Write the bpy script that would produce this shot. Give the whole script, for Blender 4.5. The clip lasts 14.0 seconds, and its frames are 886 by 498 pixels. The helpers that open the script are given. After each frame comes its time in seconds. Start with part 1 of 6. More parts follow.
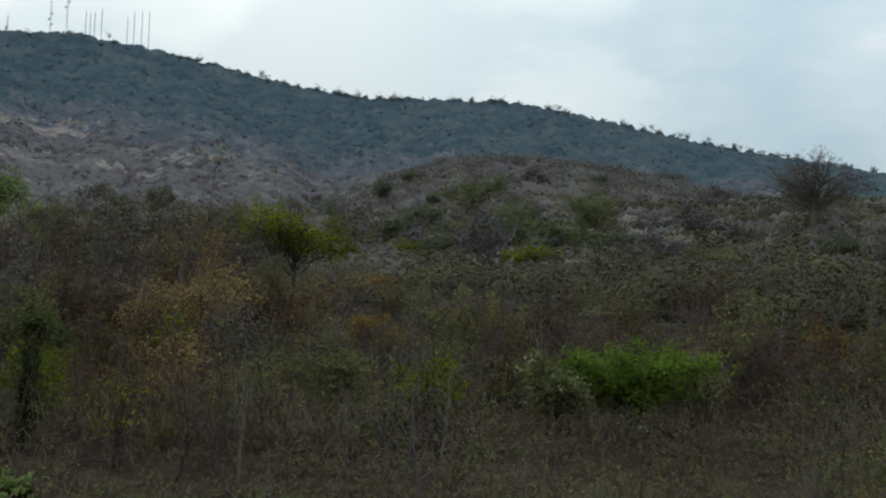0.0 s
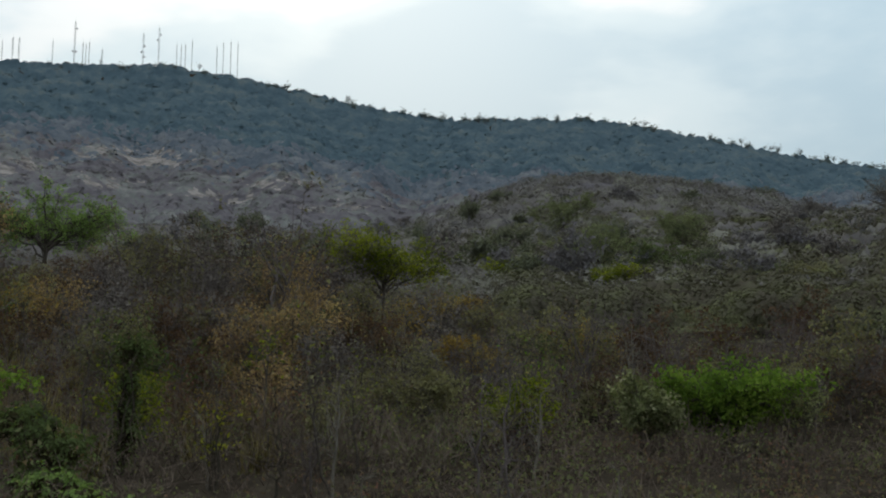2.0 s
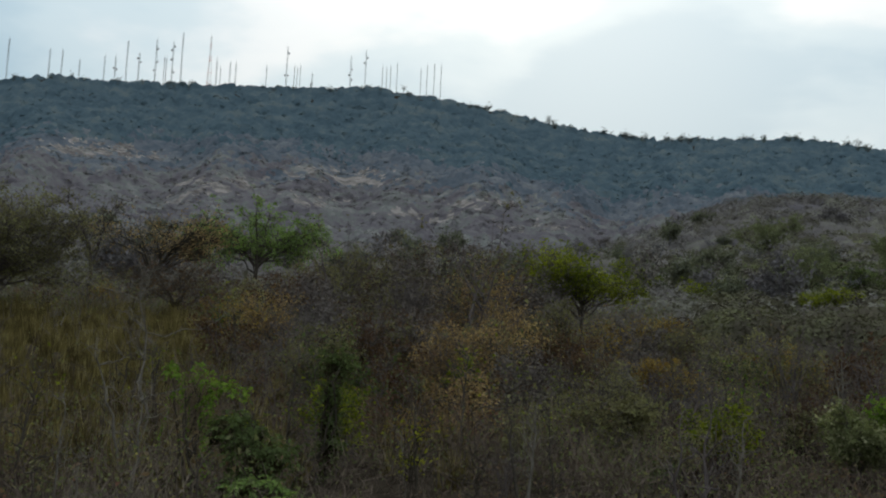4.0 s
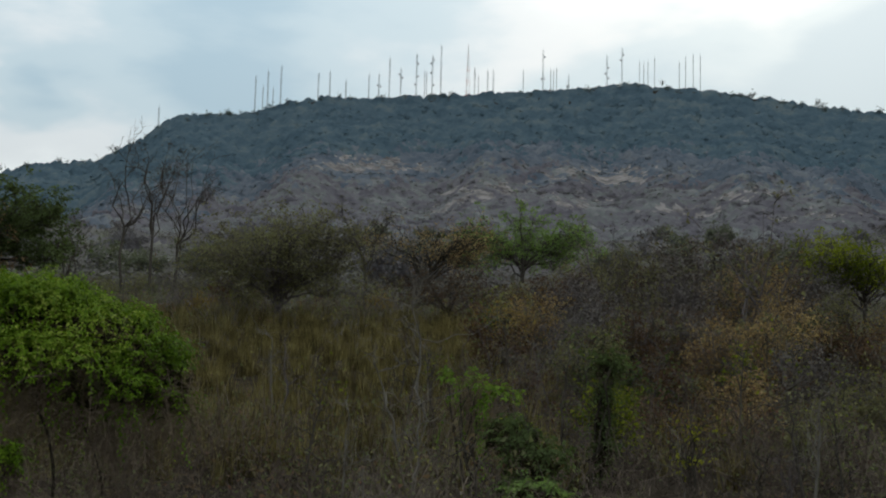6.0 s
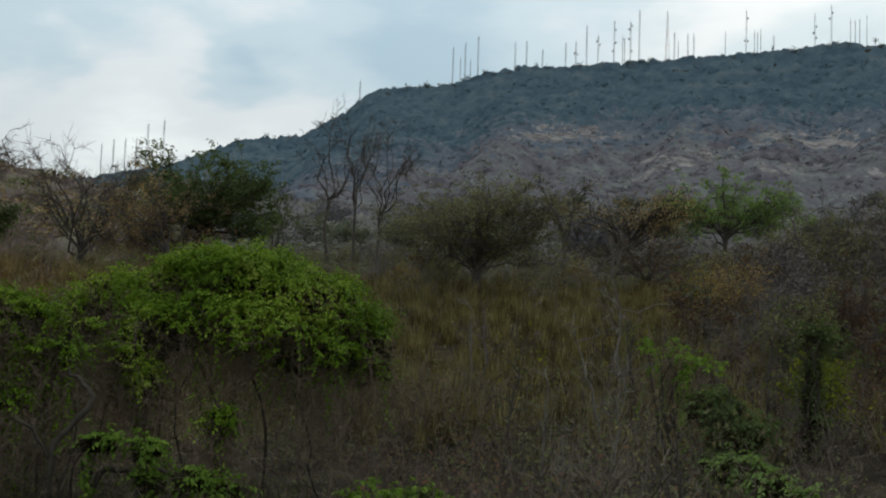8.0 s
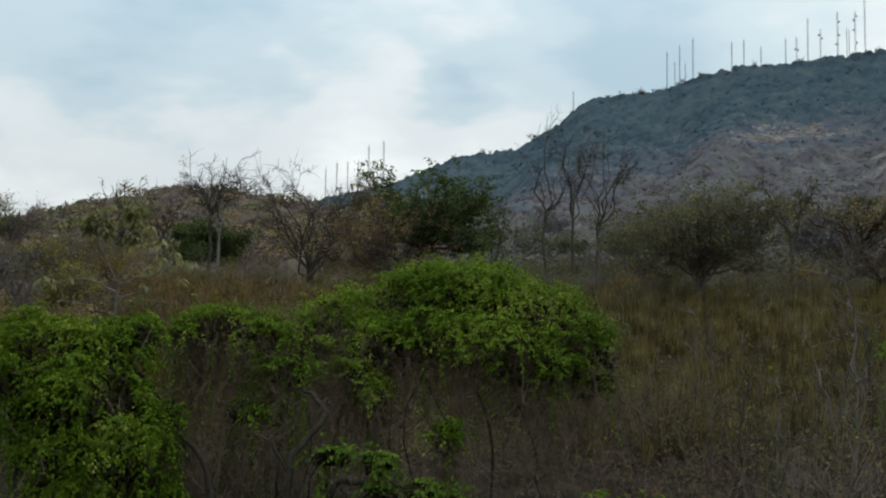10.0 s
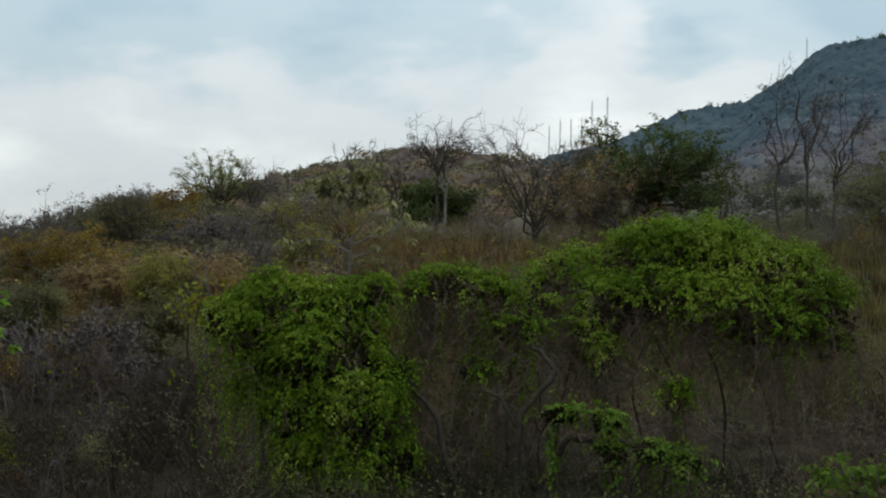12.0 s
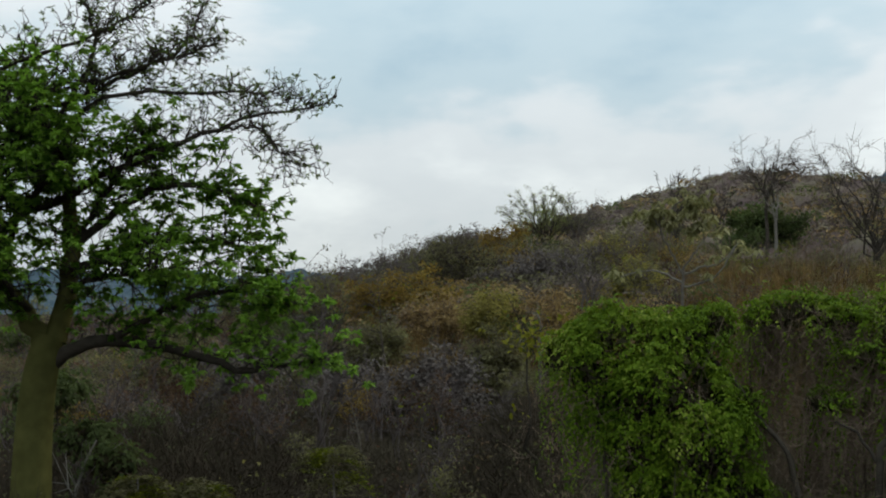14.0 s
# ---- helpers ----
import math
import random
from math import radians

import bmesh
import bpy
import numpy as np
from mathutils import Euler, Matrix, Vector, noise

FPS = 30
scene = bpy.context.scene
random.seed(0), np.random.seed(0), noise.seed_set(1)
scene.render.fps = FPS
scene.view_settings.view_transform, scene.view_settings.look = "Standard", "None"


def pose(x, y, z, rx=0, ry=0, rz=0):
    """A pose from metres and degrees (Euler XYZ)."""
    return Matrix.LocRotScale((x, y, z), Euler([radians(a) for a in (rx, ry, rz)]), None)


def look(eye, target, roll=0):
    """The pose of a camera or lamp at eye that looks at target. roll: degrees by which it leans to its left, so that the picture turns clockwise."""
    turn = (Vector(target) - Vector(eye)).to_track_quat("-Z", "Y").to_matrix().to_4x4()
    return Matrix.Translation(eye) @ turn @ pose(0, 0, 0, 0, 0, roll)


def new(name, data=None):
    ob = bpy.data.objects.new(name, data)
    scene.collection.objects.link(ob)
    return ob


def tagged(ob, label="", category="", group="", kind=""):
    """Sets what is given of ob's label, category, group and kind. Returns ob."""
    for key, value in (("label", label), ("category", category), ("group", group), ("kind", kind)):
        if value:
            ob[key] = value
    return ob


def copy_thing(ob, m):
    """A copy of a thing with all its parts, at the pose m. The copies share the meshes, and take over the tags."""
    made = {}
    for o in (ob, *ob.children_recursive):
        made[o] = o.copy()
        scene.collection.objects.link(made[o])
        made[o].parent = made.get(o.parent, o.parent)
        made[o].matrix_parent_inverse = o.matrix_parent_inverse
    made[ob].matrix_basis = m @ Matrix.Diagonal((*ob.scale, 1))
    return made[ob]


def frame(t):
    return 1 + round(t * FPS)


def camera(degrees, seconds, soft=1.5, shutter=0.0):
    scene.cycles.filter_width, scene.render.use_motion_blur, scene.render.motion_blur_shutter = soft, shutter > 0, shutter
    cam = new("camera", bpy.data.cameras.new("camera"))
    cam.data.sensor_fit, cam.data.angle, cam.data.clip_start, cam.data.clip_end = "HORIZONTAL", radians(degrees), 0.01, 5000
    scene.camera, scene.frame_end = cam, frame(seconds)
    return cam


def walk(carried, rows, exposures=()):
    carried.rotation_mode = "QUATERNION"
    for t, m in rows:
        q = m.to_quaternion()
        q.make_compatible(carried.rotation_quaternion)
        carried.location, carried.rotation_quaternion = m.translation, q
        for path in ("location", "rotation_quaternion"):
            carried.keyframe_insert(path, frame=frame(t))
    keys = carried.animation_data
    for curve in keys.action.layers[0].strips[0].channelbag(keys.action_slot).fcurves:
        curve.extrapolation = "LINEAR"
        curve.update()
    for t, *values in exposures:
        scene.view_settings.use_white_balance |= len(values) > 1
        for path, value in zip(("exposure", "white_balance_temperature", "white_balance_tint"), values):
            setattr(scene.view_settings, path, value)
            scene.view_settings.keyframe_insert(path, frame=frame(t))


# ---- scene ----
from collections import namedtuple

EYE = 1.65  # eye height above the verge


def stand(x, y, z, yaw, pitch, roll):
    return pose(x, y, z, 0, 0, yaw) @ pose(0, 0, 0, 90 + pitch) @ pose(0, 0, 0, 0, 0, roll)


cam = camera(41.5, 14.0, soft=2.05)
PATH = [
    (0, stand(0.000, 0.000, EYE, 0.10, 5.48, 1.45)),
    (0.5, stand(0.000, 0.000, EYE, 0.33, 5.60, 1.26)),
    (1, stand(0.000, 0.000, EYE, 0.99, 5.70, 0.72)),
    (1.5, stand(0.000, 0.000, EYE, 3.06, 6.19, 0.75)),
    (2, stand(0.000, 0.000, EYE, 4.45, 6.40, 0.74)),
    (2.5, stand(0.000, 0.000, EYE, 7.55, 5.94, 0.22)),
    (2.7, stand(0.000, 0.000, EYE, 8.27, 6.39, 0.41)),
    (4.8, stand(0.000, 0.000, EYE, 19.10, 7.27, 1.67)),
    (5, stand(0.000, 0.000, EYE, 20.44, 7.41, 0.97)),
    (5.5, stand(0.000, 0.000, EYE, 24.32, 7.37, 1.41)),
    (6, stand(0.000, 0.000, EYE, 27.27, 6.69, 1.42)),
    (6.5, stand(0.000, 0.000, EYE, 30.42, 6.46, 1.72)),
    (7, stand(0.000, 0.000, EYE, 33.76, 6.19, 1.35)),
    (7.2, stand(0.000, 0.000, EYE, 34.31, 5.65, 1.49)),
    (9.3, stand(0.000, 0.000, EYE, 43.88, 5.17, 1.40)),
    (9.5, stand(0.000, 0.000, EYE, 45.18, 5.18, 1.24)),
    (10, stand(0.000, 0.000, EYE, 47.70, 5.25, 0.80)),
    (10.5, stand(0.000, 0.000, EYE, 50.68, 4.41, 0.31)),
    (11, stand(0.000, 0.000, EYE, 53.50, 4.58, 0.81)),
    (11.5, stand(0.000, 0.000, EYE, 55.66, 4.26, 0.72)),
    (12, stand(-0.014, -0.026, EYE, 58.66, 3.04, 0.92)),
    (12.5, stand(-0.033, -0.062, EYE, 64.69, 2.07, 1.53)),
    (13, stand(-0.052, -0.097, EYE, 69.70, 2.08, 0.87)),
    (13.5, stand(-0.061, -0.115, EYE, 71.41, 2.79, 0.29)),
    (14, stand(-0.080, -0.150, EYE, 74.45, 4.56, -0.34)),
]
walk(cam, PATH, exposures=[(0.0, 0.0), (2.5, 0.0), (5.0, -0.08), (7.0, -0.08), (9.5, 0.06), (11.5, 0.04), (13.0, 0.02), (14.0, 0.07)])

# ---- world and sun ----
SUN_AZ, SUN_EL = 8.0, 27.0


def bearing(az, el):
    a, e = radians(az), radians(el)
    return Vector((-math.sin(a) * math.cos(e), math.cos(a) * math.cos(e), math.sin(e)))


world = bpy.data.worlds.new("overcast_sky")
scene.world = world
world.use_nodes = True
wn, wl = world.node_tree.nodes, world.node_tree.links
wn.clear()


def wnode(kind, **values):
    n = wn.new(kind)
    for key, value in values.items():
        n.inputs[key.replace("_", " ")].default_value = value
    return n


def wmath(op, a, b=0.0, c=0.0):
    n = wn.new("ShaderNodeMath")
    n.operation = op
    for slot, value in zip(n.inputs, (a, b, c)):
        if isinstance(value, (int, float)):
            slot.default_value = value
        else:
            wl.new(value, slot)
    return n.outputs[0]


def wmix(fac, a, b):
    n = wn.new("ShaderNodeMix")
    n.data_type = "RGBA"
    for slot, value in ((n.inputs[0], fac), (n.inputs[6], a), (n.inputs[7], b)):
        if isinstance(value, (int, float, tuple)):
            slot.default_value = value
        else:
            wl.new(value, slot)
    return n.outputs[2]


sky = wn.new("ShaderNodeTexSky")
sky.sky_type, sky.sun_disc = "NISHITA", False
sky.sun_elevation, sky.sun_rotation = radians(SUN_EL), radians(-SUN_AZ)
sky.dust_density, sky.altitude = 3.0, 400.0
coord = wn.new("ShaderNodeTexCoord").outputs["Generated"]
stretch = wn.new("ShaderNodeMapping")
stretch.inputs["Scale"].default_value = (1.0, 1.0, 2.6)
wl.new(coord, stretch.inputs[0])
billow = wnode("ShaderNodeTexNoise", Scale=3.2, Detail=5.0, Roughness=0.5, Distortion=0.3)
wl.new(stretch.outputs[0], billow.inputs["Vector"])
wisps = wnode("ShaderNodeTexNoise", Scale=9.0, Detail=5.0, Roughness=0.55)
wl.new(stretch.outputs[0], wisps.inputs["Vector"])


shift = wnode("ShaderNodeTexNoise", Scale=7.0, Detail=3.0, Roughness=0.5)
wl.new(stretch.outputs[0], shift.inputs["Vector"])
ragged = wn.new("ShaderNodeVectorMath")
ragged.operation = "MULTIPLY_ADD"
wl.new(shift.outputs["Color"], ragged.inputs[0])
ragged.inputs[1].default_value = (0.16, 0.16, 0.09)
settle = wn.new("ShaderNodeVectorMath")
settle.operation = "SUBTRACT"
wl.new(coord, settle.inputs[0])
settle.inputs[1].default_value = (0.08, 0.08, 0.045)
wl.new(settle.outputs[0], ragged.inputs[2])
ragged_unit = wn.new("ShaderNodeVectorMath")
ragged_unit.operation = "NORMALIZE"
wl.new(ragged.outputs[0], ragged_unit.inputs[0])


def around(az, el, width):
    """How near a direction of the sky lies to the given one: 1 at it, fading over width degrees."""
    dot = wn.new("ShaderNodeVectorMath")
    dot.operation = "DOT_PRODUCT"
    wl.new(ragged_unit.outputs[0], dot.inputs[0])
    dot.inputs[1].default_value = bearing(az, el)
    off = wmath("SUBTRACT", 1.0, dot.outputs["Value"])
    return wmath("EXPONENT", wmath("MULTIPLY", off, -1.0 / (1 - math.cos(radians(width)))))


cloud = wmath("MULTIPLY_ADD", billow.outputs[0], 0.55, wmath("MULTIPLY_ADD", wisps.outputs[0], 0.2, 0.125))
glow = around(SUN_AZ, SUN_EL - 1, 9.0)
light = wmath("ADD", cloud, wmath("MULTIPLY", glow, 0.12))
# thinner and thicker places of the cloud cover
for az, el, width, push in ((17, 20.5, 4.5, 0.17), (-6, 20.0, 4.0, 0.18), (-22, 17, 3.0, 0.1), (11.5, 17.0, 1.8, 0.12), (8, 12.0, 9.0, -0.14), (3, 14.5, 11.0, -0.13), (18, 14.0, 6.0, -0.09), (2, 15.5, 4.5, -0.1), (36.5, 16, 6.0, -0.17),
                            (43, 12.0, 3.0, 0.05), (-14, 12.5, 7.0, -0.1), (22, 17.5, 4.0, 0.1), (47.5, 13.0, 2.1, -0.2), (53, 11.5, 4.0, 0.08), (58, 8.5, 7.0, 0.15), (80, 5.0, 14.0, 0.16), (46, 9.0, 5.0, 0.12),
                            (57, 15.0, 3.0, -0.13), (62, 14.8, 3.4, -0.17), (67, 14.6, 3.4, -0.16), (72, 14.2, 3.4, -0.15), (77, 13.8, 3.4, -0.13), (82, 14.0, 4.0, -0.08), (-17, 15.0, 6.0, -0.09), (40, 15.0, 4.5, -0.1)):
    light = wmath("ADD", light, wmath("MULTIPLY", around(az, el, width), push))
ramp = wn.new("ShaderNodeValToRGB")
for n, (at, c) in enumerate(((0.3, (3.9, 5.4, 6.3)), (0.45, (5.2, 6.5, 7.1)), (0.57, (7.3, 7.9, 8.1)), (0.76, (10.4, 11.0, 10.8)))):
    e = ramp.color_ramp.elements[n] if n < 2 else ramp.color_ramp.elements.new(at)
    e.position, e.color = at, (*c, 1)
ramp.color_ramp.interpolation = "EASE"
wl.new(light, ramp.inputs[0])
up = wn.new("ShaderNodeSeparateXYZ")
wl.new(coord, up.inputs[0])
# an overcast sky is about three times as bright overhead as low down
dome = wmath("MULTIPLY_ADD", wmath("MAXIMUM", up.outputs[2], 0.0), 1.5, 0.72)
lifted = wn.new("ShaderNodeVectorMath")
lifted.operation = "SCALE"
wl.new(ramp.outputs[0], lifted.inputs[0])
wl.new(dome, lifted.inputs["Scale"])
both = wmix(0.9, sky.outputs[0], lifted.outputs[0])
back = wnode("ShaderNodeBackground", Strength=0.1)
wl.new(both, back.inputs[0])
wl.new(back.outputs[0], wn.new("ShaderNodeOutputWorld").inputs[0])

sun = new("sun", bpy.data.lights.new("sun", "SUN"))
sun.data.energy, sun.data.angle, sun.data.color = 1.1, radians(25), (1.0, 0.95, 0.87)
sun.matrix_world = look(bearing(SUN_AZ, SUN_EL) * 50, (0, 0, 0))


# ---- materials ----
def material(name, rough=0.8, gloss=0.0):
    m = bpy.data.materials.new(name)
    m.use_nodes = True
    nt = m.node_tree
    nt.nodes.clear()
    out = nt.nodes.new("ShaderNodeOutputMaterial")
    b = nt.nodes.new("ShaderNodeBsdfPrincipled")
    b.inputs["Roughness"].default_value = rough
    b.inputs["Specular IOR Level"].default_value = gloss
    nt.links.new(b.outputs[0], out.inputs[0])
    return m, nt, b, out


def ramp_node(nt, fac, stops):
    r = nt.nodes.new("ShaderNodeValToRGB")
    for n, (at, c) in enumerate(stops):
        e = r.color_ramp.elements[n] if n < 2 else r.color_ramp.elements.new(at)
        e.position, e.color = at, (*c, 1)
    nt.links.new(fac, r.inputs[0])
    return r.outputs[0]


def noise_node(nt, scale, detail=4.0, where="Object", rough=0.55):
    n = nt.nodes.new("ShaderNodeTexNoise")
    n.inputs["Scale"].default_value, n.inputs["Detail"].default_value, n.inputs["Roughness"].default_value = scale, detail, rough
    nt.links.new(nt.nodes.new("ShaderNodeTexCoord").outputs[where], n.inputs["Vector"])
    return n.outputs[0]


def math_node(nt, op, a, b=0.0, c=0.0):
    n = nt.nodes.new("ShaderNodeMath")
    n.operation = op
    for slot, value in zip(n.inputs, (a, b, c)):
        if isinstance(value, (int, float)):
            slot.default_value = value
        else:
            nt.links.new(value, slot)
    return n.outputs[0]


def mix_node(nt, fac, a, b, how="MIX"):
    n = nt.nodes.new("ShaderNodeMix")
    n.data_type, n.blend_type = "RGBA", how
    for slot, value in ((n.inputs[0], fac), (n.inputs[6], a), (n.inputs[7], b)):
        if isinstance(value, (int, float)):
            slot.default_value = value
        elif isinstance(value, tuple):
            slot.default_value = (*value, 1)
        else:
            nt.links.new(value, slot)
    return n.outputs[2]


def foliage(name, stops, patch=0.25, through_light=0.35, rough=0.6, spread=0.7, gloss=0.0, clump=0.0):
    """Leaves or twigs: each piece has a tone of its own, drifting over the place."""
    m, nt, b, out = material(name, rough, gloss)
    rnd = nt.nodes.new("ShaderNodeNewGeometry").outputs["Random Per Island"]
    drift = noise_node(nt, patch, 3.0)
    fac = math_node(nt, "MULTIPLY_ADD", rnd, spread, math_node(nt, "MULTIPLY_ADD", drift, 2.3, -0.65 - 0.5 * spread))
    if clump:  # crown by crown
        fac = math_node(nt, "MULTIPLY_ADD", math_node(nt, "SUBTRACT", noise_node(nt, clump, 3.0, rough=0.65), 0.5), 1.7, fac)
    col = ramp_node(nt, fac, stops)
    nt.links.new(col, b.inputs["Base Color"])
    if through_light:
        t = nt.nodes.new("ShaderNodeBsdfTranslucent")
        nt.links.new(mix_node(nt, 1.0, col, (1.0, 1.05, 0.7), "MULTIPLY"), t.inputs[0])
        s = nt.nodes.new("ShaderNodeMixShader")
        s.inputs[0].default_value = through_light
        nt.links.new(b.outputs[0], s.inputs[1])
        nt.links.new(t.outputs[0], s.inputs[2])
        nt.links.new(s.outputs[0], out.inputs[0])
    return m


def bark(name, dark, pale, scale=9.0):
    m, nt, b, out = material(name, 0.9)
    grain = noise_node(nt, scale, 6.0)
    blot = noise_node(nt, scale * 0.18, 3.0)
    col = ramp_node(nt, math_node(nt, "MULTIPLY_ADD", grain, 0.6, math_node(nt, "MULTIPLY", blot, 0.4)), ((0.3, dark), (0.68, pale)))
    nt.links.new(col, b.inputs["Base Color"])
    bump = nt.nodes.new("ShaderNodeBump")
    bump.inputs["Strength"].default_value, bump.inputs["Distance"].default_value = 0.5, 0.02
    nt.links.new(grain, bump.inputs["Height"])
    nt.links.new(bump.outputs[0], b.inputs["Normal"])
    return m


def make_ground():
    m, nt, b, out = material("dry_hill_soil", 0.95)
    fine = noise_node(nt, 1.3, 8.0)
    wide = noise_node(nt, 0.012, 6.0, rough=0.6)
    litter = ramp_node(nt, fine, ((0.3, (0.017, 0.013, 0.01)), (0.55, (0.034, 0.027, 0.02)), (0.75, (0.055, 0.045, 0.032))))
    # sun-bleached grass openings on the middle of the mountain side
    place = nt.nodes.new("ShaderNodeSeparateXYZ")
    nt.links.new(nt.nodes.new("ShaderNodeTexCoord").outputs["Object"], place.inputs[0])
    hgt = math_node(nt, "ABSOLUTE", math_node(nt, "SUBTRACT", place.outputs[2], 170.0))
    band = math_node(nt, "SUBTRACT", 1.0, math_node(nt, "DIVIDE", hgt, 110.0))
    bare = math_node(nt, "MULTIPLY_ADD", band, 1.0, math_node(nt, "MULTIPLY", math_node(nt, "SUBTRACT", wide, 0.5), 3.2))
    clear = ramp_node(nt, bare, ((0.0, (0, 0, 0)), (0.5, (1, 1, 1))))
    straw = ramp_node(nt, noise_node(nt, 0.09, 6.0, rough=0.7), ((0.32, (0.068, 0.062, 0.054)), (0.5, (0.118, 0.107, 0.094)), (0.68, (0.2, 0.182, 0.16))))
    nt.links.new(mix_node(nt, clear, litter, straw), b.inputs["Base Color"])
    bump = nt.nodes.new("ShaderNodeBump")
    bump.inputs["Strength"].default_value, bump.inputs["Distance"].default_value = 0.6, 0.08
    nt.links.new(fine, bump.inputs["Height"])
    nt.links.new(bump.outputs[0], b.inputs["Normal"])
    return m


GROUND = make_ground()
# aerial haze is mixed into these three woods' base colours as blue
HAZYFOREST = foliage("hazy_far_forest_leaves", ((0.1, (0.052, 0.077, 0.095)), (0.45, (0.067, 0.095, 0.114)), (0.75, (0.083, 0.110, 0.125)), (0.95, (0.100, 0.121, 0.128))), 0.03, 0.15, spread=0.25, clump=0.07)
HAZYDRYWOOD = foliage("hazy_dry_hill_thicket", ((0.05, (0.086, 0.076, 0.086)), (0.35, (0.117, 0.105, 0.115)), (0.6, (0.139, 0.128, 0.133)), (0.8, (0.141, 0.142, 0.136)), (0.97, (0.185, 0.174, 0.171))), 0.03, 0.2, spread=0.4, clump=0.11)
HAZYMIXEDWOOD = foliage("hazy_half_bare_forest", ((0.1, (0.073, 0.086, 0.105)), (0.45, (0.097, 0.108, 0.127)), (0.75, (0.119, 0.126, 0.142)), (0.95, (0.145, 0.147, 0.158))), 0.03, 0.15, spread=0.3, clump=0.09)
STRAW = foliage("bleached_hill_grass", ((0.05, (0.105, 0.090, 0.085)), (0.4, (0.153, 0.134, 0.127)), (0.7, (0.203, 0.176, 0.164)), (0.97, (0.259, 0.226, 0.211))), 0.06, 0.1, spread=0.5, clump=0.12)
# paled and narrowed in range: the spur's haze is put into this colour
HAZYLOWERWOOD = foliage("hazy_lower_thicket", ((0.05, (0.097, 0.087, 0.087)), (0.35, (0.116, 0.104, 0.101)), (0.6, (0.130, 0.119, 0.110)), (0.8, (0.137, 0.130, 0.108)), (0.97, (0.164, 0.153, 0.131))), 0.05, 0.2, spread=0.4, clump=0.2)
WOODLAND = foliage("vine_smothered_woodland", ((0.05, (0.052, 0.044, 0.035)), (0.4, (0.072, 0.063, 0.047)), (0.65, (0.086, 0.081, 0.054)), (0.88, (0.104, 0.107, 0.057)), (1.0, (0.135, 0.133, 0.072))), 0.3, 0.15, spread=0.14, clump=0.35)
THICKET = foliage("dry_twigs", ((0.05, (0.069, 0.052, 0.041)), (0.35, (0.091, 0.068, 0.054)), (0.65, (0.113, 0.086, 0.067)), (0.95, (0.152, 0.124, 0.097))), 0.16, 0.0, spread=0.35)
# distance haze is in this twig colour: paler and greyer than THICKET
HAZYTWIG = foliage("hazy_grey_brown_twigs", ((0.05, (0.097, 0.083, 0.076)), (0.4, (0.119, 0.101, 0.090)), (0.7, (0.139, 0.121, 0.107)), (0.95, (0.174, 0.155, 0.136))), 0.12, 0.0, spread=0.4)
WARMTWIG = foliage("warm_brown_brush", ((0.05, (0.090, 0.061, 0.044)), (0.4, (0.150, 0.106, 0.074)), (0.7, (0.198, 0.147, 0.099)), (0.95, (0.276, 0.218, 0.151))), 0.12, 0.0, spread=0.4)
# twig colour darkened to stand for the shade under tree and vines
SHADETWIG = foliage("shade_darkened_stems", ((0.05, (0.031, 0.026, 0.017)), (0.4, (0.040, 0.031, 0.023)), (0.7, (0.048, 0.041, 0.027)), (0.95, (0.068, 0.058, 0.039))), 0.2, 0.0, spread=0.4)
# skyline leaves lifted and blued: haze and backlight sit in the colour
HAZYRIDGELEAF = foliage("hazy_ridge_tree_leaves", ((0.1, (0.086, 0.109, 0.113)), (0.5, (0.115, 0.140, 0.140)), (0.95, (0.149, 0.172, 0.167))), 0.03, 0.5, spread=0.3)
SCRUBLEAF = foliage("scrub_leaves", ((0.05, (0.147, 0.074, 0.060)), (0.28, (0.125, 0.092, 0.060)), (0.5, (0.096, 0.101, 0.053)), (0.72, (0.115, 0.129, 0.060)), (0.9, (0.197, 0.174, 0.074)), (1.0, (0.273, 0.231, 0.090))), 0.16, 0.4, spread=0.45)
GRASS = foliage("tall_dry_grass", ((0.05, (0.035, 0.026, 0.013)), (0.4, (0.082, 0.063, 0.028)), (0.7, (0.145, 0.116, 0.046)), (0.95, (0.244, 0.202, 0.102))), 1.4, 0.3, spread=0.5)
RUSTGRASS = foliage("rusty_dry_grass", ((0.05, (0.043, 0.026, 0.013)), (0.4, (0.101, 0.063, 0.028)), (0.7, (0.178, 0.116, 0.046)), (0.95, (0.298, 0.202, 0.102))), 1.4, 0.3, spread=0.5)
HILLBRUSH = foliage("dry_hill_brush", ((0.05, (0.078, 0.059, 0.054)), (0.35, (0.121, 0.089, 0.085)), (0.6, (0.149, 0.122, 0.098)), (0.82, (0.172, 0.146, 0.100)), (1.0, (0.239, 0.196, 0.128))), 0.09, 0.2, spread=0.5, clump=0.3)
VINE = foliage("vine_leaves", ((0.05, (0.045, 0.079, 0.005)), (0.4, (0.085, 0.140, 0.009)), (0.72, (0.130, 0.194, 0.014)), (0.95, (0.233, 0.274, 0.045))), 0.9, 0.35, gloss=0.04)
DEEPLEAF = foliage("deep_green_leaves", ((0.05, (0.040, 0.051, 0.022)), (0.5, (0.067, 0.084, 0.032)), (0.95, (0.103, 0.132, 0.052))), 0.5, 0.4)
# dark core leaves: the shade of the hollows is put into their colour
CORELEAF = foliage("dark_vine_core_leaves", ((0.05, (0.022, 0.02, 0.011)), (0.5, (0.036, 0.033, 0.017)), (0.95, (0.06, 0.054, 0.028))), 0.5, 0.2)
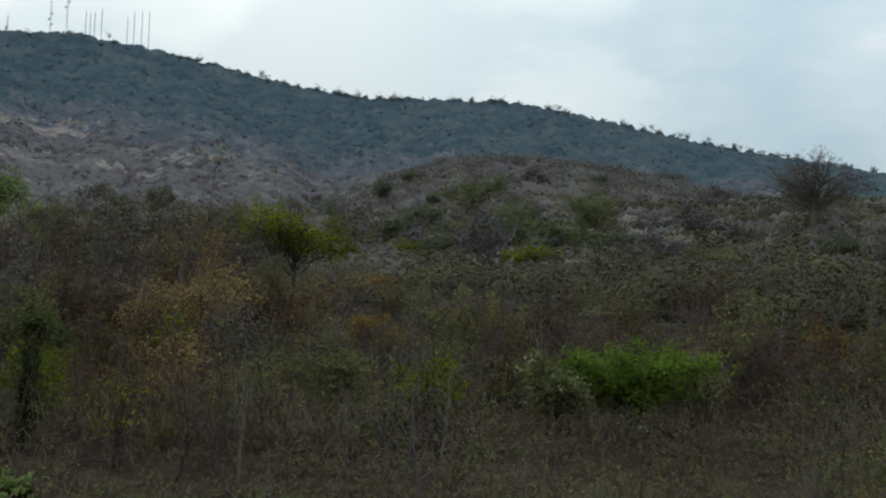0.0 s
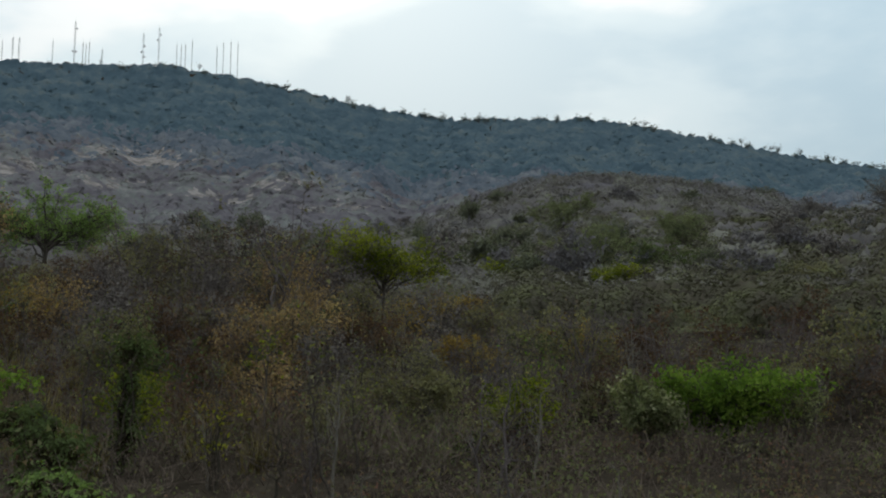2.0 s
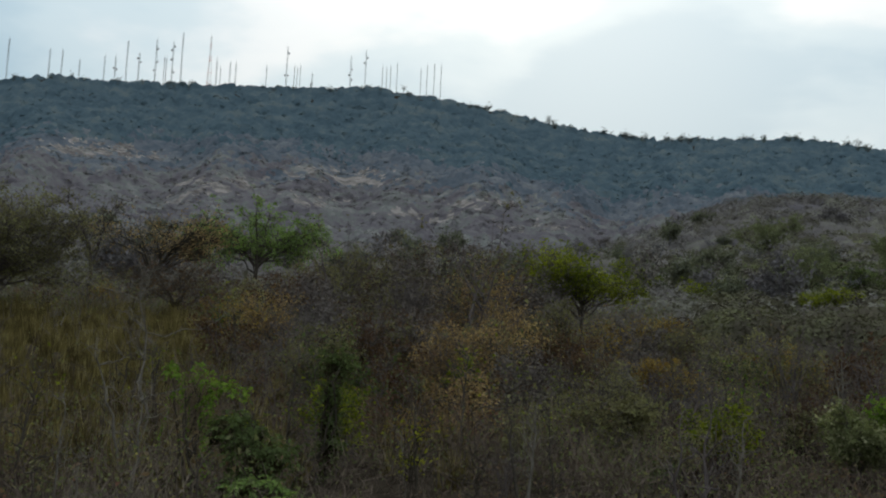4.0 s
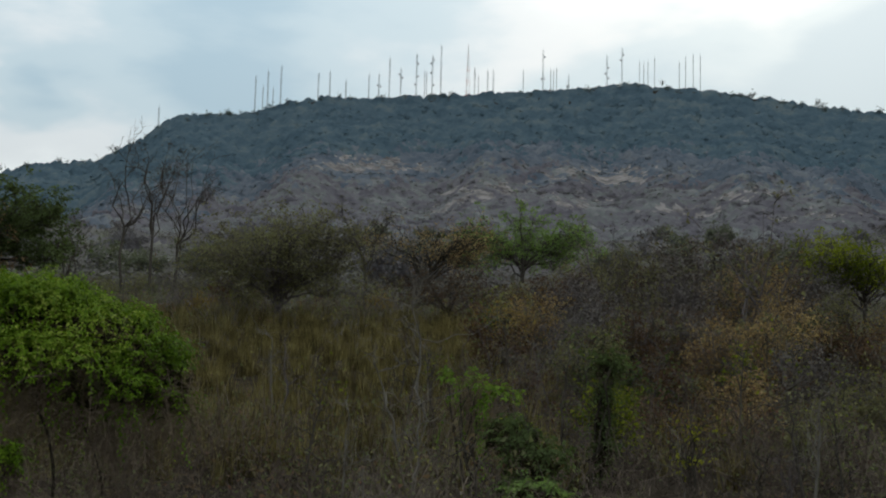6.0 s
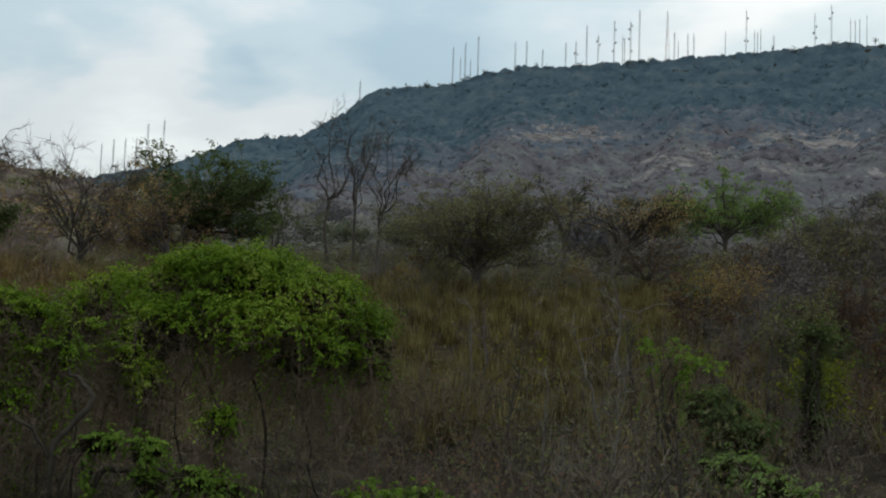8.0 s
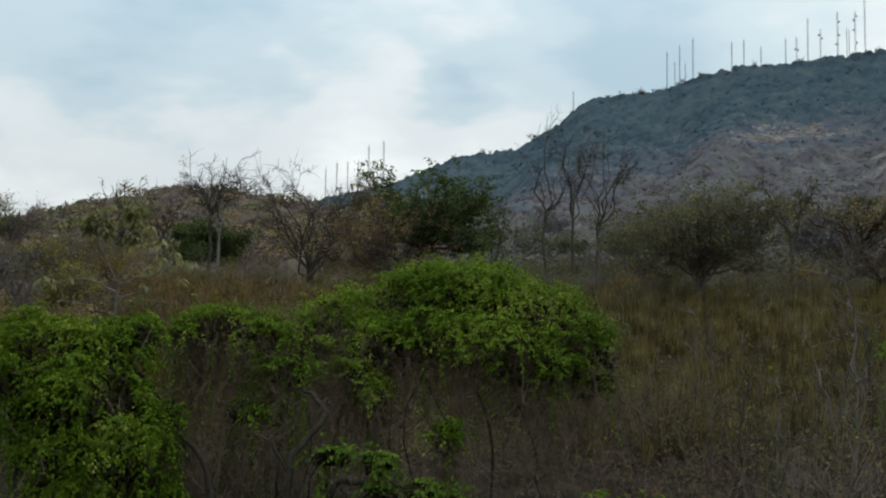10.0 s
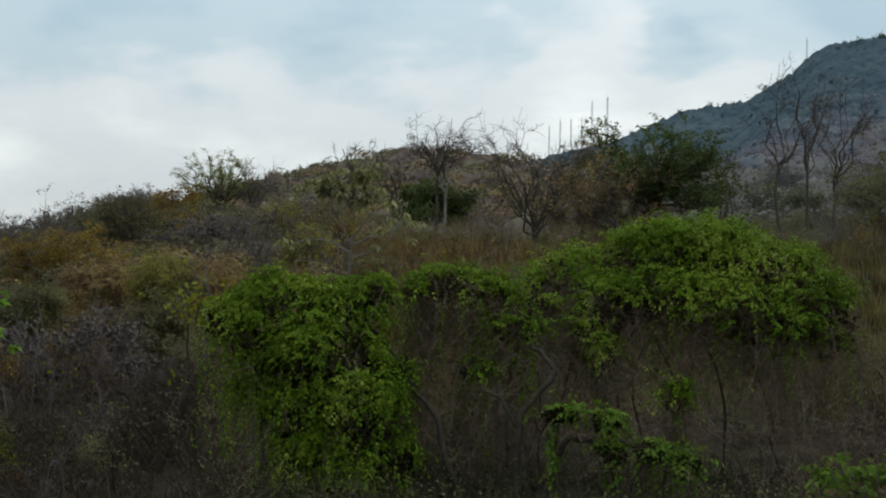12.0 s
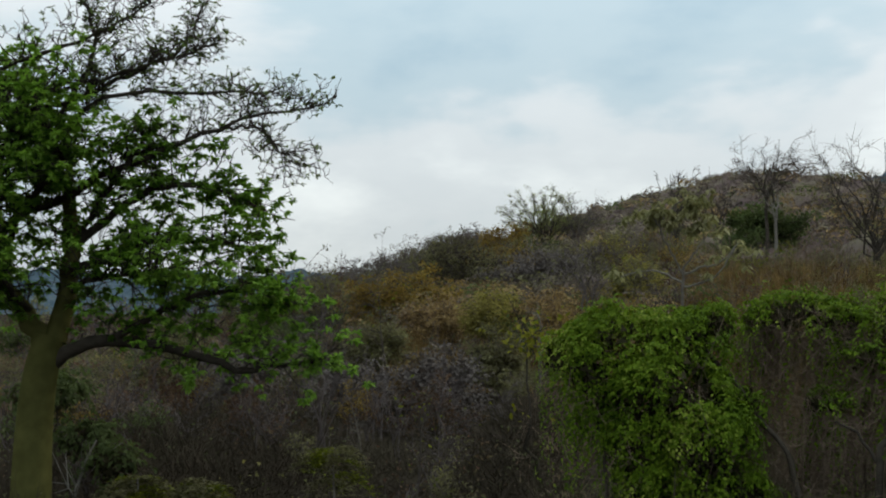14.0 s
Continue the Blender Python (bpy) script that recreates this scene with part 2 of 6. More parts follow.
CEIBALEAF = foliage("shade_tree_leaves", ((0.05, (0.077, 0.152, 0.019)), (0.5, (0.136, 0.249, 0.032)), (0.95, (0.216, 0.347, 0.061))), 0.6, 0.55, gloss=0.05)
CEIBADARK = foliage("small_dull_shade_tree_leaves", ((0.05, (0.054, 0.075, 0.030)), (0.5, (0.088, 0.120, 0.043)), (0.95, (0.136, 0.177, 0.068))), 0.6, 0.5)
OLIVE = foliage("olive_leaves", ((0.05, (0.082, 0.071, 0.040)), (0.5, (0.125, 0.115, 0.061)), (0.95, (0.179, 0.168, 0.088))), 0.4, 0.35)
BRIGHT = foliage("fresh_green_leaves", ((0.05, (0.056, 0.095, 0.016)), (0.5, (0.099, 0.155, 0.024)), (0.95, (0.168, 0.224, 0.043))), 0.4, 0.4)
YELLOWGREEN = foliage("yellow_green_leaves", ((0.05, (0.060, 0.075, 0.011)), (0.5, (0.120, 0.135, 0.015)), (0.95, (0.202, 0.209, 0.022))), 0.4, 0.4)
# green dulled by the haze that is mixed into it
HAZYGREEN = foliage("hazy_hillside_leaves", ((0.05, (0.075, 0.075, 0.056)), (0.5, (0.105, 0.11, 0.076)), (0.95, (0.15, 0.155, 0.105))), 0.1, 0.3, spread=0.4)
OCHRE = foliage("ochre_leaves", ((0.05, (0.118, 0.070, 0.022)), (0.5, (0.185, 0.123, 0.035)), (0.95, (0.280, 0.198, 0.055))), 0.4, 0.4)
OLIVEGOLD = foliage("dull_yellow_olive_leaves", ((0.05, (0.131, 0.110, 0.034)), (0.5, (0.200, 0.171, 0.050)), (0.95, (0.300, 0.256, 0.078))), 0.4, 0.35)
RUSSETOLIVE = foliage("dry_olive_brown_leaves", ((0.05, (0.137, 0.087, 0.048)), (0.5, (0.218, 0.147, 0.075)), (0.95, (0.322, 0.228, 0.109))), 0.4, 0.3)
# fresh green greyed with the far tree's haze; a low shrub reuses it
DULLBRIGHT = foliage("dull_fresh_leaves", ((0.05, (0.081, 0.119, 0.039)), (0.5, (0.127, 0.182, 0.055)), (0.95, (0.195, 0.259, 0.078))), 0.4, 0.4)
RUSSET = foliage("russet_leaves", ((0.05, (0.053, 0.028, 0.019)), (0.5, (0.086, 0.052, 0.034)), (0.95, (0.120, 0.080, 0.051))), 0.4, 0.3)
PALELEAF = foliage("pale_drooping_leaves", ((0.05, (0.081, 0.090, 0.040)), (0.5, (0.149, 0.155, 0.075)), (0.95, (0.276, 0.265, 0.161))), 0.9, 0.35)
DROOPLEAF = foliage("drooping_olive_tan_leaves", ((0.05, (0.120, 0.114, 0.052)), (0.5, (0.198, 0.186, 0.093)), (0.95, (0.324, 0.300, 0.174))), 0.9, 0.35)
SLOPEPALE = foliage("pale_slope_tree_leaves", ((0.05, (0.085, 0.094, 0.052)), (0.5, (0.125, 0.136, 0.074)), (0.95, (0.185, 0.19, 0.11))), 0.3, 0.35, spread=0.4)
LACY = foliage("thin_lacy_leaves", ((0.05, (0.156, 0.176, 0.065)), (0.5, (0.221, 0.247, 0.091)), (0.95, (0.312, 0.338, 0.130))), 0.4, 0.55)
LEMON = foliage("lemon_leaves", ((0.05, (0.099, 0.099, 0.013)), (0.5, (0.164, 0.159, 0.019)), (0.95, (0.223, 0.208, 0.038))), 0.9, 0.4)
BARK = bark("grey_brown_bark", (0.034, 0.027, 0.022), (0.098, 0.083, 0.068))
DARKBARK = bark("dark_bark", (0.022, 0.019, 0.015), (0.064, 0.053, 0.041))
TWIGBARK = bark("dry_twig_bark", (0.052, 0.042, 0.041), (0.130, 0.108, 0.102))
# bark lightened to carry the haze over far trees
HAZYBARK = bark("hazy_far_bark", (0.07, 0.068, 0.07), (0.13, 0.125, 0.125))
DEADVINE = bark("dead_vine_stems", (0.066, 0.047, 0.034), (0.19, 0.142, 0.1), 12.0)
PALEBARK = bark("pale_bark", (0.1, 0.088, 0.075), (0.23, 0.21, 0.18))
MIDBARK = bark("weathered_grey_bark", (0.07, 0.06, 0.05), (0.17, 0.15, 0.125))
GREENBARK = bark("green_tinged_bark", (0.042, 0.042, 0.014), (0.095, 0.09, 0.03), 5.0)
# galvanised grey, raised in tone to put the distance haze into the colour
STEEL, nt_, b_, o_ = material("hazy_galvanised_steel", 0.5)
b_.inputs["Metallic"].default_value = 0.3
nt_.links.new(ramp_node(nt_, noise_node(nt_, 0.2), ((0.3, (0.24, 0.25, 0.26)), (0.7, (0.36, 0.37, 0.38)))), b_.inputs["Base Color"])
BANDED, nt_, b_, o_ = material("red_and_white_mast_paint", 0.6)
sep_ = nt_.nodes.new("ShaderNodeSeparateXYZ")
nt_.links.new(nt_.nodes.new("ShaderNodeTexCoord").outputs["Object"], sep_.inputs[0])
band_ = math_node(nt_, "GREATER_THAN", math_node(nt_, "FRACT", math_node(nt_, "DIVIDE", sep_.outputs[2], 17.0)), 0.5)
nt_.links.new(mix_node(nt_, band_, (0.42, 0.2, 0.16), (0.5, 0.48, 0.46)), b_.inputs["Base Color"])
STONE = bark("weathered_rubble_stone", (0.06, 0.045, 0.032), (0.16, 0.125, 0.09), 7.0)
MORTAR = bark("wall_mortar", (0.045, 0.036, 0.028), (0.1, 0.08, 0.06), 14.0)


# ---- terrain ----
CREST = ((-180, 2), (-120, 2), (-60, 5.5), (-40, 7.5), (-20.8, 9.1), (-14, 10.4), (-6, 12.25), (-2.4, 12.8), (4.3, 12.75), (9, 13.4), (13, 14.2), (15, 14.5),
         (18.1, 14.8), (22, 14.55), (29, 14.1), (33.5, 13.85), (35, 13.6), (37, 12.95), (40.4, 12.6), (41, 12.35), (42, 11.4), (44.3, 10.1), (46.8, 9.85),
         (49, 8.95), (50.4, 8.35), (52.6, 7.85), (56, 6.9), (62, 5.0), (70, 2.6), (80, 1.6), (110, 1.5), (180, 2))
SHOULDER = ((-180, 0.6), (-60, 4), (-40, 6), (-25, 7.0), (-17, 7.7), (-8, 7.3), (0, 7.0), (20, 6.8), (44, 6.6), (50, 6.9), (53.7, 7.15), (57, 7.6), (60.3, 7.75),
            (61.6, 7.5), (64.3, 6.85), (66.8, 6.2), (70, 5.4), (75, 3.6), (80, 2.0), (85, 0.9), (95, 0.2), (120, 0.5), (180, 0.6))
NEAR = ((0, 0.0), (5, 0.0), (8, -0.35), (12, -0.6), (16, -0.62), (20, -0.5), (30, 0.1), (45, 2.3), (60, 4.3), (90, 7.2), (160, 16.6), (260, 34.5))


def table(rows, at):
    xs, ys = zip(*rows)
    return np.interp(at, xs, ys)


def smooth(a, b, v):
    t = np.clip((v - a) / (b - a), 0, 1)
    return t * t * (3 - 2 * t)


def rolling(x, y, size):
    """Gentle unevenness of the land, from -1 to 1."""
    u, v = x / size, y / size
    return (np.sin(u * 1.7 + 1.3 * np.sin(v * 1.1)) + np.sin(v * 2.1 + 1.7 * np.sin(u * 0.9 + 2)) + 0.6 * np.sin(u * 3.9 - v * 3.1 + 1.0)) / 2.6


def land(az, r):
    """The ground's height at a bearing (degrees, to the left of +y) and a distance."""
    az, r = np.broadcast_arrays(np.asarray(az, float), np.asarray(r, float))
    crest, shoulder = table(CREST, az), table(SHOULDER, az)
    near = table(NEAR, r) + r * np.tan(np.radians(shoulder - 7.2)) * smooth(45, 260, r)
    near = near - smooth(66, 90, az) * smooth(20, 80, r) * 4.6
    near = near - smooth(120, 180, np.abs(az - 30)) * (near - 0.2 * rolling(r, az, 3)) * 0.8
    # a hollow behind the shoulder, then the steep face of the mountain up to its crest
    hollow = EYE + r * np.tan(np.radians(shoulder - (1.1 + 0.8 * smooth(48, 56, az)) * smooth(260, 420, r)))
    s = np.clip((r - 760) / 740, 0, 1)
    foot = np.minimum(shoulder, crest) - 0.5
    face = EYE - 4.0 * smooth(600, 1400, r) + r * np.tan(np.radians(foot + (crest - foot) * (s + 0.03 * np.sin(s * 2 * math.pi))))
    ribs = np.sin(az * 0.62 + 1.1 * np.sin(s * 3 + az * 0.13)) + 0.55 * np.sin(az * 1.43 + 2.0 + 1.4 * s)
    face = face + 9.0 * ribs * np.sin(np.clip(s * 1.08, 0, 1) * math.pi) * (1 - smooth(44, 52, az))
    far = hollow + (face - hollow) * smooth(560, 800, r)
    # the nearer spur that comes down from the mountain on the right
    lean = np.where(az > -3, 0.026, 0.013) * (az + 3) ** 2
    spur = EYE + 520 * np.tan(np.radians(10.25 - np.minimum(lean, 14.0))) - np.where(r < 520, 0.235, 0.34) * np.abs(r - 520) - 6 * np.exp(-((r - 520) / 60) ** 2)
    far = np.where(spur > far, spur, far) + 4.0 * np.exp(-(((spur - far) / 9.0) ** 2)) * smooth(270, 330, r) * (1 - smooth(1100, 1400, r))
    z = np.where(r < 260, near, far)
    beyond = EYE - 4.0 + 1500 * np.tan(np.radians(crest))
    hills = EYE + 3300 * np.tan(np.radians(3.15 + 0.16 * np.sin(az * 1.1) + 0.1 * np.sin(az * 2.7 + 1))) * smooth(60, 72, az) * (1 - smooth(105, 125, az))
    fall = beyond + (hills * smooth(2300, 3300, r) * (1 - 0.8 * smooth(3300, 4400, r)) - beyond * smooth(1500, 2500, r))
    z = np.where(r > 1500, fall, z)
    a = np.radians(az)
    x, y = -r * np.sin(a), r * np.cos(a)
    z = z + 0.16 * rolling(x, y, 2.3) * smooth(4, 14, r) * (1 - smooth(120, 300, r))
    gully = rolling(x, y, 60) * 0.6 + rolling(x + 300, y, 26) * 0.3
    return z + gully * np.minimum(r * 0.012, 9) * smooth(120, 500, r) * (1 - smooth(1150, 1450, r))


def at(az, r, el=None, lift=0.0):
    """A place by bearing and distance: on the ground, or at an elevation seen from the eye."""
    a = radians(az)
    z = float(land(az, r)) + lift if el is None else EYE + r * math.tan(radians(el))
    return Vector((-r * math.sin(a), r * math.cos(a), z))


def mesh_np(name, verts, faces, mats, index=None, soft=False):
    """A mesh from arrays: faces is one array of triangles or of quads, or a list of such arrays."""
    me = bpy.data.meshes.new(name)
    groups = faces if isinstance(faces, list) else [faces]
    groups = [np.asarray(g, np.int32) for g in groups if len(g)]
    loops = np.concatenate([g.ravel() for g in groups])
    totals = np.concatenate([np.full(len(g), g.shape[1], np.int32) for g in groups])
    starts = np.concatenate([[0], np.cumsum(totals)[:-1]]).astype(np.int32)
    verts = np.asarray(verts, np.float32).reshape(-1, 3)
    me.vertices.add(len(verts))
    me.vertices.foreach_set("co", verts.ravel())
    me.loops.add(len(loops))
    me.loops.foreach_set("vertex_index", loops)
    me.polygons.add(len(totals))
    me.polygons.foreach_set("loop_start", starts)
    for m in mats:
        me.materials.append(m)
    if index is not None:
        me.polygons.foreach_set("material_index", np.asarray(index, np.int32))
    if soft:
        me.polygons.foreach_set("use_smooth", np.ones(len(totals), bool))
    me.update(calc_edges=True)
    return me


def build_ground():
    azs = np.concatenate([np.arange(-180, -40, 5.0), np.arange(-40, 110, 0.5), np.arange(110, 180, 5.0)])
    rs = np.concatenate([[0.6, 2, 3.5, 5, 6.5], np.geomspace(8, 300, 76), np.geomspace(306, 1500, 200), np.geomspace(1540, 4600, 26)])
    A, R = np.meshgrid(azs, rs, indexing="ij")
    Z = land(A, R) - 1.6 * smooth(340, 520, R) * (1 - smooth(1400, 1490, R))  # the woods stand a little proud of it
    a = np.radians(A)
    V = np.stack([-R * np.sin(a), R * np.cos(a), Z], -1)
    n, k = len(azs), len(rs)
    idx = np.arange(n * k).reshape(n, k)
    nxt = np.roll(idx, -1, axis=0)
    F = np.stack([idx[:, :-1], idx[:, 1:], nxt[:, 1:], nxt[:, :-1]], -1).reshape(-1, 4)
    V = np.concatenate([V.reshape(-1, 3), [[0, 0, 0]]])
    hub = np.stack([np.full(n, n * k), idx[:, 0], nxt[:, 0]], -1)
    me = mesh_np("ground", V, [F[:, ::-1], hub[:, ::-1]], [GROUND], soft=True)
    tagged(new("ground", me), "dry hillside soil and leaf litter rising to a mountain", "ground", kind="structure")


build_ground()


# ---- pieces of plants ----
def place_xyz(az, r, lift=0.0):
    a = np.radians(az)
    return np.stack([-r * np.sin(a), r * np.cos(a), land(az, r) + lift], -1)


def units(rng, n, flat=1.0):
    v = rng.normal(size=(n, 3)) * (1, 1, flat)
    return v / np.maximum(np.linalg.norm(v, axis=1, keepdims=True), 1e-6)


def leaf_quads(rng, centres, size, facing=None, keep=0.5, aspect=0.55, corners=4):
    """Leaves as pointed four-cornered blades, folded a little along the middle; far ones have three corners."""
    n = len(centres)
    size = np.broadcast_to(np.asarray(size, float), (n,))[:, None] * rng.uniform(0.65, 1.35, (n, 1))
    nrm = units(rng, n)
    if facing is not None:
        nrm = facing * keep + nrm * (1 - keep)
        nrm /= np.maximum(np.linalg.norm(nrm, axis=1, keepdims=True), 1e-6)
    side = np.cross(nrm, units(rng, n))
    side /= np.maximum(np.linalg.norm(side, axis=1, keepdims=True), 1e-6)
    tip = np.cross(nrm, side)
    a, b = side * size * aspect * 0.5, tip * size * 0.5
    fold = nrm * size * 0.12
    if corners == 3:
        V = np.stack([centres - b - a, centres - b * 0.6 + a, centres + b], 1)
        return V.reshape(-1, 3), np.arange(3 * n).reshape(-1, 3)
    V = np.stack([centres - b, centres + a - b * 0.1 + fold, centres + b, centres - a - b * 0.1 + fold], 1)
    return V.reshape(-1, 3), np.arange(4 * n).reshape(-1, 4)


def petals(rng, base, way, nrm, length, aspect=0.5):
    """Leaves that grow from base along way, folded a little along the middle and bent down at the tip."""
    n = len(base)
    length = np.broadcast_to(np.asarray(length, float), (n,))[:, None] * rng.uniform(0.7, 1.25, (n, 1))
    way = way / np.maximum(np.linalg.norm(way, axis=1, keepdims=True), 1e-6)
    side = np.cross(way, nrm)
    side /= np.maximum(np.linalg.norm(side, axis=1, keepdims=True), 1e-6)
    up = np.cross(side, way)
    mid, wide = base + way * length * 0.45, side * length * aspect * 0.5
    V = np.stack([base, mid + wide + up * length * 0.08, base + way * length - (0, 0, 1) * length * 0.12, mid - wide + up * length * 0.08], 1)
    return V.reshape(-1, 3), np.arange(4 * n).reshape(-1, 4)


def blades(rng, roots, tips, width):
    """Twigs or grass blades: thin triangles from root to tip."""
    way = tips - roots
    side = np.cross(way, units(rng, len(roots)))
    side /= np.maximum(np.linalg.norm(side, axis=1, keepdims=True), 1e-6)
    w = np.broadcast_to(np.asarray(width, float), (len(roots),))[:, None] * 0.5
    V = np.stack([roots - side * w, roots + side * w, tips], 1)
    return V.reshape(-1, 3), np.arange(3 * len(roots)).reshape(-1, 3)


def join(*pieces):
    """Several (verts, faces) as one: verts, and a list of face arrays."""
    V, F, n = [], [], 0
    for v, f in pieces:
        V.append(v)
        F.append(np.asarray(f) + n)
        n += len(v)
    return np.concatenate(V), F


def tube(pts, radii, sides=5):
    pts = np.asarray(pts, float)
    k = len(pts)
    d = np.gradient(pts, axis=0)
    d /= np.maximum(np.linalg.norm(d, axis=1, keepdims=True), 1e-9)
    ref = np.array([0, 0, 1.0]) if abs(d[0, 2]) < 0.8 else np.array([1.0, 0, 0])
    u = np.cross(d, ref)
    u /= np.maximum(np.linalg.norm(u, axis=1, keepdims=True), 1e-9)
    w = np.cross(d, u)
    ang = np.linspace(0, 2 * math.pi, sides, endpoint=False)
    ring = u[:, None] * np.cos(ang)[None, :, None] + w[:, None] * np.sin(ang)[None, :, None]
    V = pts[:, None] + ring * np.asarray(radii, float)[:, None, None]
    i = np.arange(k * sides).reshape(k, sides)
    j = np.roll(i, -1, axis=1)
    F = np.stack([i[:-1], j[:-1], j[1:], i[1:]], -1).reshape(-1, 4)
    return V.reshape(-1, 3), F


def tubes(lines, sides=5):
    V, F, n = [], [], 0
    for pts, radii in lines:
        v, f = tube(pts, radii, sides)
        V.append(v)
        F.append(f + n)
        n += len(v)
    return np.concatenate(V), np.concatenate(F)


def bend(rng, a, b, lift, n=6, wobble=0.06):
    """A crooked line from a to b that bows by lift."""
    a, b = np.asarray(a, float), np.asarray(b, float)
    t = np.linspace(0, 1, n)[:, None]
    L = np.linalg.norm(b - a)
    mid = (a + b) / 2 + np.asarray(lift, float)
    p = (1 - t) ** 2 * a + 2 * t * (1 - t) * mid + t * t * b
    off = rng.normal(size=(n, 3)) * wobble * L * np.sin(t * math.pi)
    return p + off


def part(name, me, parent, label=""):
    ob = new(name, me)
    ob.parent = parent
    return tagged(ob, label)


def thing(name, where, label, category, group=""):
    """An empty at a thing's base; its parts are built about that base."""
    ob = new(name)
    ob.empty_display_size = 0.3
    ob.location = where
    return tagged(ob, label, category, group)


def crown_target(rng, shape, W, D, zb, H):
    ang, rho = rng.uniform(0, 2 * math.pi), math.sqrt(rng.uniform(0.03, 1.08))
    if shape == "dome":
        f = max(0, 1 - rho**2.6) ** 0.5 * rng.uniform(0.7, 1.0)
    elif shape == "shell":
        rho = min(rho, 0.97)
        f = math.sqrt(1 - rho * rho) * rng.uniform(0.88, 1.0)
    elif shape == "umbrella":
        f = (1 - 0.5 * rho * rho) * rng.uniform(0.82, 1.0)
    elif shape == "vase":
        f = rng.uniform(0.5, 1.0) * (1 - 0.15 * rho)
    else:
        f = rng.uniform(0.1, 1.0)
    return np.array([rho * math.cos(ang) * W / 2, rho * math.sin(ang) * D / 2, zb + (H - zb) * f])


def tree(name, where, label, H, W, fork=0.3, crown_base=0.4, shape="dome", limbs=8, subs=7, twigs=6, leaves=8, leaf=0.14,
         leaf_mat=None, bark_mat=None, girth=0.16, lean=(0, 0), D=None, seed=1, stems=1, category="tree", group="", fine=0.012, skew=0.0, light=False, reach=1.0):
    """A tree: a tapered trunk, limbs that reach for the crown's outline, branches, twigs and leaves at their ends."""
    rng = np.random.default_rng(seed)
    D = W if D is None else D
    bark_mat = bark_mat or BARK
    ob = thing(name, where, label, category, group)
    lines, thin, ends, outs, hairs = [], [], [], [], []
    lean = np.array([lean[0], lean[1], 0.0])
    centre = np.array([lean[0], lean[1], H * (crown_base + 0.15)])
    for s in range(stems):
        foot = np.array([rng.normal() * 0.12 * (stems > 1), rng.normal() * 0.12 * (stems > 1), -0.25])
        top = lean * fork + np.array([rng.normal() * 0.05 * H * (stems > 1), rng.normal() * 0.05 * H * (stems > 1), H * fork * rng.uniform(0.85, 1.1)])
        g = girth * (0.75 if stems > 1 else 1.0)
        trunk = bend(rng, foot, top, (rng.normal() * 0.04 * H, rng.normal() * 0.04 * H, 0), 7, 0.02)
        lines.append((trunk, np.linspace(g * 1.15, g * 0.75, 7) + np.array([g * 0.5, g * 0.1, 0, 0, 0, 0, 0])))
        for l in range(max(1, limbs // stems)):
            goal = crown_target(rng, shape, W, D, H * crown_base, H) + lean
            goal[2] += skew * goal[0]
            start = trunk[-1] if rng.random() < 0.6 else trunk[-1 - int(rng.integers(1, 3))]
            out = goal - start
            up = np.array([0, 0, 0.12 * np.linalg.norm(out) * (1 if shape != "vase" else 0.4)])
            limb = bend(rng, start, goal, -up if shape == "vase" else up * rng.uniform(-0.3, 1.0), 7, 0.06 if shape == "vase" else 0.035)
            lg = g * rng.uniform(0.42, 0.62)
            lines.append((limb, np.linspace(lg, lg * 0.22, 7)))
            for b in range(subs):
                u = rng.uniform(0.3, 1.0)
                p0 = limb[min(6, int(round(u * 6)))]
                away = p0 - centre + rng.normal(size=3) * W * 0.22
                away[2] = abs(away[2]) * 0.5 + rng.normal() * 0.1 * H
                away /= max(np.linalg.norm(away), 1e-6)
                p1 = p0 + away * W * rng.uniform(0.10, 0.22) * reach
                p1[2] = min(p1[2], H * 1.02 + skew * p1[0])
                sub = bend(rng, p0, p1, rng.normal(size=3) * 0.03 * W, 5, 0.05)
                sg = max(lg * 0.32, fine * 1.3)
                if light:
                    thin.append((sub[::2], np.linspace(sg, sg * 0.4, 3)))
                else:
                    thin.append((sub, np.linspace(sg, sg * 0.4, 5)))
                for w in range(twigs):
                    q0 = sub[int(rng.integers(1, 5))]
                    q1 = q0 + (away * 0.7 + rng.normal(size=3) * 0.75) * W * rng.uniform(0.03, 0.085) * reach
                    mid = (q0 + q1) / 2 + rng.normal(size=3) * 0.012 * W
                    if light:
                        hairs.append((q0, q1))
                    else:
                        thin.append((np.stack([q0, mid, q1]), np.array([fine, fine * 0.8, fine * 0.35])))
                    ends.append(q1)
                    outs.append(away)
    V, F = tubes([(p[::2], g[::2]) for p, g in lines], 4) if light else tubes(lines, 7)
    part("trunk", mesh_np("trunk", V, F, [bark_mat], soft=True), ob)
    V, F = tubes(thin, 3)
    if hairs:
        hairs = np.array(hairs)
        V, F = join((V, F), blades(rng, hairs[:, 0], hairs[:, 1], fine * 2.4))
    crown = part("crown", mesh_np("crown", V, F, [bark_mat]), ob, "fine branching twigs")
    if leaves and leaf_mat:
        ends, outs = np.array(ends), np.array(outs)
        n = int(len(ends) * leaves)
        pick = rng.integers(0, len(ends), n)
        c = ends[pick] + rng.normal(size=(n, 3)) * np.array([1, 1, 0.6]) * max(leaf * 1.1, W * 0.018)
        V, F = leaf_quads(rng, c, leaf * 1.1, outs[pick] * 0.5 + np.array([0, 0, 0.6]), 0.45, 0.62, 3)
        part("foliage", mesh_np("foliage", V, F, [leaf_mat]), crown)
    return ob


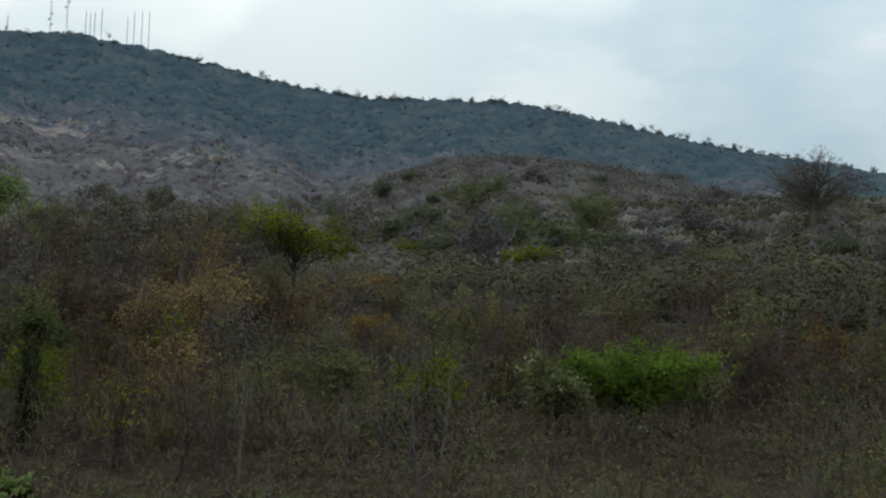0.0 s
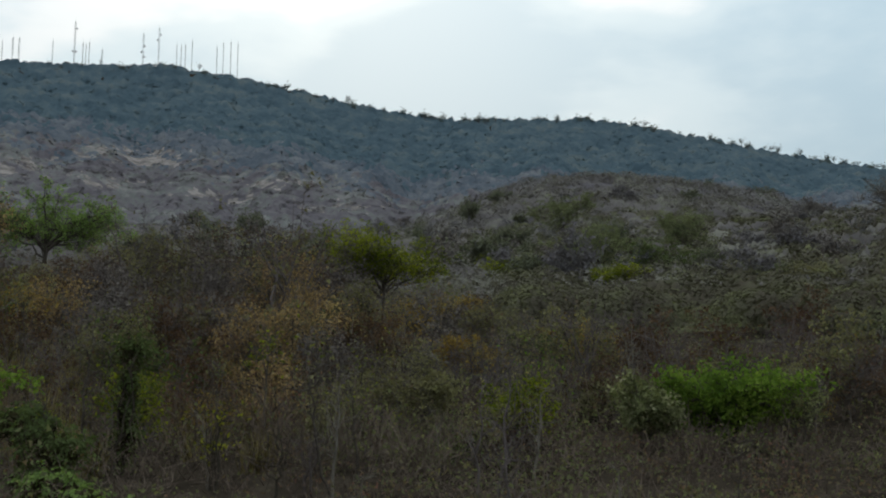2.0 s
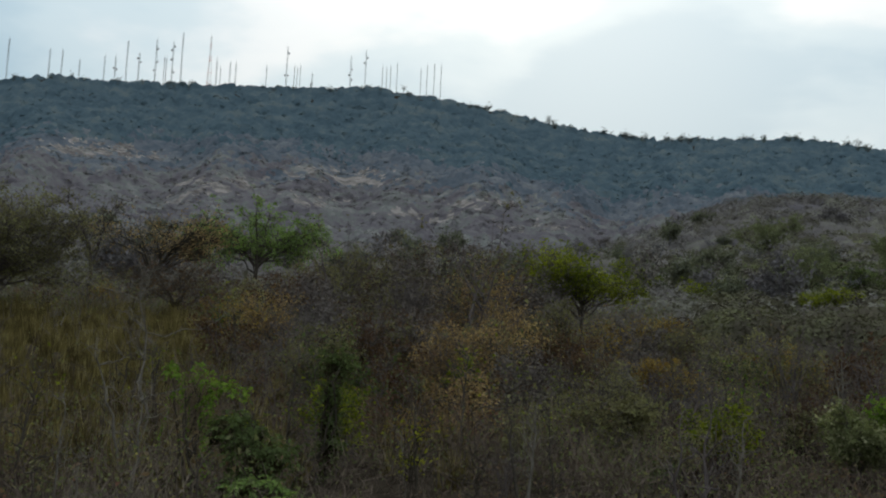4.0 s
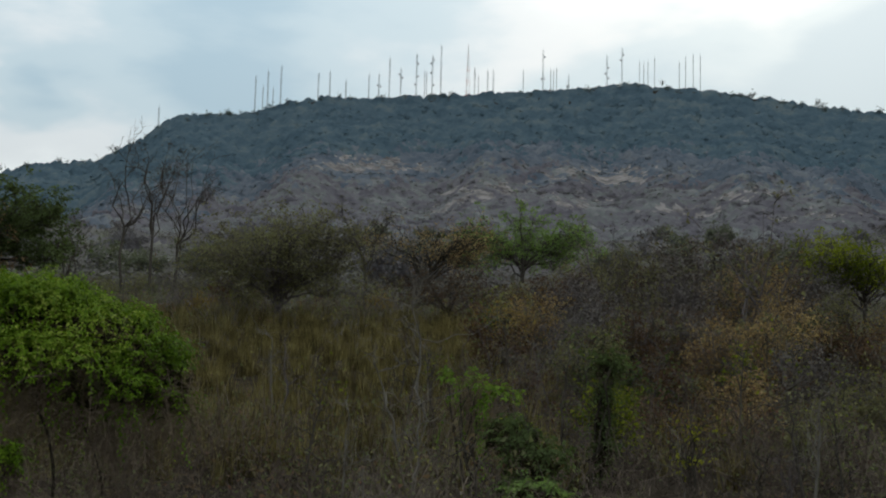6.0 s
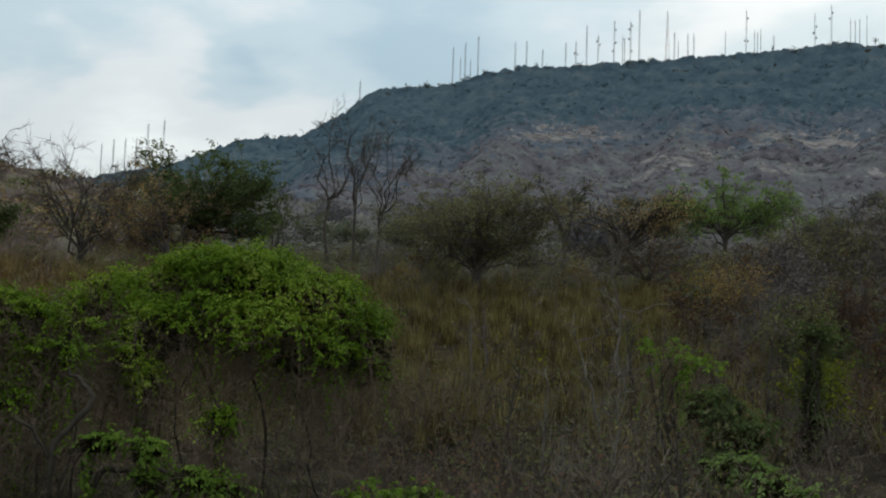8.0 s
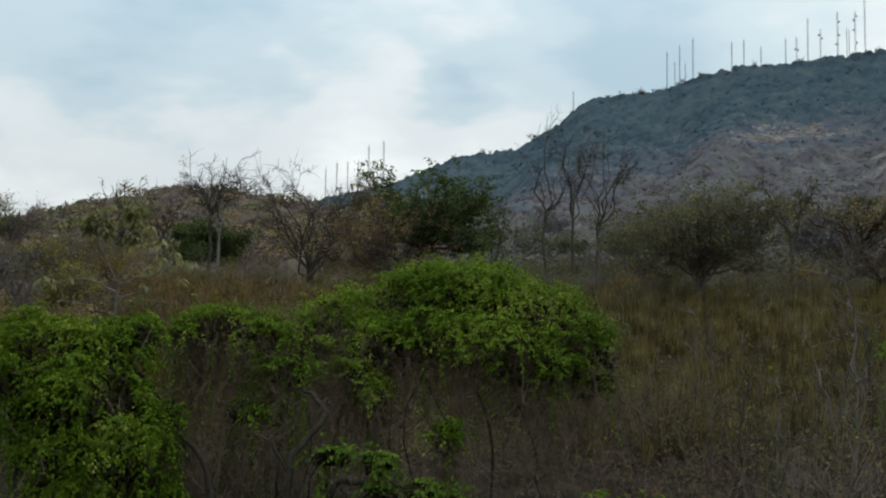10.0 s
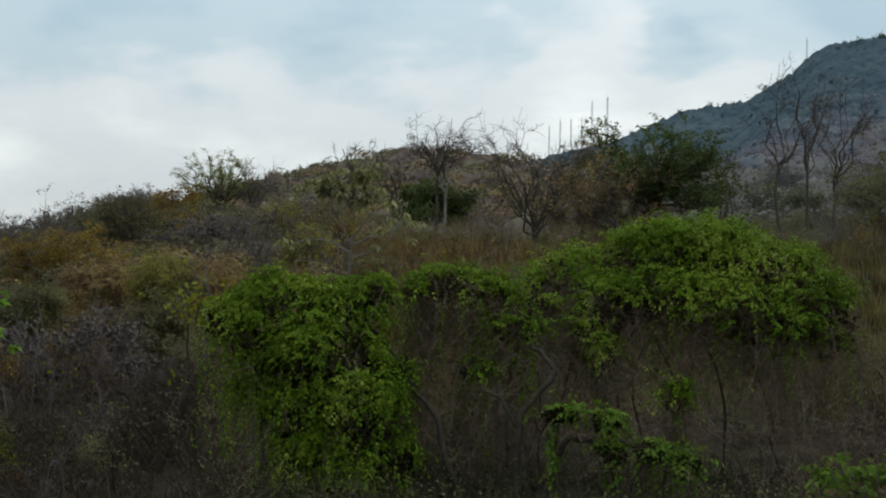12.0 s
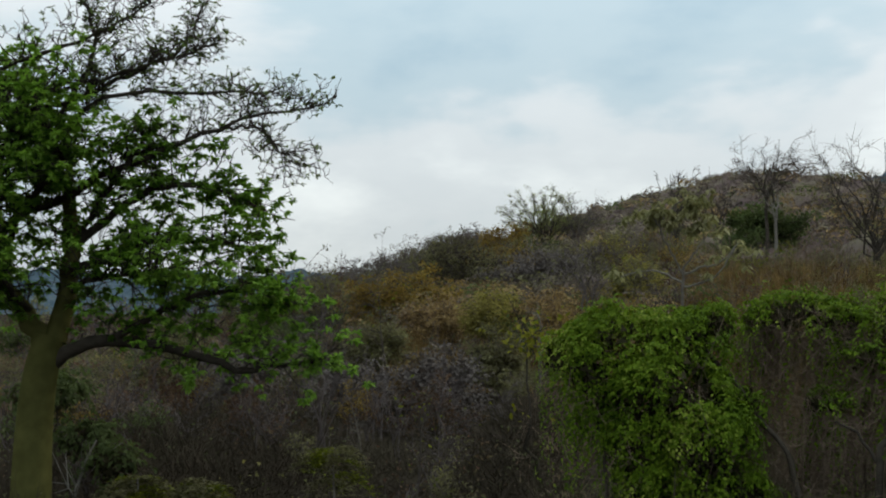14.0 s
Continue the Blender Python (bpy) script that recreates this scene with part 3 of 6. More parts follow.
# ---- woods and scrub ----
def canopy(rng, azs, rs, cell, low, high, rough, wooded, steep=0.7):
    """A rough closed canopy, domed crown by crown, over the land where wooded() is above 0."""
    A, R = np.meshgrid(azs, rs, indexing="ij")
    a = np.radians(A)
    X, Y, Z = -R * np.sin(a), R * np.cos(a), land(A, R)
    gx, gy = np.floor(X / cell), np.floor(Y / cell)
    bump = np.zeros_like(X)
    for dx in (-1, 0, 1):
        for dy in (-1, 0, 1):
            ix, iy = gx + dx, gy + dy
            h1, h2, h3 = (np.modf(np.abs(np.sin(ix * p + iy * q) * 43758.5))[0] for p, q in ((12.99, 78.23), (39.35, 11.14), (73.16, 52.24)))
            dist = np.hypot(X - (ix + 0.1 + 0.8 * h1) * cell, Y - (iy + 0.1 + 0.8 * h2) * cell)
            bump = np.maximum(bump, (low + high * h3 * h3) * np.clip(1 - (dist / (cell * (0.48 + 0.32 * h3))) ** 2, 0, 1) ** steep)
    cover = np.clip(wooded(X, Y, Z, A, R), 0, 1)
    lift = bump * cover + rng.normal(size=X.shape) * rough * cover * (0.4 + bump / (low + high)) - 0.3 * low - 0.4 * (cover <= 0)
    idx = np.arange(X.size).reshape(X.shape)
    quad = np.stack([idx[:-1, :-1], idx[:-1, 1:], idx[1:, 1:], idx[1:, :-1]], -1)[(cover[:-1, :-1] > 0) & (cover[1:, 1:] > 0) & (cover[:-1, 1:] > 0) & (cover[1:, :-1] > 0)]
    return np.stack([X, Y, Z + lift], -1).reshape(-1, 3), quad[:, ::-1]


def fuzz(rng, sheet, n, size, grow, twiggy=0.4):
    """Leaf and twig tips that stand out of a canopy sheet."""
    V, Q = sheet
    corner = V[Q[rng.integers(0, len(Q), n)]]
    w = rng.dirichlet((1, 1, 1, 1), n)
    p = (corner * w[..., None]).sum(1)
    s = size + np.hypot(p[:, 0], p[:, 1]) * grow
    cut = rng.random(n) < twiggy
    p = p + rng.normal(size=(n, 3)) * (s * 0.65)[:, None]
    nrm = np.cross(corner[:, 2] - corner[:, 0], corner[:, 3] - corner[:, 1])
    nrm *= np.sign(nrm[:, 2:]) / np.maximum(np.linalg.norm(nrm, axis=1, keepdims=True), 1e-9)
    up = nrm + units(rng, n) * 0.35
    return join(leaf_quads(rng, p[~cut], s[~cut], up[~cut], 0.65, 0.8, 3), blades(rng, p[cut] - (0, 0, 0.2), p[cut] + up[cut] * s[cut, None] * 1.3, s[cut] * 0.28))


def merge(*pieces):
    """Like join, for pieces that hold several face arrays."""
    V, F, n = [], [], 0
    for v, f in pieces:
        V.append(v)
        F += [np.asarray(g) + n for g in (f if isinstance(f, list) else [f])]
        n += len(v)
    return np.concatenate(V), F


def crowns(rng, az, r, size, k, leaf):
    """Rounded crowns of leaves that overhang the shade below them."""
    n = len(az)
    base = place_xyz(az, r)
    flat = rng.uniform(0.5, 0.85, n)
    d = units(rng, n * k).reshape(n, k, 3)
    d[..., 2] = np.abs(d[..., 2]) - 0.12
    uneven = 1 + 0.22 * np.sin(d[..., :1] * 5 + rng.uniform(0, 6, (n, 1, 1))) * np.cos(d[..., 1:2] * 4 + rng.uniform(0, 6, (n, 1, 1)))
    p = base[:, None] + d * uneven * rng.uniform(0.93, 1.04, (n, k, 1)) * np.stack([size, size, size * flat], -1)[:, None]
    p[..., 2] += (size * rng.uniform(0.35, 0.75, n))[:, None]
    return leaf_quads(rng, p.reshape(-1, 3), np.repeat(size * leaf, k), (d + (0, 0, 0.35)).reshape(-1, 3), 0.86, 0.75, 3)


FORESTLINE = ((-27, 110), (-14, 150), (-4, 175), (4, 190), (10, 205), (16, 226), (21, 240), (27, 236), (34, 222), (40, 172), (46, 118), (52, 100))


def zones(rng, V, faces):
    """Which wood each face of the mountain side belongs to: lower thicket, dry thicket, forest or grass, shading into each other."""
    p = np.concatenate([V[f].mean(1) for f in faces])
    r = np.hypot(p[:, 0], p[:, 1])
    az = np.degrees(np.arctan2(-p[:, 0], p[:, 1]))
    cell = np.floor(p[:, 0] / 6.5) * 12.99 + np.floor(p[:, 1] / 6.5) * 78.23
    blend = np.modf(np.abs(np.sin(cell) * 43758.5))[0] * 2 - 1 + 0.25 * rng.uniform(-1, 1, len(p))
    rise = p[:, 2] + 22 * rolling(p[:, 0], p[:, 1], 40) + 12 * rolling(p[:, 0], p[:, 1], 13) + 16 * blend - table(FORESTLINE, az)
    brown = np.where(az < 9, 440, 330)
    # higher and farther woods get the bluer tones, haze included in the colour
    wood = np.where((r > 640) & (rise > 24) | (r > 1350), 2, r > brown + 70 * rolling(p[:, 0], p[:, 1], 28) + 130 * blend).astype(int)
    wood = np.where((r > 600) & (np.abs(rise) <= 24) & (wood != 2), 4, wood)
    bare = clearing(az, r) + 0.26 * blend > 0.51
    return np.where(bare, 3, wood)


def clearing(az, r):
    """Where the mountain side lies open under bleached grass: 1 in the midst of a clearing."""
    el = np.degrees(np.arctan2(land(az, r) - EYE, np.maximum(r, 1.0)))
    out = 0.0
    for a, e, wa, we, deep in ((31.0, 10.65, 3.4, 0.42, 1.0), (19.6, 10.35, 2.6, 0.55, 1.0), (25.0, 9.5, 3.0, 0.6, 0.75), (15.5, 8.7, 2.6, 0.5, 0.62), (12.6, 9.3, 2.2, 0.4, 0.7), (9.5, 8.4, 2.4, 0.6, 0.6), (28, 8.6, 3.0, 0.5, 0.5), (21, 9.0, 3.0, 0.5, 0.55)):
        out = np.maximum(out, deep * np.exp(-(((az - a) / wa) ** 2) - ((el - e) / we) ** 2))
    x, y = -r * np.sin(np.radians(az)), r * np.cos(np.radians(az))
    return out * (0.8 + 0.5 * rolling(x, y, 9.5) + 0.45 * rolling(x + 70, y, 17) + 0.3 * rolling(x, y + 40, 33)) * smooth(560, 700, r)


def far_woods():
    """Tree crowns over the mountain side, too many to count."""
    rng = np.random.default_rng(11)

    def wooded(X, Y, Z, A, R):
        forest = smooth(-25, 25, Z - table(FORESTLINE, A))
        return np.clip(1 - 1.5 * clearing(A, R), 0.06, 1) * (0.8 + 0.2 * forest) - ((A > 52) & (R < 900)) * 9

    sheet = canopy(rng, np.arange(-27, 57, 0.12), np.concatenate([np.arange(680, 1330, 3.2), np.arange(1330, 1540, 5.0)]), 7.0, 2.6, 5.4, 0.6, wooded, 0.45)
    n = 10000
    az, r = rng.uniform(-26, 52, n), rng.uniform(700, 1460, n)
    k = rng.random(n) < np.where(clearing(az, r) > 0.4, 0.5, 0.85)
    az, r = az[k], r[k]
    trees = crowns(rng, az, r, rng.uniform(1.5, 3.8, len(az)) * np.where(clearing(az, r) > 0.4, 0.6, 1.0), 26, 0.5)
    V, faces = merge(sheet, trees, fuzz(rng, sheet, 60000, 0.5, 0.0009, 0.15))
    tagged(new("mountain_forest", mesh_np("mountain_forest", V, faces, [HAZYLOWERWOOD, HAZYDRYWOOD, HAZYFOREST, STRAW, HAZYMIXEDWOOD], zones(rng, V, faces))), "dense dark forest covering the upper mountain, tinted blue for haze", "forest", kind="stuff")


def mid_woods():
    """Leafless thicket with scattered green crowns on the lower slopes."""
    rng = np.random.default_rng(12)
    n = 6500
    az = rng.uniform(-26, 52, n)
    r = np.exp(rng.uniform(math.log(95), math.log(660), n))
    keep = rng.random(n) < np.where((r < 330) | (az < 9), 1.0, 0.6)
    az, r = np.concatenate([az[keep], rng.uniform(-20, 8, 1500)]), np.concatenate([r[keep], rng.uniform(310, 545, 1500)])
    n = len(az)
    bushes = crowns(rng, az, r, rng.uniform(0.8, 2.2, n) * np.clip(r / 260, 0.8, 1.6), 46, 0.25)

    def wooded(X, Y, Z, A, R):
        return np.clip((R - 108) / 40, 0, 1) - (A > 52) * 9

    sheet = canopy(rng, np.arange(-27, 54, 0.17), np.geomspace(108, 700, 300), 5.0, 0.7, 1.6, 0.35, wooded, 0.6)
    V, F = merge(bushes, sheet, fuzz(rng, sheet, 90000, 0.2, 0.0013, 0.6))
    tagged(new("hill_thicket", mesh_np("hill_thicket", V, F, [HAZYLOWERWOOD, HAZYDRYWOOD, HAZYFOREST, STRAW, HAZYMIXEDWOOD], zones(rng, V, F))), "leafless grey-brown dry-season thicket on the lower slopes", "scrub", kind="stuff")


def near_scrub():
    """Dry shrubs, twigs and small leaves between the camera's verge and the first rise."""
    rng = np.random.default_rng(13)
    n = 9000
    az = rng.uniform(-25, 98, n)
    r = np.sqrt(rng.uniform(10.5**2, 105**2, n))
    thin = np.where(r > 50, 0.75, 1.0)
    field = (az > 26) & (az < 44) & (r > 26) & (r < 66)
    bush = ((az > 46.5) & (az < 71) & (r < 19)) | ((az > 37) & (az < 47) & (r > 14.6) & (r < 18.5))
    keep = (rng.random(n) < thin) & ~((az < 3) & (r > 47)) & ~(field & (rng.random(n) < 0.85)) & ~((az > 44) & (az < 65) & (r > 23) & (r < 72) & (rng.random(n) < 0.65)) & ~bush
    az, r = az[keep], r[keep]
    extra_az = rng.uniform(-25, 98, 1500)
    extra_r = np.sqrt(rng.uniform(10**2, 30**2, 1500))
    ok = ~((extra_az > 46.5) & (extra_az < 71) & (extra_r < 19)) & ~((extra_az > 37) & (extra_az < 47) & (extra_r > 14.6) & (extra_r < 18.5))
    az, r = np.concatenate([az, extra_az[ok]]), np.concatenate([r, extra_r[ok]])
    left_az, left_r = rng.uniform(68, 99, 1100), np.sqrt(rng.uniform(9.8**2, 32**2, 1100))
    az, r = np.concatenate([az, left_az]), np.concatenate([r, left_r])
    c = place_xyz(az, r)
    n = len(az)
    tall = rng.uniform(0.6, 1.9, n) * np.where(r < 22, 0.62, 1.0) * np.where(az > 72, 0.75, 1.0) * np.clip(0.95 + 0.6 * rolling(c[:, 0], c[:, 1], 2.6) + 0.4 * rolling(c[:, 0], c[:, 1] + 9, 6.0), np.where(r < 22, 0.6, 0.3), 1.8)
    tall = tall * np.where((np.abs(az + 9) < 7) & (r > 17) & (r < 31), 0.5, 1.0) * np.where((az > 66) & (r > 22) & (r < 62), 0.5, 1.0)
    k = 38
    d = units(rng, n * k).reshape(n, k, 3)
    d[..., 2] = np.abs(d[..., 2]) * 1.3 + 0.45
    d /= np.linalg.norm(d, axis=2, keepdims=True)
    root = c[:, None] + d * tall[:, None, None] * rng.uniform(0.0, 0.7, (n, k, 1)) + rng.normal(size=(n, k, 3)) * (0.2, 0.2, 0.05) * tall[:, None, None]
    tip = root + (d + units(rng, n * k).reshape(n, k, 3) * 0.75) * tall[:, None, None] * rng.uniform(0.15, 0.42, (n, k, 1))
    V, F = blades(rng, root.reshape(-1, 3), tip.reshape(-1, 3), np.repeat(0.012 + r * 0.0004, k))
    # far twigs take the hazed tone, left near stems the shade-dark one
    tagged(new("dry_scrub", mesh_np("dry_scrub", V, F, [THICKET, HAZYTWIG, SHADETWIG, WARMTWIG], np.repeat(np.where((az > 66 + 5 * rng.random(n)) & (r < 30), 2, np.where(az > 47 + 4 * rng.random(n), 3, r > 46)).astype(int), k))), "tangled leafless brown scrub with bare grey twigs", "scrub", kind="stuff")
    patchy = np.clip(0.68 + 0.75 * rolling(c[:, 0] + 5, c[:, 1], 4.5), 0.08, 1.0)
    leafy = rng.random(n) < np.where((az < 14) & (r < 34), patchy * 0.6 + 0.4, np.where((az > 66) & (r < 36), 0.05, np.where(az > 62, 0.95, patchy)))
    k = 34
    pick = np.repeat(np.nonzero(leafy)[0], k)
    m = len(pick)
    d = units(rng, m)
    d[:, 2] = np.abs(d[:, 2]) * 0.9 + 0.25
    p = c[pick] + d * tall[pick, None] * rng.uniform(0.5, 1.05, (m, 1))
    V, F = leaf_quads(rng, p, 0.04 + r[pick] * 0.0015, d, 0.3, 0.65, 3)
    tagged(new("scrub_foliage", mesh_np("scrub_foliage", V, F, [SCRUBLEAF])), "sparse olive, rust and yellow leaves among dry scrub", "shrub leaves", kind="stuff")


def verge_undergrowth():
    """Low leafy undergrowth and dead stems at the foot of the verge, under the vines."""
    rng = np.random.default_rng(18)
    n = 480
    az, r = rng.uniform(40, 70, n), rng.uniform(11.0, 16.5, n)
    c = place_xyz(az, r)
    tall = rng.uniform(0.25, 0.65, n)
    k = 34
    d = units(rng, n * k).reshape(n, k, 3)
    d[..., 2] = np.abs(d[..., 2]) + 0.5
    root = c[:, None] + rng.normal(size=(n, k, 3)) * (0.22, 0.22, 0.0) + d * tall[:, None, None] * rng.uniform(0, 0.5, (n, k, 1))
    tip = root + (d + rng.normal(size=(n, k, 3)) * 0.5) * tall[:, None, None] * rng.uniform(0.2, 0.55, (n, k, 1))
    # these stems use the twig tone darkened for shade
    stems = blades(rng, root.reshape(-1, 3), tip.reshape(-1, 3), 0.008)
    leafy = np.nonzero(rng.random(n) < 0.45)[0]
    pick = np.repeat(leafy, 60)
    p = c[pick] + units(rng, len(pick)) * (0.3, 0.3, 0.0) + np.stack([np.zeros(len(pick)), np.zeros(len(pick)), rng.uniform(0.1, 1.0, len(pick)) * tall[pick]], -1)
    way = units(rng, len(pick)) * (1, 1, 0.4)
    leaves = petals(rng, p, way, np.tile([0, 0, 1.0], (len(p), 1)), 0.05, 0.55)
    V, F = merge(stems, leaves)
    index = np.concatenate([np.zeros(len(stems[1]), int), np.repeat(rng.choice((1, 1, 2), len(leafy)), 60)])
    tagged(new("verge_undergrowth", mesh_np("verge_undergrowth", V, F, [SHADETWIG, DEEPLEAF, OLIVE], index)), "dark low undergrowth of leaves and dead stems below the verge", "undergrowth", kind="stuff")


def grass_field():
    """Waist-high dry grass on the first rise."""
    rng = np.random.default_rng(14)
    n = 4400
    az = rng.uniform(10, 66, n)
    r = np.sqrt(rng.uniform(23**2, 72**2, n))
    core = (az > 25) & (az < 63)
    keep = core | (rng.random(n) < 0.35)
    az, r = np.concatenate([az[keep], rng.uniform(60, 79, 1000)]), np.concatenate([r[keep], np.sqrt(rng.uniform(30**2, 95**2, 1000))])
    c = place_xyz(az, r)
    n, k = len(az), 32
    tall = rng.uniform(0.5, 1.2, n) * np.where(rng.random(n) < 0.14, 1.4, 1.0)
    d = rng.normal(size=(n, k, 3)) * (0.17, 0.17, 0)
    d[..., 2] = 1
    root = c[:, None] + rng.normal(size=(n, k, 3)) * (0.12, 0.12, 0)
    tip = root + d * tall[:, None, None] * rng.uniform(0.55, 1.1, (n, k, 1))
    V, F = blades(rng, root.reshape(-1, 3), tip.reshape(-1, 3), 0.034)
    rusty = np.repeat((az > 55 + rng.normal(size=n) * 2.5).astype(int), k)
    tagged(new("tall_grass", mesh_np("tall_grass", V, F, [GRASS, RUSTGRASS], np.repeat(rusty, len(F) // len(rusty)))), "waist-high yellow-brown dry grass on the rise", "grass", kind="stuff")


def distant_hills():
    """The wooded range far off beyond the valley."""
    rng = np.random.default_rng(15)
    V, F = canopy(rng, np.arange(70, 112, 0.2), np.arange(2500, 3420, 14), 26.0, 5.0, 12.0, 1.0, lambda X, Y, Z, A, R: np.ones_like(X))
    tagged(new("distant_forest", mesh_np("distant_forest", V, F, [HAZYFOREST], soft=True)), "forest on the far range, tinted blue-grey for haze", "forest", kind="stuff")


def valley_woodland():
    """Low trees smothered in creepers on the near flank of the valley."""
    rng = np.random.default_rng(16)

    def wooded(X, Y, Z, A, R):
        edge = 2 + 4 * rolling(X, Y, 30) + 0.02 * (R - 120)
        return np.clip((edge - A) / 3.0, -1, 1) * np.clip((330 + 40 * rolling(X, Y, 25) - R) / 60, 0, 1) * np.clip((R - 50 - 6 * rolling(X, Y, 9)) / 22, 0, 1)

    sheet = canopy(rng, np.arange(-27, 12, 0.15), np.geomspace(48, 380, 260), 3.6, 0.4, 1.6, 0.22, wooded)
    n = 3000
    az, r = rng.uniform(-27, 9, n), np.exp(rng.uniform(math.log(52), math.log(330), n))
    keep = wooded(-r * np.sin(np.radians(az)), r * np.cos(np.radians(az)), 0, az, r) > 0.15
    az, r = az[keep], r[keep]
    V, F = merge(sheet, fuzz(rng, sheet, 36000, 0.15, 0.0012, 0.3), *(crowns(rng, az[m], r[m], rng.uniform(0.7, 1.9, m.sum()) * np.clip(0.75 + r[m] / 400, 0.8, 1.4), k, leaf)
                                                                              for m, k, leaf in ((r < 80, 240, 0.13), ((r >= 80) & (r < 130), 150, 0.17), (r >= 130, 80, 0.24))))
    tagged(new("valley_woodland", mesh_np("valley_woodland", V, F, [WOODLAND])), "dark olive-brown woodland smothered in creepers on the valley side", "woodland", kind="stuff")


def hill_brush():
    """Low brown brush over the left hill."""
    rng = np.random.default_rng(17)
    sheet = canopy(rng, np.arange(49, 86, 0.2), np.geomspace(66, 268, 190), 3.4, 0.5, 1.5, 0.2, lambda X, Y, Z, A, R: np.clip((A - 49.5) / 2.5, 0, 1) * np.clip((R - 66) / 25, 0, 1) * (1 - 0.6 * smooth(77, 81, A)) * (0.75 + 0.5 * rolling(X, Y, 14)))
    n = 2600
    az, r = rng.uniform(50, 88, n), np.exp(rng.uniform(math.log(46), math.log(262), n))
    keep = (az > 62) | (r > 95)
    az, r = az[keep], r[keep]
    size = rng.uniform(0.45, 1.5, len(az)) * np.clip(0.6 + r / 190, 0.8, 1.6) * (1 - 0.5 * smooth(77, 81, az))
    near = r < 95
    near_bush, far_bush = crowns(rng, az[near], r[near], size[near], 170, 0.12), crowns(rng, az[~near], r[~near], size[~near], 60, 0.24)
    fur = fuzz(rng, sheet, 60000, 0.12, 0.0016, 0.5)
    V, F = merge(sheet, fur, near_bush, far_bush)
    kind = rng.choice(4, len(az), p=(0.5, 0.24, 0.16, 0.1))
    index = np.concatenate([np.zeros(len(sheet[1]) + sum(len(f) for f in fur[1]), int), np.repeat(kind[near], 170), np.repeat(kind[~near], 60)])
    tagged(new("hill_brush", mesh_np("hill_brush", V, F, [HILLBRUSH, RUSSETOLIVE, OLIVE, DEEPLEAF], index)), "dry brown and olive brush covering the low hill", "scrub", kind="stuff")


far_woods()
hill_brush()
valley_woodland()
distant_hills()
mid_woods()
near_scrub()
verge_undergrowth()
grass_field()


# ---- masts on the ridge ----
def mast(az, el, width=1.9, dishes=0, taper=1.0, paint=None, r=1500.0, label="tall galvanised lattice radio mast on the ridge"):
    rng = np.random.default_rng(int(az * 100) + 7)
    foot = at(az, r)
    H = EYE + r * math.tan(radians(el)) - foot.z + 1.0
    foot.z -= 1.0
    ob = thing("radio_mast", foot, label, "radio mast", "masts on the ridge")
    lines = []
    n = max(4, int(H / 5))
    levels = [np.array([width * (1 + (taper - 1) * i / n) / 1.73 * np.array([math.cos(a), math.sin(a), 0]) + (0, 0, H * i / n) for a in (0.3, 2.394, 4.489)]) for i in range(n + 1)]
    for leg in range(3):
        pts = [lv[leg] for lv in levels]
        lines.append((pts, np.full(n + 1, 0.17)))
        for i in range(n):
            lines.append(([levels[i][leg], levels[i + 1][(leg + 1) % 3]], np.full(2, 0.1)))
            lines.append(([levels[i + 1][leg], levels[i + 1][(leg + 1) % 3]], np.full(2, 0.1)))
    lines.append(([(0, 0, H), (0, 0, H + 4)], np.array([0.15, 0.08])))
    V, F = tubes(lines, 3)
    part("lattice", mesh_np("lattice", V, F, [paint or STEEL]), ob)
    for i in range(dishes):
        z = H * rng.uniform(0.3, 0.92)
        side = rng.choice((-1, 1))
        a = radians(az) + (0 if side > 0 else math.pi)
        centre = np.array([math.cos(a), math.sin(a), 0]) * (width * 0.5 + 1.0) + (0, 0, z)
        face = np.array([math.sin(radians(az)), -math.cos(radians(az)), 0])
        prof = [(0.0, 0.25), (0.05, 1.25), (0.7, 1.3), (1.2, 0.15)]
        V, F = tube([centre + face * (p[0] - 0.3) for p in prof], [p[1] for p in prof], 10)
        part("drum_antenna", mesh_np("drum_antenna", V, F, [STEEL], soft=True), ob, "round drum antenna")
    return ob


for az, el, dishes in ((41.34, 12.9, 0), (36.77, 14.67, 0), (36.17, 14.93, 0), (35.53, 15.25, 0), (33.69, 15.0, 0), (33.12, 15.07, 0), (32.32, 14.7, 0), (31.18, 15.04, 0),
                       (30.68, 15.07, 2), (30.16, 15.85, 0), (29.59, 15.35, 2), (28.81, 16.07, 3), (28.02, 16.03, 4), (27.59, 16.53, 0), (25.89, 15.48, 0),
                       (25.24, 15.37, 0), (24.96, 15.38, 0), (22.48, 16.38, 3), (21.2, 15.19, 0), (19.31, 16.11, 3), (18.57, 16.44, 2)):
    mast(az, el, 1.7, dishes)
for az, el in ((35.9, 14.1), (28.4, 15.3), (28.3, 15.25), (23.46, 15.4), (22.09, 15.47), (21.95, 15.4), (21.8, 15.53), (17.71, 15.75), (17.5, 15.7), (17.3, 15.77), (16.98, 15.95),
               (15.78, 15.72), (15.47, 15.98), (15.11, 16.04), (14.77, 15.98), (25.7, 15.1), (36.4, 14.2)):
    mast(az, el, 0.75, 0, label="slender guyed radio mast on the ridge")
mast(26.24, 16.5, 6.5, 0, 0.12, BANDED, label="red and white painted lattice tower with a broad base")
for az, el, w in ((50.7, 10.46, 2.0), (51.44, 10.21, 2.0), (51.94, 9.45, 1.1), (52.46, 9.4, 1.3), (52.99, 9.33, 1.5), (53.53, 9.05, 1.0), (51.0, 9.4, 1.0)):
    mast(az, el, w, 0, label="tall lattice radio mast on the far shoulder")


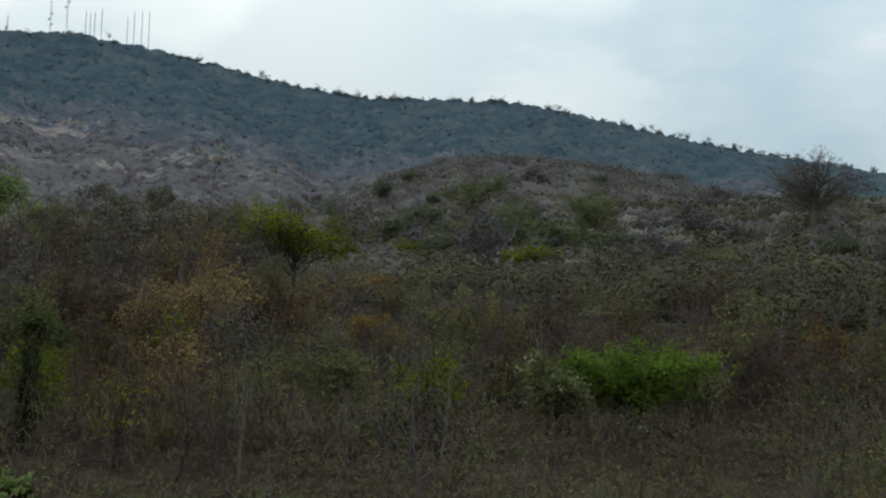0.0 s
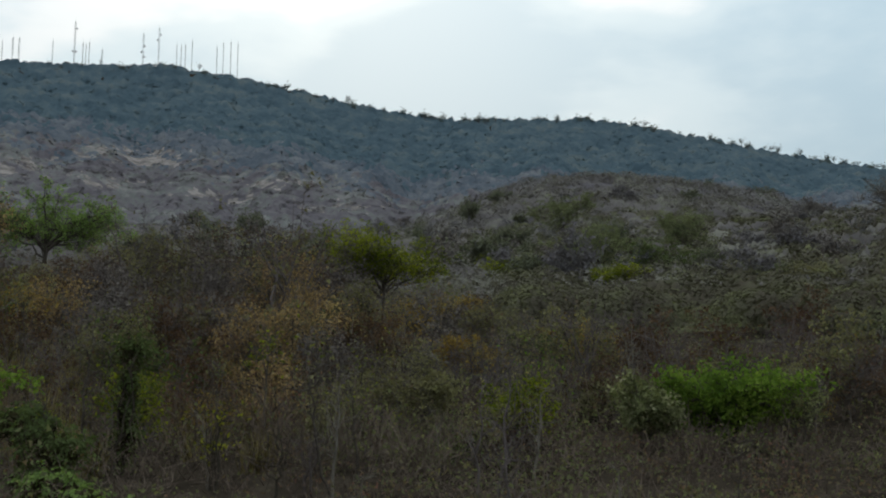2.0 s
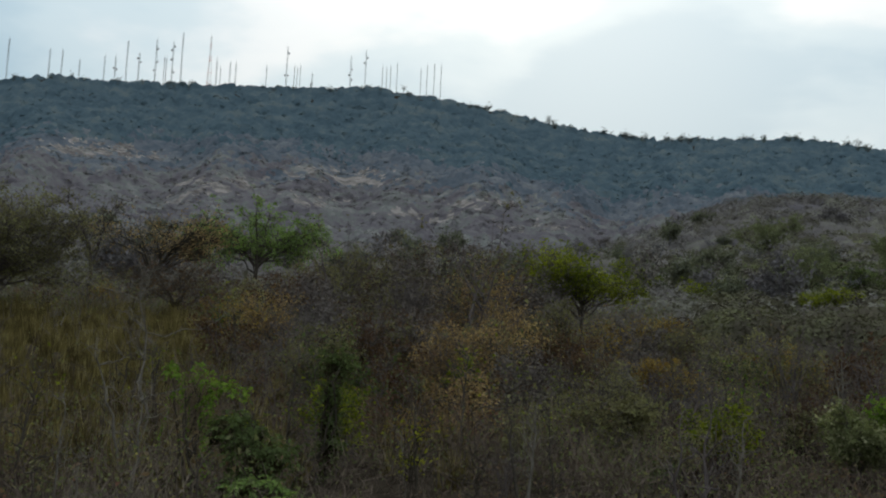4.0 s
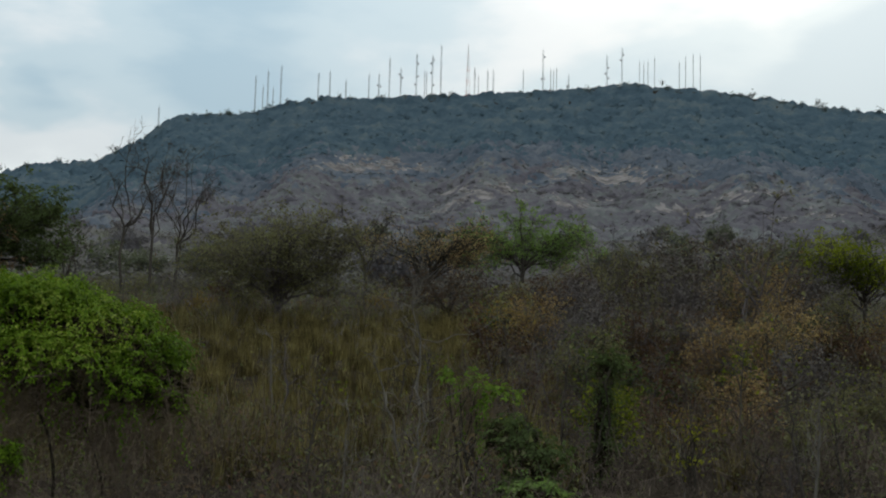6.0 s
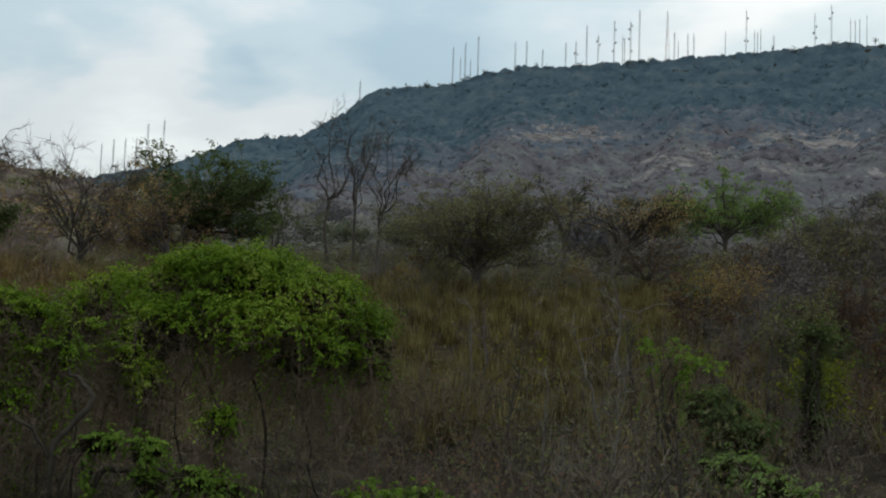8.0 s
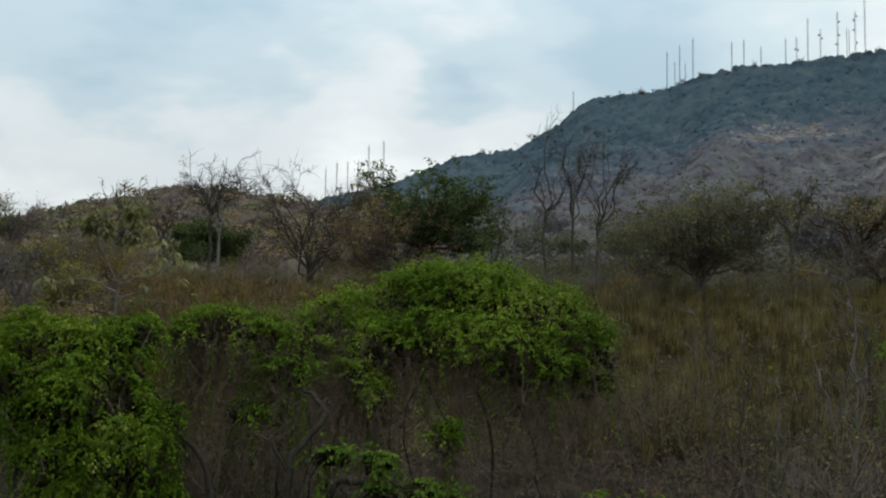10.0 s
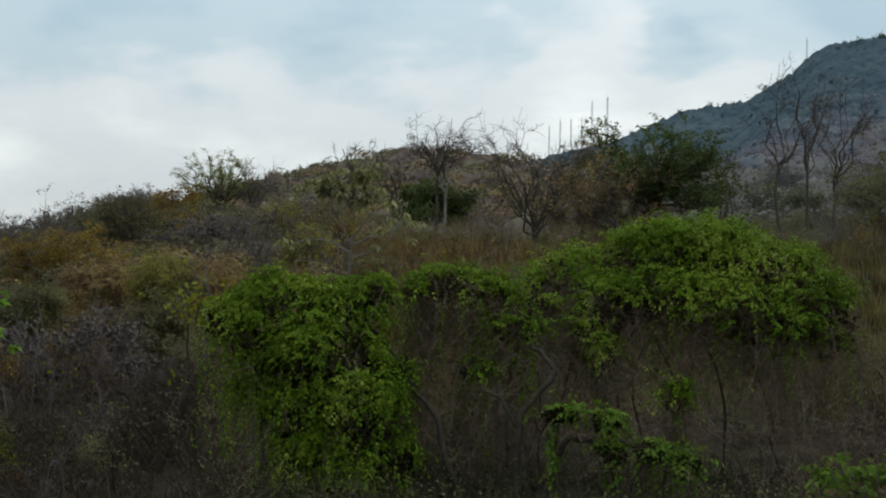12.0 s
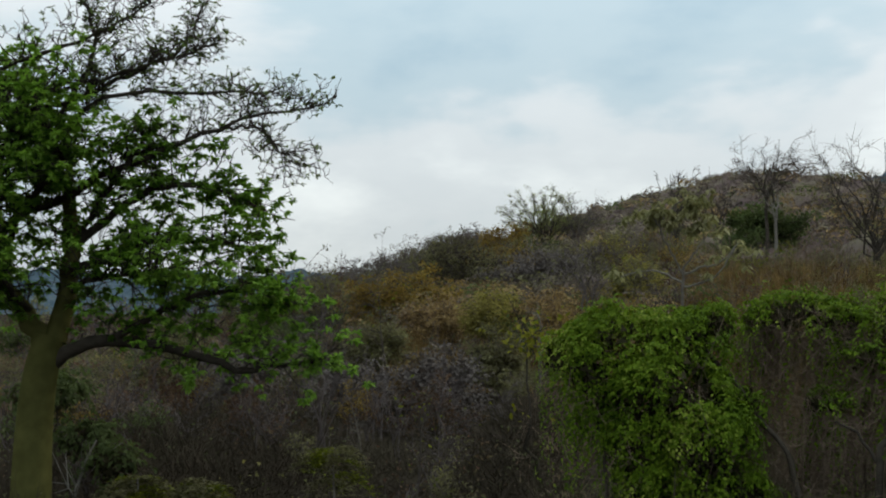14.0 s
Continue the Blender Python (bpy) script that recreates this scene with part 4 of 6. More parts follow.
# ---- vine-covered shrubs by the verge ----
def lines_at(rows):
    return [np.array(at(az, r, el)) for az, el, r in rows]


def smooth_line(pts, n=14):
    """A flowing line through a few points."""
    pts = np.asarray(pts, float)
    k = len(pts)
    t = np.linspace(0, k - 1, n)
    i = np.clip(t.astype(int), 0, k - 2)
    u = (t - i)[:, None]
    p0, p1, p2, p3 = pts[np.clip(i - 1, 0, k - 1)], pts[i], pts[i + 1], pts[np.clip(i + 2, 0, k - 1)]
    return 0.5 * (2 * p1 + (p2 - p0) * u + (2 * p0 - 5 * p1 + 4 * p2 - p3) * u**2 + (3 * p1 - p0 - 3 * p2 + p3) * u**3)


def limb(name, pts, r0, r1, mat, parent, origin, label="", sides=9):
    p = smooth_line(pts) - np.array(origin)
    crook = np.random.default_rng(int(abs(p[0][0]) * 1000) + len(pts))
    p[1:-1] += crook.normal(size=(len(p) - 2, 3)) * r0 * 0.5
    g = np.linspace(r0, r1, len(p)) * (1 + 0.08 * np.sin(np.arange(len(p)) * 2.1))
    V, F = tube(p, g, sides)
    return part(name, mesh_np(name, V, F, [mat], soft=True), parent, label)


def vine_cover(rng, lumps, leaf, density, strands=16, hanging=False):
    """Leafy sprays over billows on rounded lumps: each spray arches out and droops, with leaves on both sides; strands trail down below."""
    centre = np.array([np.array(at(az, r, el)) for az, el, r, hw, hh in lumps])
    size = np.array([(hw, hw, hh) for az, el, r, hw, hh in lumps])
    B, D, N = [], [], []
    for c, h in zip(centre, size):
        for s in range(15):
            d = units(rng, 1)[0]
            d[2] = abs(d[2]) if rng.random() < 0.75 else d[2]
            q = c + d * h * rng.uniform(0.5, 0.8)
            R = rng.uniform(0.3, 0.52) * (h[0] * h[2]) ** 0.5
            n = int(density * R * R * rng.choice((0.2, 0.6, 0.85, 1.2))) + 2
            e = units(rng, n)
            e[:, 2] = np.where(e[:, 2] < -0.2, -e[:, 2], e[:, 2])
            p = q + e * ((R * 0.95, R * 0.95, R * 1.15) if hanging else (R * 1.15, R * 1.15, R * 0.8)) * rng.uniform(0.82, 1.08, (n, 1))
            inside = ((((p[:, None] - centre) / (size * 0.72)) ** 2).sum(2) < 1).any(1)
            p, e = p[~inside], e[~inside]
            n = len(p)
            if not n:
                continue
            m = 8
            L = rng.uniform(0.1, 0.28, n)[:, None, None] * (0.8 if hanging else 1.0)
            t = np.linspace(0.05, 1, m)[None, :, None]
            aim = e * 0.55 + units(rng, n) * 0.75 + (0, 0, 0.0 if hanging else 0.25)
            droop = np.array([0, 0, 0.8 if hanging else 0.65])
            line = p[:, None] + aim[:, None] * t * L - droop * t * t * L
            run = aim[:, None] - 2 * droop * t
            face = e[:, None] * 0.7 + np.array([0, 0, 0.75]) + rng.normal(size=(n, m, 3)) * 0.4
            left = np.cross(run, face)
            left /= np.maximum(np.linalg.norm(left, axis=2, keepdims=True), 1e-6)
            flip = np.where(np.arange(m) % 2, 1.0, -1.0)[None, :, None]
            B.append(line.reshape(-1, 3))
            D.append((run * 0.5 + left * flip * 0.9 - (0, 0, 0.35)).reshape(-1, 3))
            N.append(face.reshape(-1, 3))
        for s in range(strands):
            a = rng.uniform(0, 2 * math.pi)
            m = int(rng.integers(8, 26)) if rng.random() < 0.8 else int(rng.integers(26, 50))
            top = c + np.array([math.cos(a) * h[0] * rng.uniform(0.5, 1.05), math.sin(a) * h[0] * rng.uniform(0.5, 1.05), -h[2] * rng.uniform(-0.2, 0.5)])
            drop = np.cumsum(rng.uniform(0.02, 0.05, m))
            B.append(top + np.stack([np.cumsum(rng.normal(size=m) * 0.02), np.cumsum(rng.normal(size=m) * 0.02), -drop], -1))
            D.append(np.stack([np.where(np.arange(m) % 2, 1, -1) * math.sin(a), np.where(np.arange(m) % 2, -1, 1) * math.cos(a), np.full(m, -0.8)], -1) + rng.normal(size=(m, 3)) * 0.4)
            N.append(np.tile([math.cos(a), math.sin(a), 0.5], (m, 1)))
    return petals(rng, np.concatenate(B), np.concatenate(D), np.concatenate(N), leaf * 1.15, 0.66)


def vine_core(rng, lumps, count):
    """Dark filler leaves deep inside the lumps; their colour stands for the shade there."""
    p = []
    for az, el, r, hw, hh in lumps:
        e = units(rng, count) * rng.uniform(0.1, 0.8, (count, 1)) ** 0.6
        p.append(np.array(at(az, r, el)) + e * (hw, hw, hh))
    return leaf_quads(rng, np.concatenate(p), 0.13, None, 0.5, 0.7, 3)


def dry_strands(rng, lumps, per, length, width=0.0045):
    """Dead vine stems hanging and crossing below the leaves, and fine twigs between them."""
    lines, root, tip = [], [], []
    for az, el, r, hw, hh in lumps:
        c = np.array(at(az, r, el))
        for s in range(per):
            a = rng.uniform(0, 2 * math.pi)
            p0 = c + np.array([math.cos(a) * hw * rng.uniform(0.1, 1), math.sin(a) * hw * rng.uniform(0.1, 1), hh * rng.uniform(-0.9, 0.5)])
            p1 = p0 + np.array([rng.normal() * 0.3, rng.normal() * 0.3, -rng.uniform(0.1, 1.0) * length])
            q = bend(rng, p0, p1, rng.normal(size=3) * 0.22, 5, 0.08)
            lines.append((q, np.linspace(width, width * 0.5, 5)))
            k = rng.integers(0, 5, 14)
            root.append(q[k])
            tip.append(q[k] + rng.normal(size=(14, 3)) * (0.25, 0.25, 0.2))
    return join(tubes(lines, 3), blades(rng, np.concatenate(root), np.concatenate(tip), width * 1.3))


def vine_shrub(name, base, label, lumps, leaf, density, stems, seed, mat=None, strands=16, dry=16, drop=1.3, category="vine-covered shrub", hanging=False):
    rng = np.random.default_rng(seed)
    ob = thing(name, base, label, category)
    o = np.array(base)
    V, F = vine_cover(rng, lumps, leaf, density, strands, hanging)
    part("foliage", mesh_np("foliage", V - o, F, [mat or VINE]), ob)
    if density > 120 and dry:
        # filler leaves added to darken the gaps between the sprays
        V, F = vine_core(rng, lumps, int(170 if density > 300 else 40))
        tagged(part("inner_foliage", mesh_np("inner_foliage", V - o, F, [CORELEAF]), ob, "dark leaves inside, standing in for shade"), kind="stuff")
    if dry:
        V, F = dry_strands(rng, lumps, dry, drop)
        tagged(part("dead_vine_tangle", mesh_np("dead_vine_tangle", V - o, F, [DEADVINE]), ob, "dead brown hanging vine stems"), kind="stuff")
    for pts, r0, r1 in stems:
        limb("branch", pts, r0, r1, DARKBARK, ob, o)
    return ob


def stems_under(base, lumps, n, seed, girth=0.035):
    """Upright stems that carry a shrub's lumps."""
    rng = np.random.default_rng(seed)
    out = []
    for i in range(n):
        az, el, r, hw, hh = lumps[i % len(lumps)]
        c = np.array(at(az, r, el)) + np.array([rng.normal() * hw * 0.4, rng.normal() * hw * 0.4, 0])
        foot = np.array(at(az + rng.normal() * 1.2, r + rng.normal() * 0.3))
        foot[2] -= 0.15
        out.append((bend(rng, foot, c, rng.normal(size=3) * 0.2, 5, 0.05), girth * rng.uniform(0.6, 1.3), girth * 0.35))
    return out


BUSH = [(46.8, 2.4, 16.6, 1.2, 0.55), (47.6, 2.6, 16.5, 0.8, 0.5), (45.6, 2.4, 16.4, 0.7, 0.5), (49.6, 2.2, 16.7, 1.0, 0.5), (44.2, 1.9, 16.5, 1.0, 0.55), (52.2, 1.6, 16.6, 0.7, 0.45), (42.0, 0.9, 16.4, 0.75, 0.55), (40.4, -0.4, 16.3, 0.5, 0.5), (47.6, 0.6, 15.7, 0.8, 0.45),
        (45.0, 0.3, 15.7, 0.8, 0.5), (50.3, 0.3, 15.7, 0.55, 0.42), (42.8, -0.6, 15.8, 0.6, 0.4), (53.9, 1.0, 16.6, 0.45, 0.35), (51.8, -0.5, 15.6, 0.22, 0.45), (51.0, -2.2, 15.4, 0.18, 0.4), (47.4, -4.0, 14.8, 0.18, 0.22)]
base = at(46.5, 16.2)
vine_shrub("vine_mound", base, "broad mound of bright green leafy vines over a shrub", BUSH, 0.043, 1250, stems_under(base, BUSH, 6, 5, 0.022), 21, dry=75, drop=1.5, strands=9)

MIDDLE = [(58.4, 1.1, 15.4, 0.58, 0.32), (56.4, 0.5, 15.3, 0.45, 0.32), (55.0, -0.9, 14.9, 0.35, 0.2), (59.8, 0.9, 15.8, 0.35, 0.16), (54.2, 0.2, 15.6, 0.3, 0.16), (57.2, -3.0, 14.6, 0.25, 0.16), (60.6, -3.4, 14.5, 0.16, 0.3)]
base = at(56.5, 14.6)
fork = [lines_at([(55.01, -8.6, 13.8), (54.99, -5.82, 13.8), (54.44, -4.2, 13.9), (53.23, -2.82, 14.0), (53.93, -2.02, 14.2), (54.4, -1.53, 14.3)]),
        lines_at([(55.05, -5.55, 13.8), (55.95, -4.22, 14.0), (56.78, -3.82, 14.2)]), lines_at([(53.9, -9.3, 13.4), (52.9, -6.46, 13.4), (51.26, -6.17, 13.4), (49.35, -6.13, 13.5)]),
        lines_at([(57.79, -9.0, 14.0), (58.64, -6.12, 14.1), (59.5, -4.25, 14.3), (62.01, -1.02, 14.6), (62.72, 0.06, 14.8)])]
vine_shrub("vine_draped_shrub", base, "half-dead grey forked shrub partly draped with green vines", MIDDLE, 0.043, 900,
           [(fork[0], 0.045, 0.024), (fork[1], 0.024, 0.008), (fork[2], 0.045, 0.018), (fork[3], 0.042, 0.018)] + stems_under(base, MIDDLE, 6, 6, 0.02), 22, dry=120, drop=2.2, strands=34)

COLUMN = [(66.05, 0.0, 14.6, 0.78, 0.35), (67.83, -1.45, 14.4, 0.45, 0.52), (64.19, -0.2, 14.5, 0.63, 0.39), (64.12, -2.39, 14.1, 0.68, 0.58), (62.71, -5.06, 14.0, 0.61, 0.54),
          (61.85, -7.18, 14.0, 0.54, 0.41), (66.69, -4.26, 14.3, 0.31, 0.41), (64.79, -6.63, 14.2, 0.55, 0.41), (63.3, -8.6, 14.0, 0.6, 0.4), (65.3, -3.0, 14.1, 0.5, 0.5), (65.6, -5.0, 14.1, 0.45, 0.45), (62.5, -3.4, 14.2, 0.35, 0.5), (69.0, -0.9, 14.6, 0.36, 0.3), (62.4, 0.6, 14.7, 0.42, 0.28), (60.9, -7.4, 14.0, 0.3, 0.4)]
base = at(64.5, 14.3)
vine_shrub("vine_column", base, "tall column of dense green creeper hanging to the ground", COLUMN, 0.043, 1250, stems_under(base, COLUMN, 5, 7, 0.04), 23, dry=9, strands=40, hanging=True)

LOW = [(52.92, -4.95, 13.2, 0.22, 0.1), (50.73, -5.2, 13.2, 0.18, 0.1), (48.53, -6.6, 13.0, 0.26, 0.12), (46.9, -7.1, 13.0, 0.16, 0.1), (50.4, -6.7, 13.1, 0.16, 0.1)]
base = at(50.5, 13.1)
vine_shrub("leafy_shrub", base, "low shrub with fresh green leaf sprays", LOW, 0.058, 800, stems_under(base, LOW, 8, 8, 0.025), 24, BRIGHT, 5, 3, 0.5, "shrub")
LOWR = [(39.5, -7.5, 12.2, 0.36, 0.1), (37.4, -7.3, 12.4, 0.22, 0.08)]
base = at(38.6, 12.3)
vine_shrub("leafy_shrub", base, "small fresh green shrub at the foot of the verge", LOWR, 0.07, 800, stems_under(base, LOWR, 5, 9, 0.02), 25, BRIGHT, 3, 0, 0.4, "shrub")
SAPS = [(26.3, 0.1, 22, 0.42, 0.34), (24.2, -1.0, 21.5, 0.4, 0.4), (25.4, -0.4, 22, 0.3, 0.26)]
base = at(25.3, 21.8)
vine_shrub("leafy_shrub", base, "loose shrub with sparse light green leaves on grey stems", SAPS, 0.065, 110, stems_under(base, SAPS, 9, 10, 0.03), 26, BRIGHT, 5, 30, 1.2, "shrub")
SAPD = [(22.6, -3.7, 19, 0.6, 0.4), (23.2, -2.6, 19.3, 0.35, 0.3), (23.4, -5.2, 18.5, 0.4, 0.35), (22.2, -5.4, 18.5, 0.35, 0.3), (24.2, -2.4, 20, 0.4, 0.35)]
base = at(22.7, 19)
vine_shrub("leafy_shrub", base, "dark green bush low among dry scrub", SAPD, 0.065, 320, stems_under(base, SAPD, 5, 11, 0.025), 27, DEEPLEAF, 6, 8, 0.6, "shrub")
STEM = [(19.2, 1.0, 24, 0.34, 0.24), (19.3, -0.5, 24, 0.18, 0.34), (19.35, -1.8, 24, 0.2, 0.36), (19.3, -3.1, 24, 0.28, 0.36)]
base = at(19.3, 24)
vine_shrub("creeper_stem", base, "slim dark stem wrapped in green creeper", STEM, 0.06, 420, stems_under(base, STEM, 3, 13, 0.03), 29, DEEPLEAF, 8, 6, 0.6, "vine-covered stem")
LOWL = [(22.6, -5.3, 16.5, 0.42, 0.2), (21.2, -5.8, 16, 0.32, 0.16), (19.6, -6.4, 15.6, 0.22, 0.12)]
base = at(21.4, 16.2)
vine_shrub("leafy_shrub", base, "low dull green shrub at the edge of the scrub", LOWL, 0.065, 420, stems_under(base, LOWL, 5, 14, 0.02), 30, DULLBRIGHT, 4, 6, 0.4, "shrub")
DARKC = [(91.6, -4.6, 16.5, 0.42, 0.3), (93.6, -2.5, 18, 0.6, 0.4), (90.6, -5.6, 15.5, 0.35, 0.25), (87.0, -7.6, 13.5, 0.35, 0.12)]
base = at(91, 16)
vine_shrub("leafy_shrub", base, "dark green undergrowth beside the big tree", DARKC, 0.075, 420, stems_under(base, DARKC, 6, 12, 0.03), 28, DEEPLEAF, 6, 5, 0.5, "shrub")


# ---- the large tree by the verge ----
def big_tree():
    rng = np.random.default_rng(31)
    base = at(94.3, 15.0)
    o = np.array(base)
    ob = thing("shade_tree", base, "large spreading tree with green-tinged trunk and half-leafed crown", "tree")
    trunk = smooth_line([o + (0, 0, -0.3)] + lines_at([(94.25, -6.88, 15.0), (94.17, -3.85, 15.0), (93.97, -1.55, 15.0), (93.57, 0.4, 15.0)]), 22) - o
    rad = np.interp(np.linspace(0, 1, 22), [0, 0.12, 0.5, 0.8, 1], [0.34, 0.25, 0.215, 0.2, 0.17])
    V, F = tube(trunk, rad, 16)
    part("trunk", mesh_np("trunk", V, F, [GREENBARK], soft=True), ob, "smooth green-tinged trunk")
    # each limb: its line, girth at both ends, and how leafy it is
    limbs = [([(93.69, -1.16, 15), (92.71, -0.31, 14.9), (91.22, 0.09, 14.8), (88.91, -0.03, 14.7), (86.81, -0.47, 14.6), (84.95, -1.27, 14.5), (83.07, -1.09, 14.4), (81.04, -0.89, 14.3)], 0.1, 0.018, 2.3, 0.4),
             ([(93.75, -0.25, 15), (94.72, 1.56, 15.2), (95.97, 3.36, 15.4), (97.23, 5.9, 15.6), (98.25, 8.9, 15.8)], 0.14, 0.04, 1.6, 0.3),
             ([(93.37, 0.13, 15), (92.87, 2.36, 15.1), (92.61, 4.73, 15.2), (93.06, 7.34, 15.3), (93.92, 9.91, 15.4), (94.97, 12.68, 15.6)], 0.14, 0.04, 1.5, 0.4),
             ([(92.79, 3.41, 15.1), (90.77, 4.1, 15), (88.72, 4.93, 14.8), (86.34, 4.83, 14.7), (84.19, 4.58, 14.6)], 0.06, 0.015, 1.9, 0.2),
             ([(96.22, 3.61, 15.3), (95.3, 5.7, 15.2), (92.86, 6.96, 15.0), (89.94, 8.65, 14.8), (87.99, 9.43, 14.7), (85.73, 10.31, 14.6), (83.15, 11.2, 14.5), (81.2, 11.5, 14.4)], 0.065, 0.009, 0.25, 0.3),
             ([(94.43, 10.66, 15.5), (92.43, 11.35, 15.3), (89.88, 12.74, 15.1), (88.04, 13.76, 15.0), (87.05, 15.3, 14.9)], 0.04, 0.009, 0.3, 0.3),
             ([(96.79, 7.19, 15.5), (95.36, 8.29, 15.3), (93.17, 9.95, 15.1), (90.9, 11.64, 14.9), (87.75, 11.92, 14.8), (85.4, 12.0, 14.7), (83.5, 12.1, 14.6)], 0.045, 0.009, 0.3, 0.25),
             ([(85.73, 10.31, 14.6), (84.24, 10.43, 14.5), (83.14, 9.37, 14.5), (82.31, 8.65, 14.5)], 0.022, 0.008, 0.25, -0.2),
             ([(92.66, 4.46, 15.2), (90.55, 6.37, 15.0), (88.23, 7.49, 14.8), (85.56, 7.28, 14.7), (83.94, 6.49, 14.6)], 0.06, 0.015, 1.9, 0.15),
             ([(91.22, 0.09, 14.8), (88.93, 1.31, 14.6), (86.58, 2.39, 14.5), (84.18, 2.39, 14.4), (83.09, 1.85, 14.4)], 0.05, 0.015, 2.4, 0.1),
             ([(93.06, 7.34, 15.3), (93.9, 9.14, 15.6), (95.66, 10.59, 15.9), (96.92, 12.53, 16.2)], 0.05, 0.02, 2.0, 0.3),
             ([(98.25, 8.9, 15.8), (95.6, 10.8, 15.3), (91.8, 12.2, 14.9), (88.6, 13.4, 14.7), (86.4, 14.2, 14.6)], 0.034, 0.008, 0.3, 0.25), ([(98.6, 10.9, 15.8), (95.0, 13.0, 15.2), (91.6, 14.5, 14.9), (89.6, 15.9, 14.8), (88.8, 17.0, 14.8)], 0.03, 0.008, 0.3, 0.25),
             ([(93.92, 9.91, 15.4), (92.2, 12.35, 15.4), (91.73, 14.45, 15.4), (92.52, 15.92, 15.5)], 0.04, 0.015, 0.5, 0.3),
             ([(92.61, 4.73, 15.2), (91.5, 6.5, 15.0), (90.5, 8.2, 14.9), (89.3, 9.4, 14.8)], 0.045, 0.015, 1.7, 0.2),
             ([(95.97, 3.36, 15.4), (95.2, 5.5, 15.0), (94.0, 7.5, 14.6), (92.5, 9.0, 14.3)], 0.05, 0.015, 2.0, 0.2),
             ([(92.87, 2.36, 15.1), (91.8, 3.0, 14.7), (90.2, 3.3, 14.3), (88.5, 3.5, 14.0)], 0.045, 0.015, 2.0, 0.1),
             ([(94.72, 1.56, 15.2), (95.8, 2.4, 14.9), (97.0, 3.0, 14.5)], 0.05, 0.02, 1.6, 0.1),
             # unseen limb, added left of the view to shade the brush below
             ([(98.25, 8.9, 15.8), (102.0, 14.0, 15.6), (106.0, 19.0, 15.2)], 0.06, 0.02, 1.6, 0.3),
             ([(97.23, 5.9, 15.6), (96.2, 8.0, 15.0), (95.2, 10.0, 14.6), (93.8, 11.6, 14.3)], 0.05, 0.015, 1.8, 0.3),
             ([(95.5, 3.8, 15.2), (96.2, 5.5, 14.8), (95.6, 7.2, 14.5), (94.2, 8.4, 14.3)], 0.04, 0.012, 2.2, 0.2), ([(94.5, 1.6, 15.1), (95.8, 3.0, 14.6), (97.0, 4.6, 14.3), (97.6, 6.4, 14.2)], 0.04, 0.012, 2.2, 0.2)]
    for rows, g0, g1, leafy, rise in limbs:
        pts = smooth_line(lines_at(rows), 18) - o
        pts[2:-1] += rng.normal(size=(15, 3)) * 0.02
        V, F = tube(pts, np.linspace(g0, g1, 18), 9)
        lb = part("limb", mesh_np("limb", V, F, [GREENBARK if g0 > 0.12 else DARKBARK], soft=True), ob)
        thin, ends, ways = [], [], []
        full = leafy > 1
        reach = 0.78 if full else 0.5
        for i in range(4, 18):
            for b in range(3 if full else 4 if len(rows) > 4 else 2):
                along = pts[min(17, i + 1)] - pts[i - 1]
                along /= np.linalg.norm(along)
                way = along * (0.8 if full else 0.55) + rng.normal(size=3) * (0.75, 0.75, 0.7 if full else 0.6) + np.array([0, 0, rise * 1.2])
                way /= np.linalg.norm(way)
                L = reach * rng.uniform(0.4, 1.1) * (1.25 - 0.5 * i / 17)
                q = bend(rng, pts[i], pts[i] + way * L, rng.normal(size=3) * 0.12 * L + (0, 0, 0.07 * L), 6, 0.07 if full else 0.12)
                thin.append((q, np.linspace(0.011, 0.005, 6)))
                for w in range(5 if full else 4):
                    j = int(rng.integers(1, 6))
                    way2 = way * 0.45 + rng.normal(size=3) * 0.7 + np.array([0, 0, rise * 0.9])
                    e = q[j] + way2 * L * rng.uniform(0.2, 0.45)
                    k = bend(rng, q[j], e, rng.normal(size=3) * 0.14 * L, 4, 0.1)
                    thin.append((k, np.array([0.006, 0.005, 0.004, 0.003])))
                    ends.append(e)
                    ways.append(way2)
                    if full:
                        ends.append(k[2])
                        ways.append(way2 * 0.5 + rng.normal(size=3) * 0.4)
                    else:
                        e2 = k[2] + rng.normal(size=3) * 0.09 + (0, 0, 0.05)
                        thin.append((np.stack([k[2], (k[2] + e2) / 2 + rng.normal(size=3) * 0.012, e2]), np.array([0.005, 0.004, 0.003])))
                        ends.append(e2)
                        ways.append(e2 - k[2])
        V, F = tubes(thin, 3)
        part("branching", mesh_np("branching", V, F, [DARKBARK]), lb)
        # leaves stand in drooping fans at the twig ends
        ends, ways = np.array(ends), np.array(ways)
        keep = rng.random(len(ends)) < (min(0.85, 0.32 * leafy) if full else 0.45)
        ends, ways = ends[keep], ways[keep]
        per = 12 if full else 4
        turn = (np.arange(per) / per * 2 * math.pi)[None] + rng.uniform(0, 6, (len(ends), 1))
        fan = np.stack([np.cos(turn), np.sin(turn), np.full(turn.shape, -0.25 if full else 0.1)], -1) + rng.normal(size=(*turn.shape, 3)) * (0.3, 0.3, 0.45) + (ways / np.maximum(np.linalg.norm(ways, axis=1, keepdims=True), 1e-6))[:, None] * 0.6
        up = np.tile([0, 0, 1.0], (fan.shape[0] * per, 1)) + rng.normal(size=(fan.shape[0] * per, 3)) * 0.3
        V, F = petals(rng, np.repeat(ends, per, axis=0), fan.reshape(-1, 3), up, 0.088 if full else 0.065, 0.5)
        part("foliage", mesh_np("foliage", V, F, [CEIBALEAF if full else CEIBADARK]), lb)


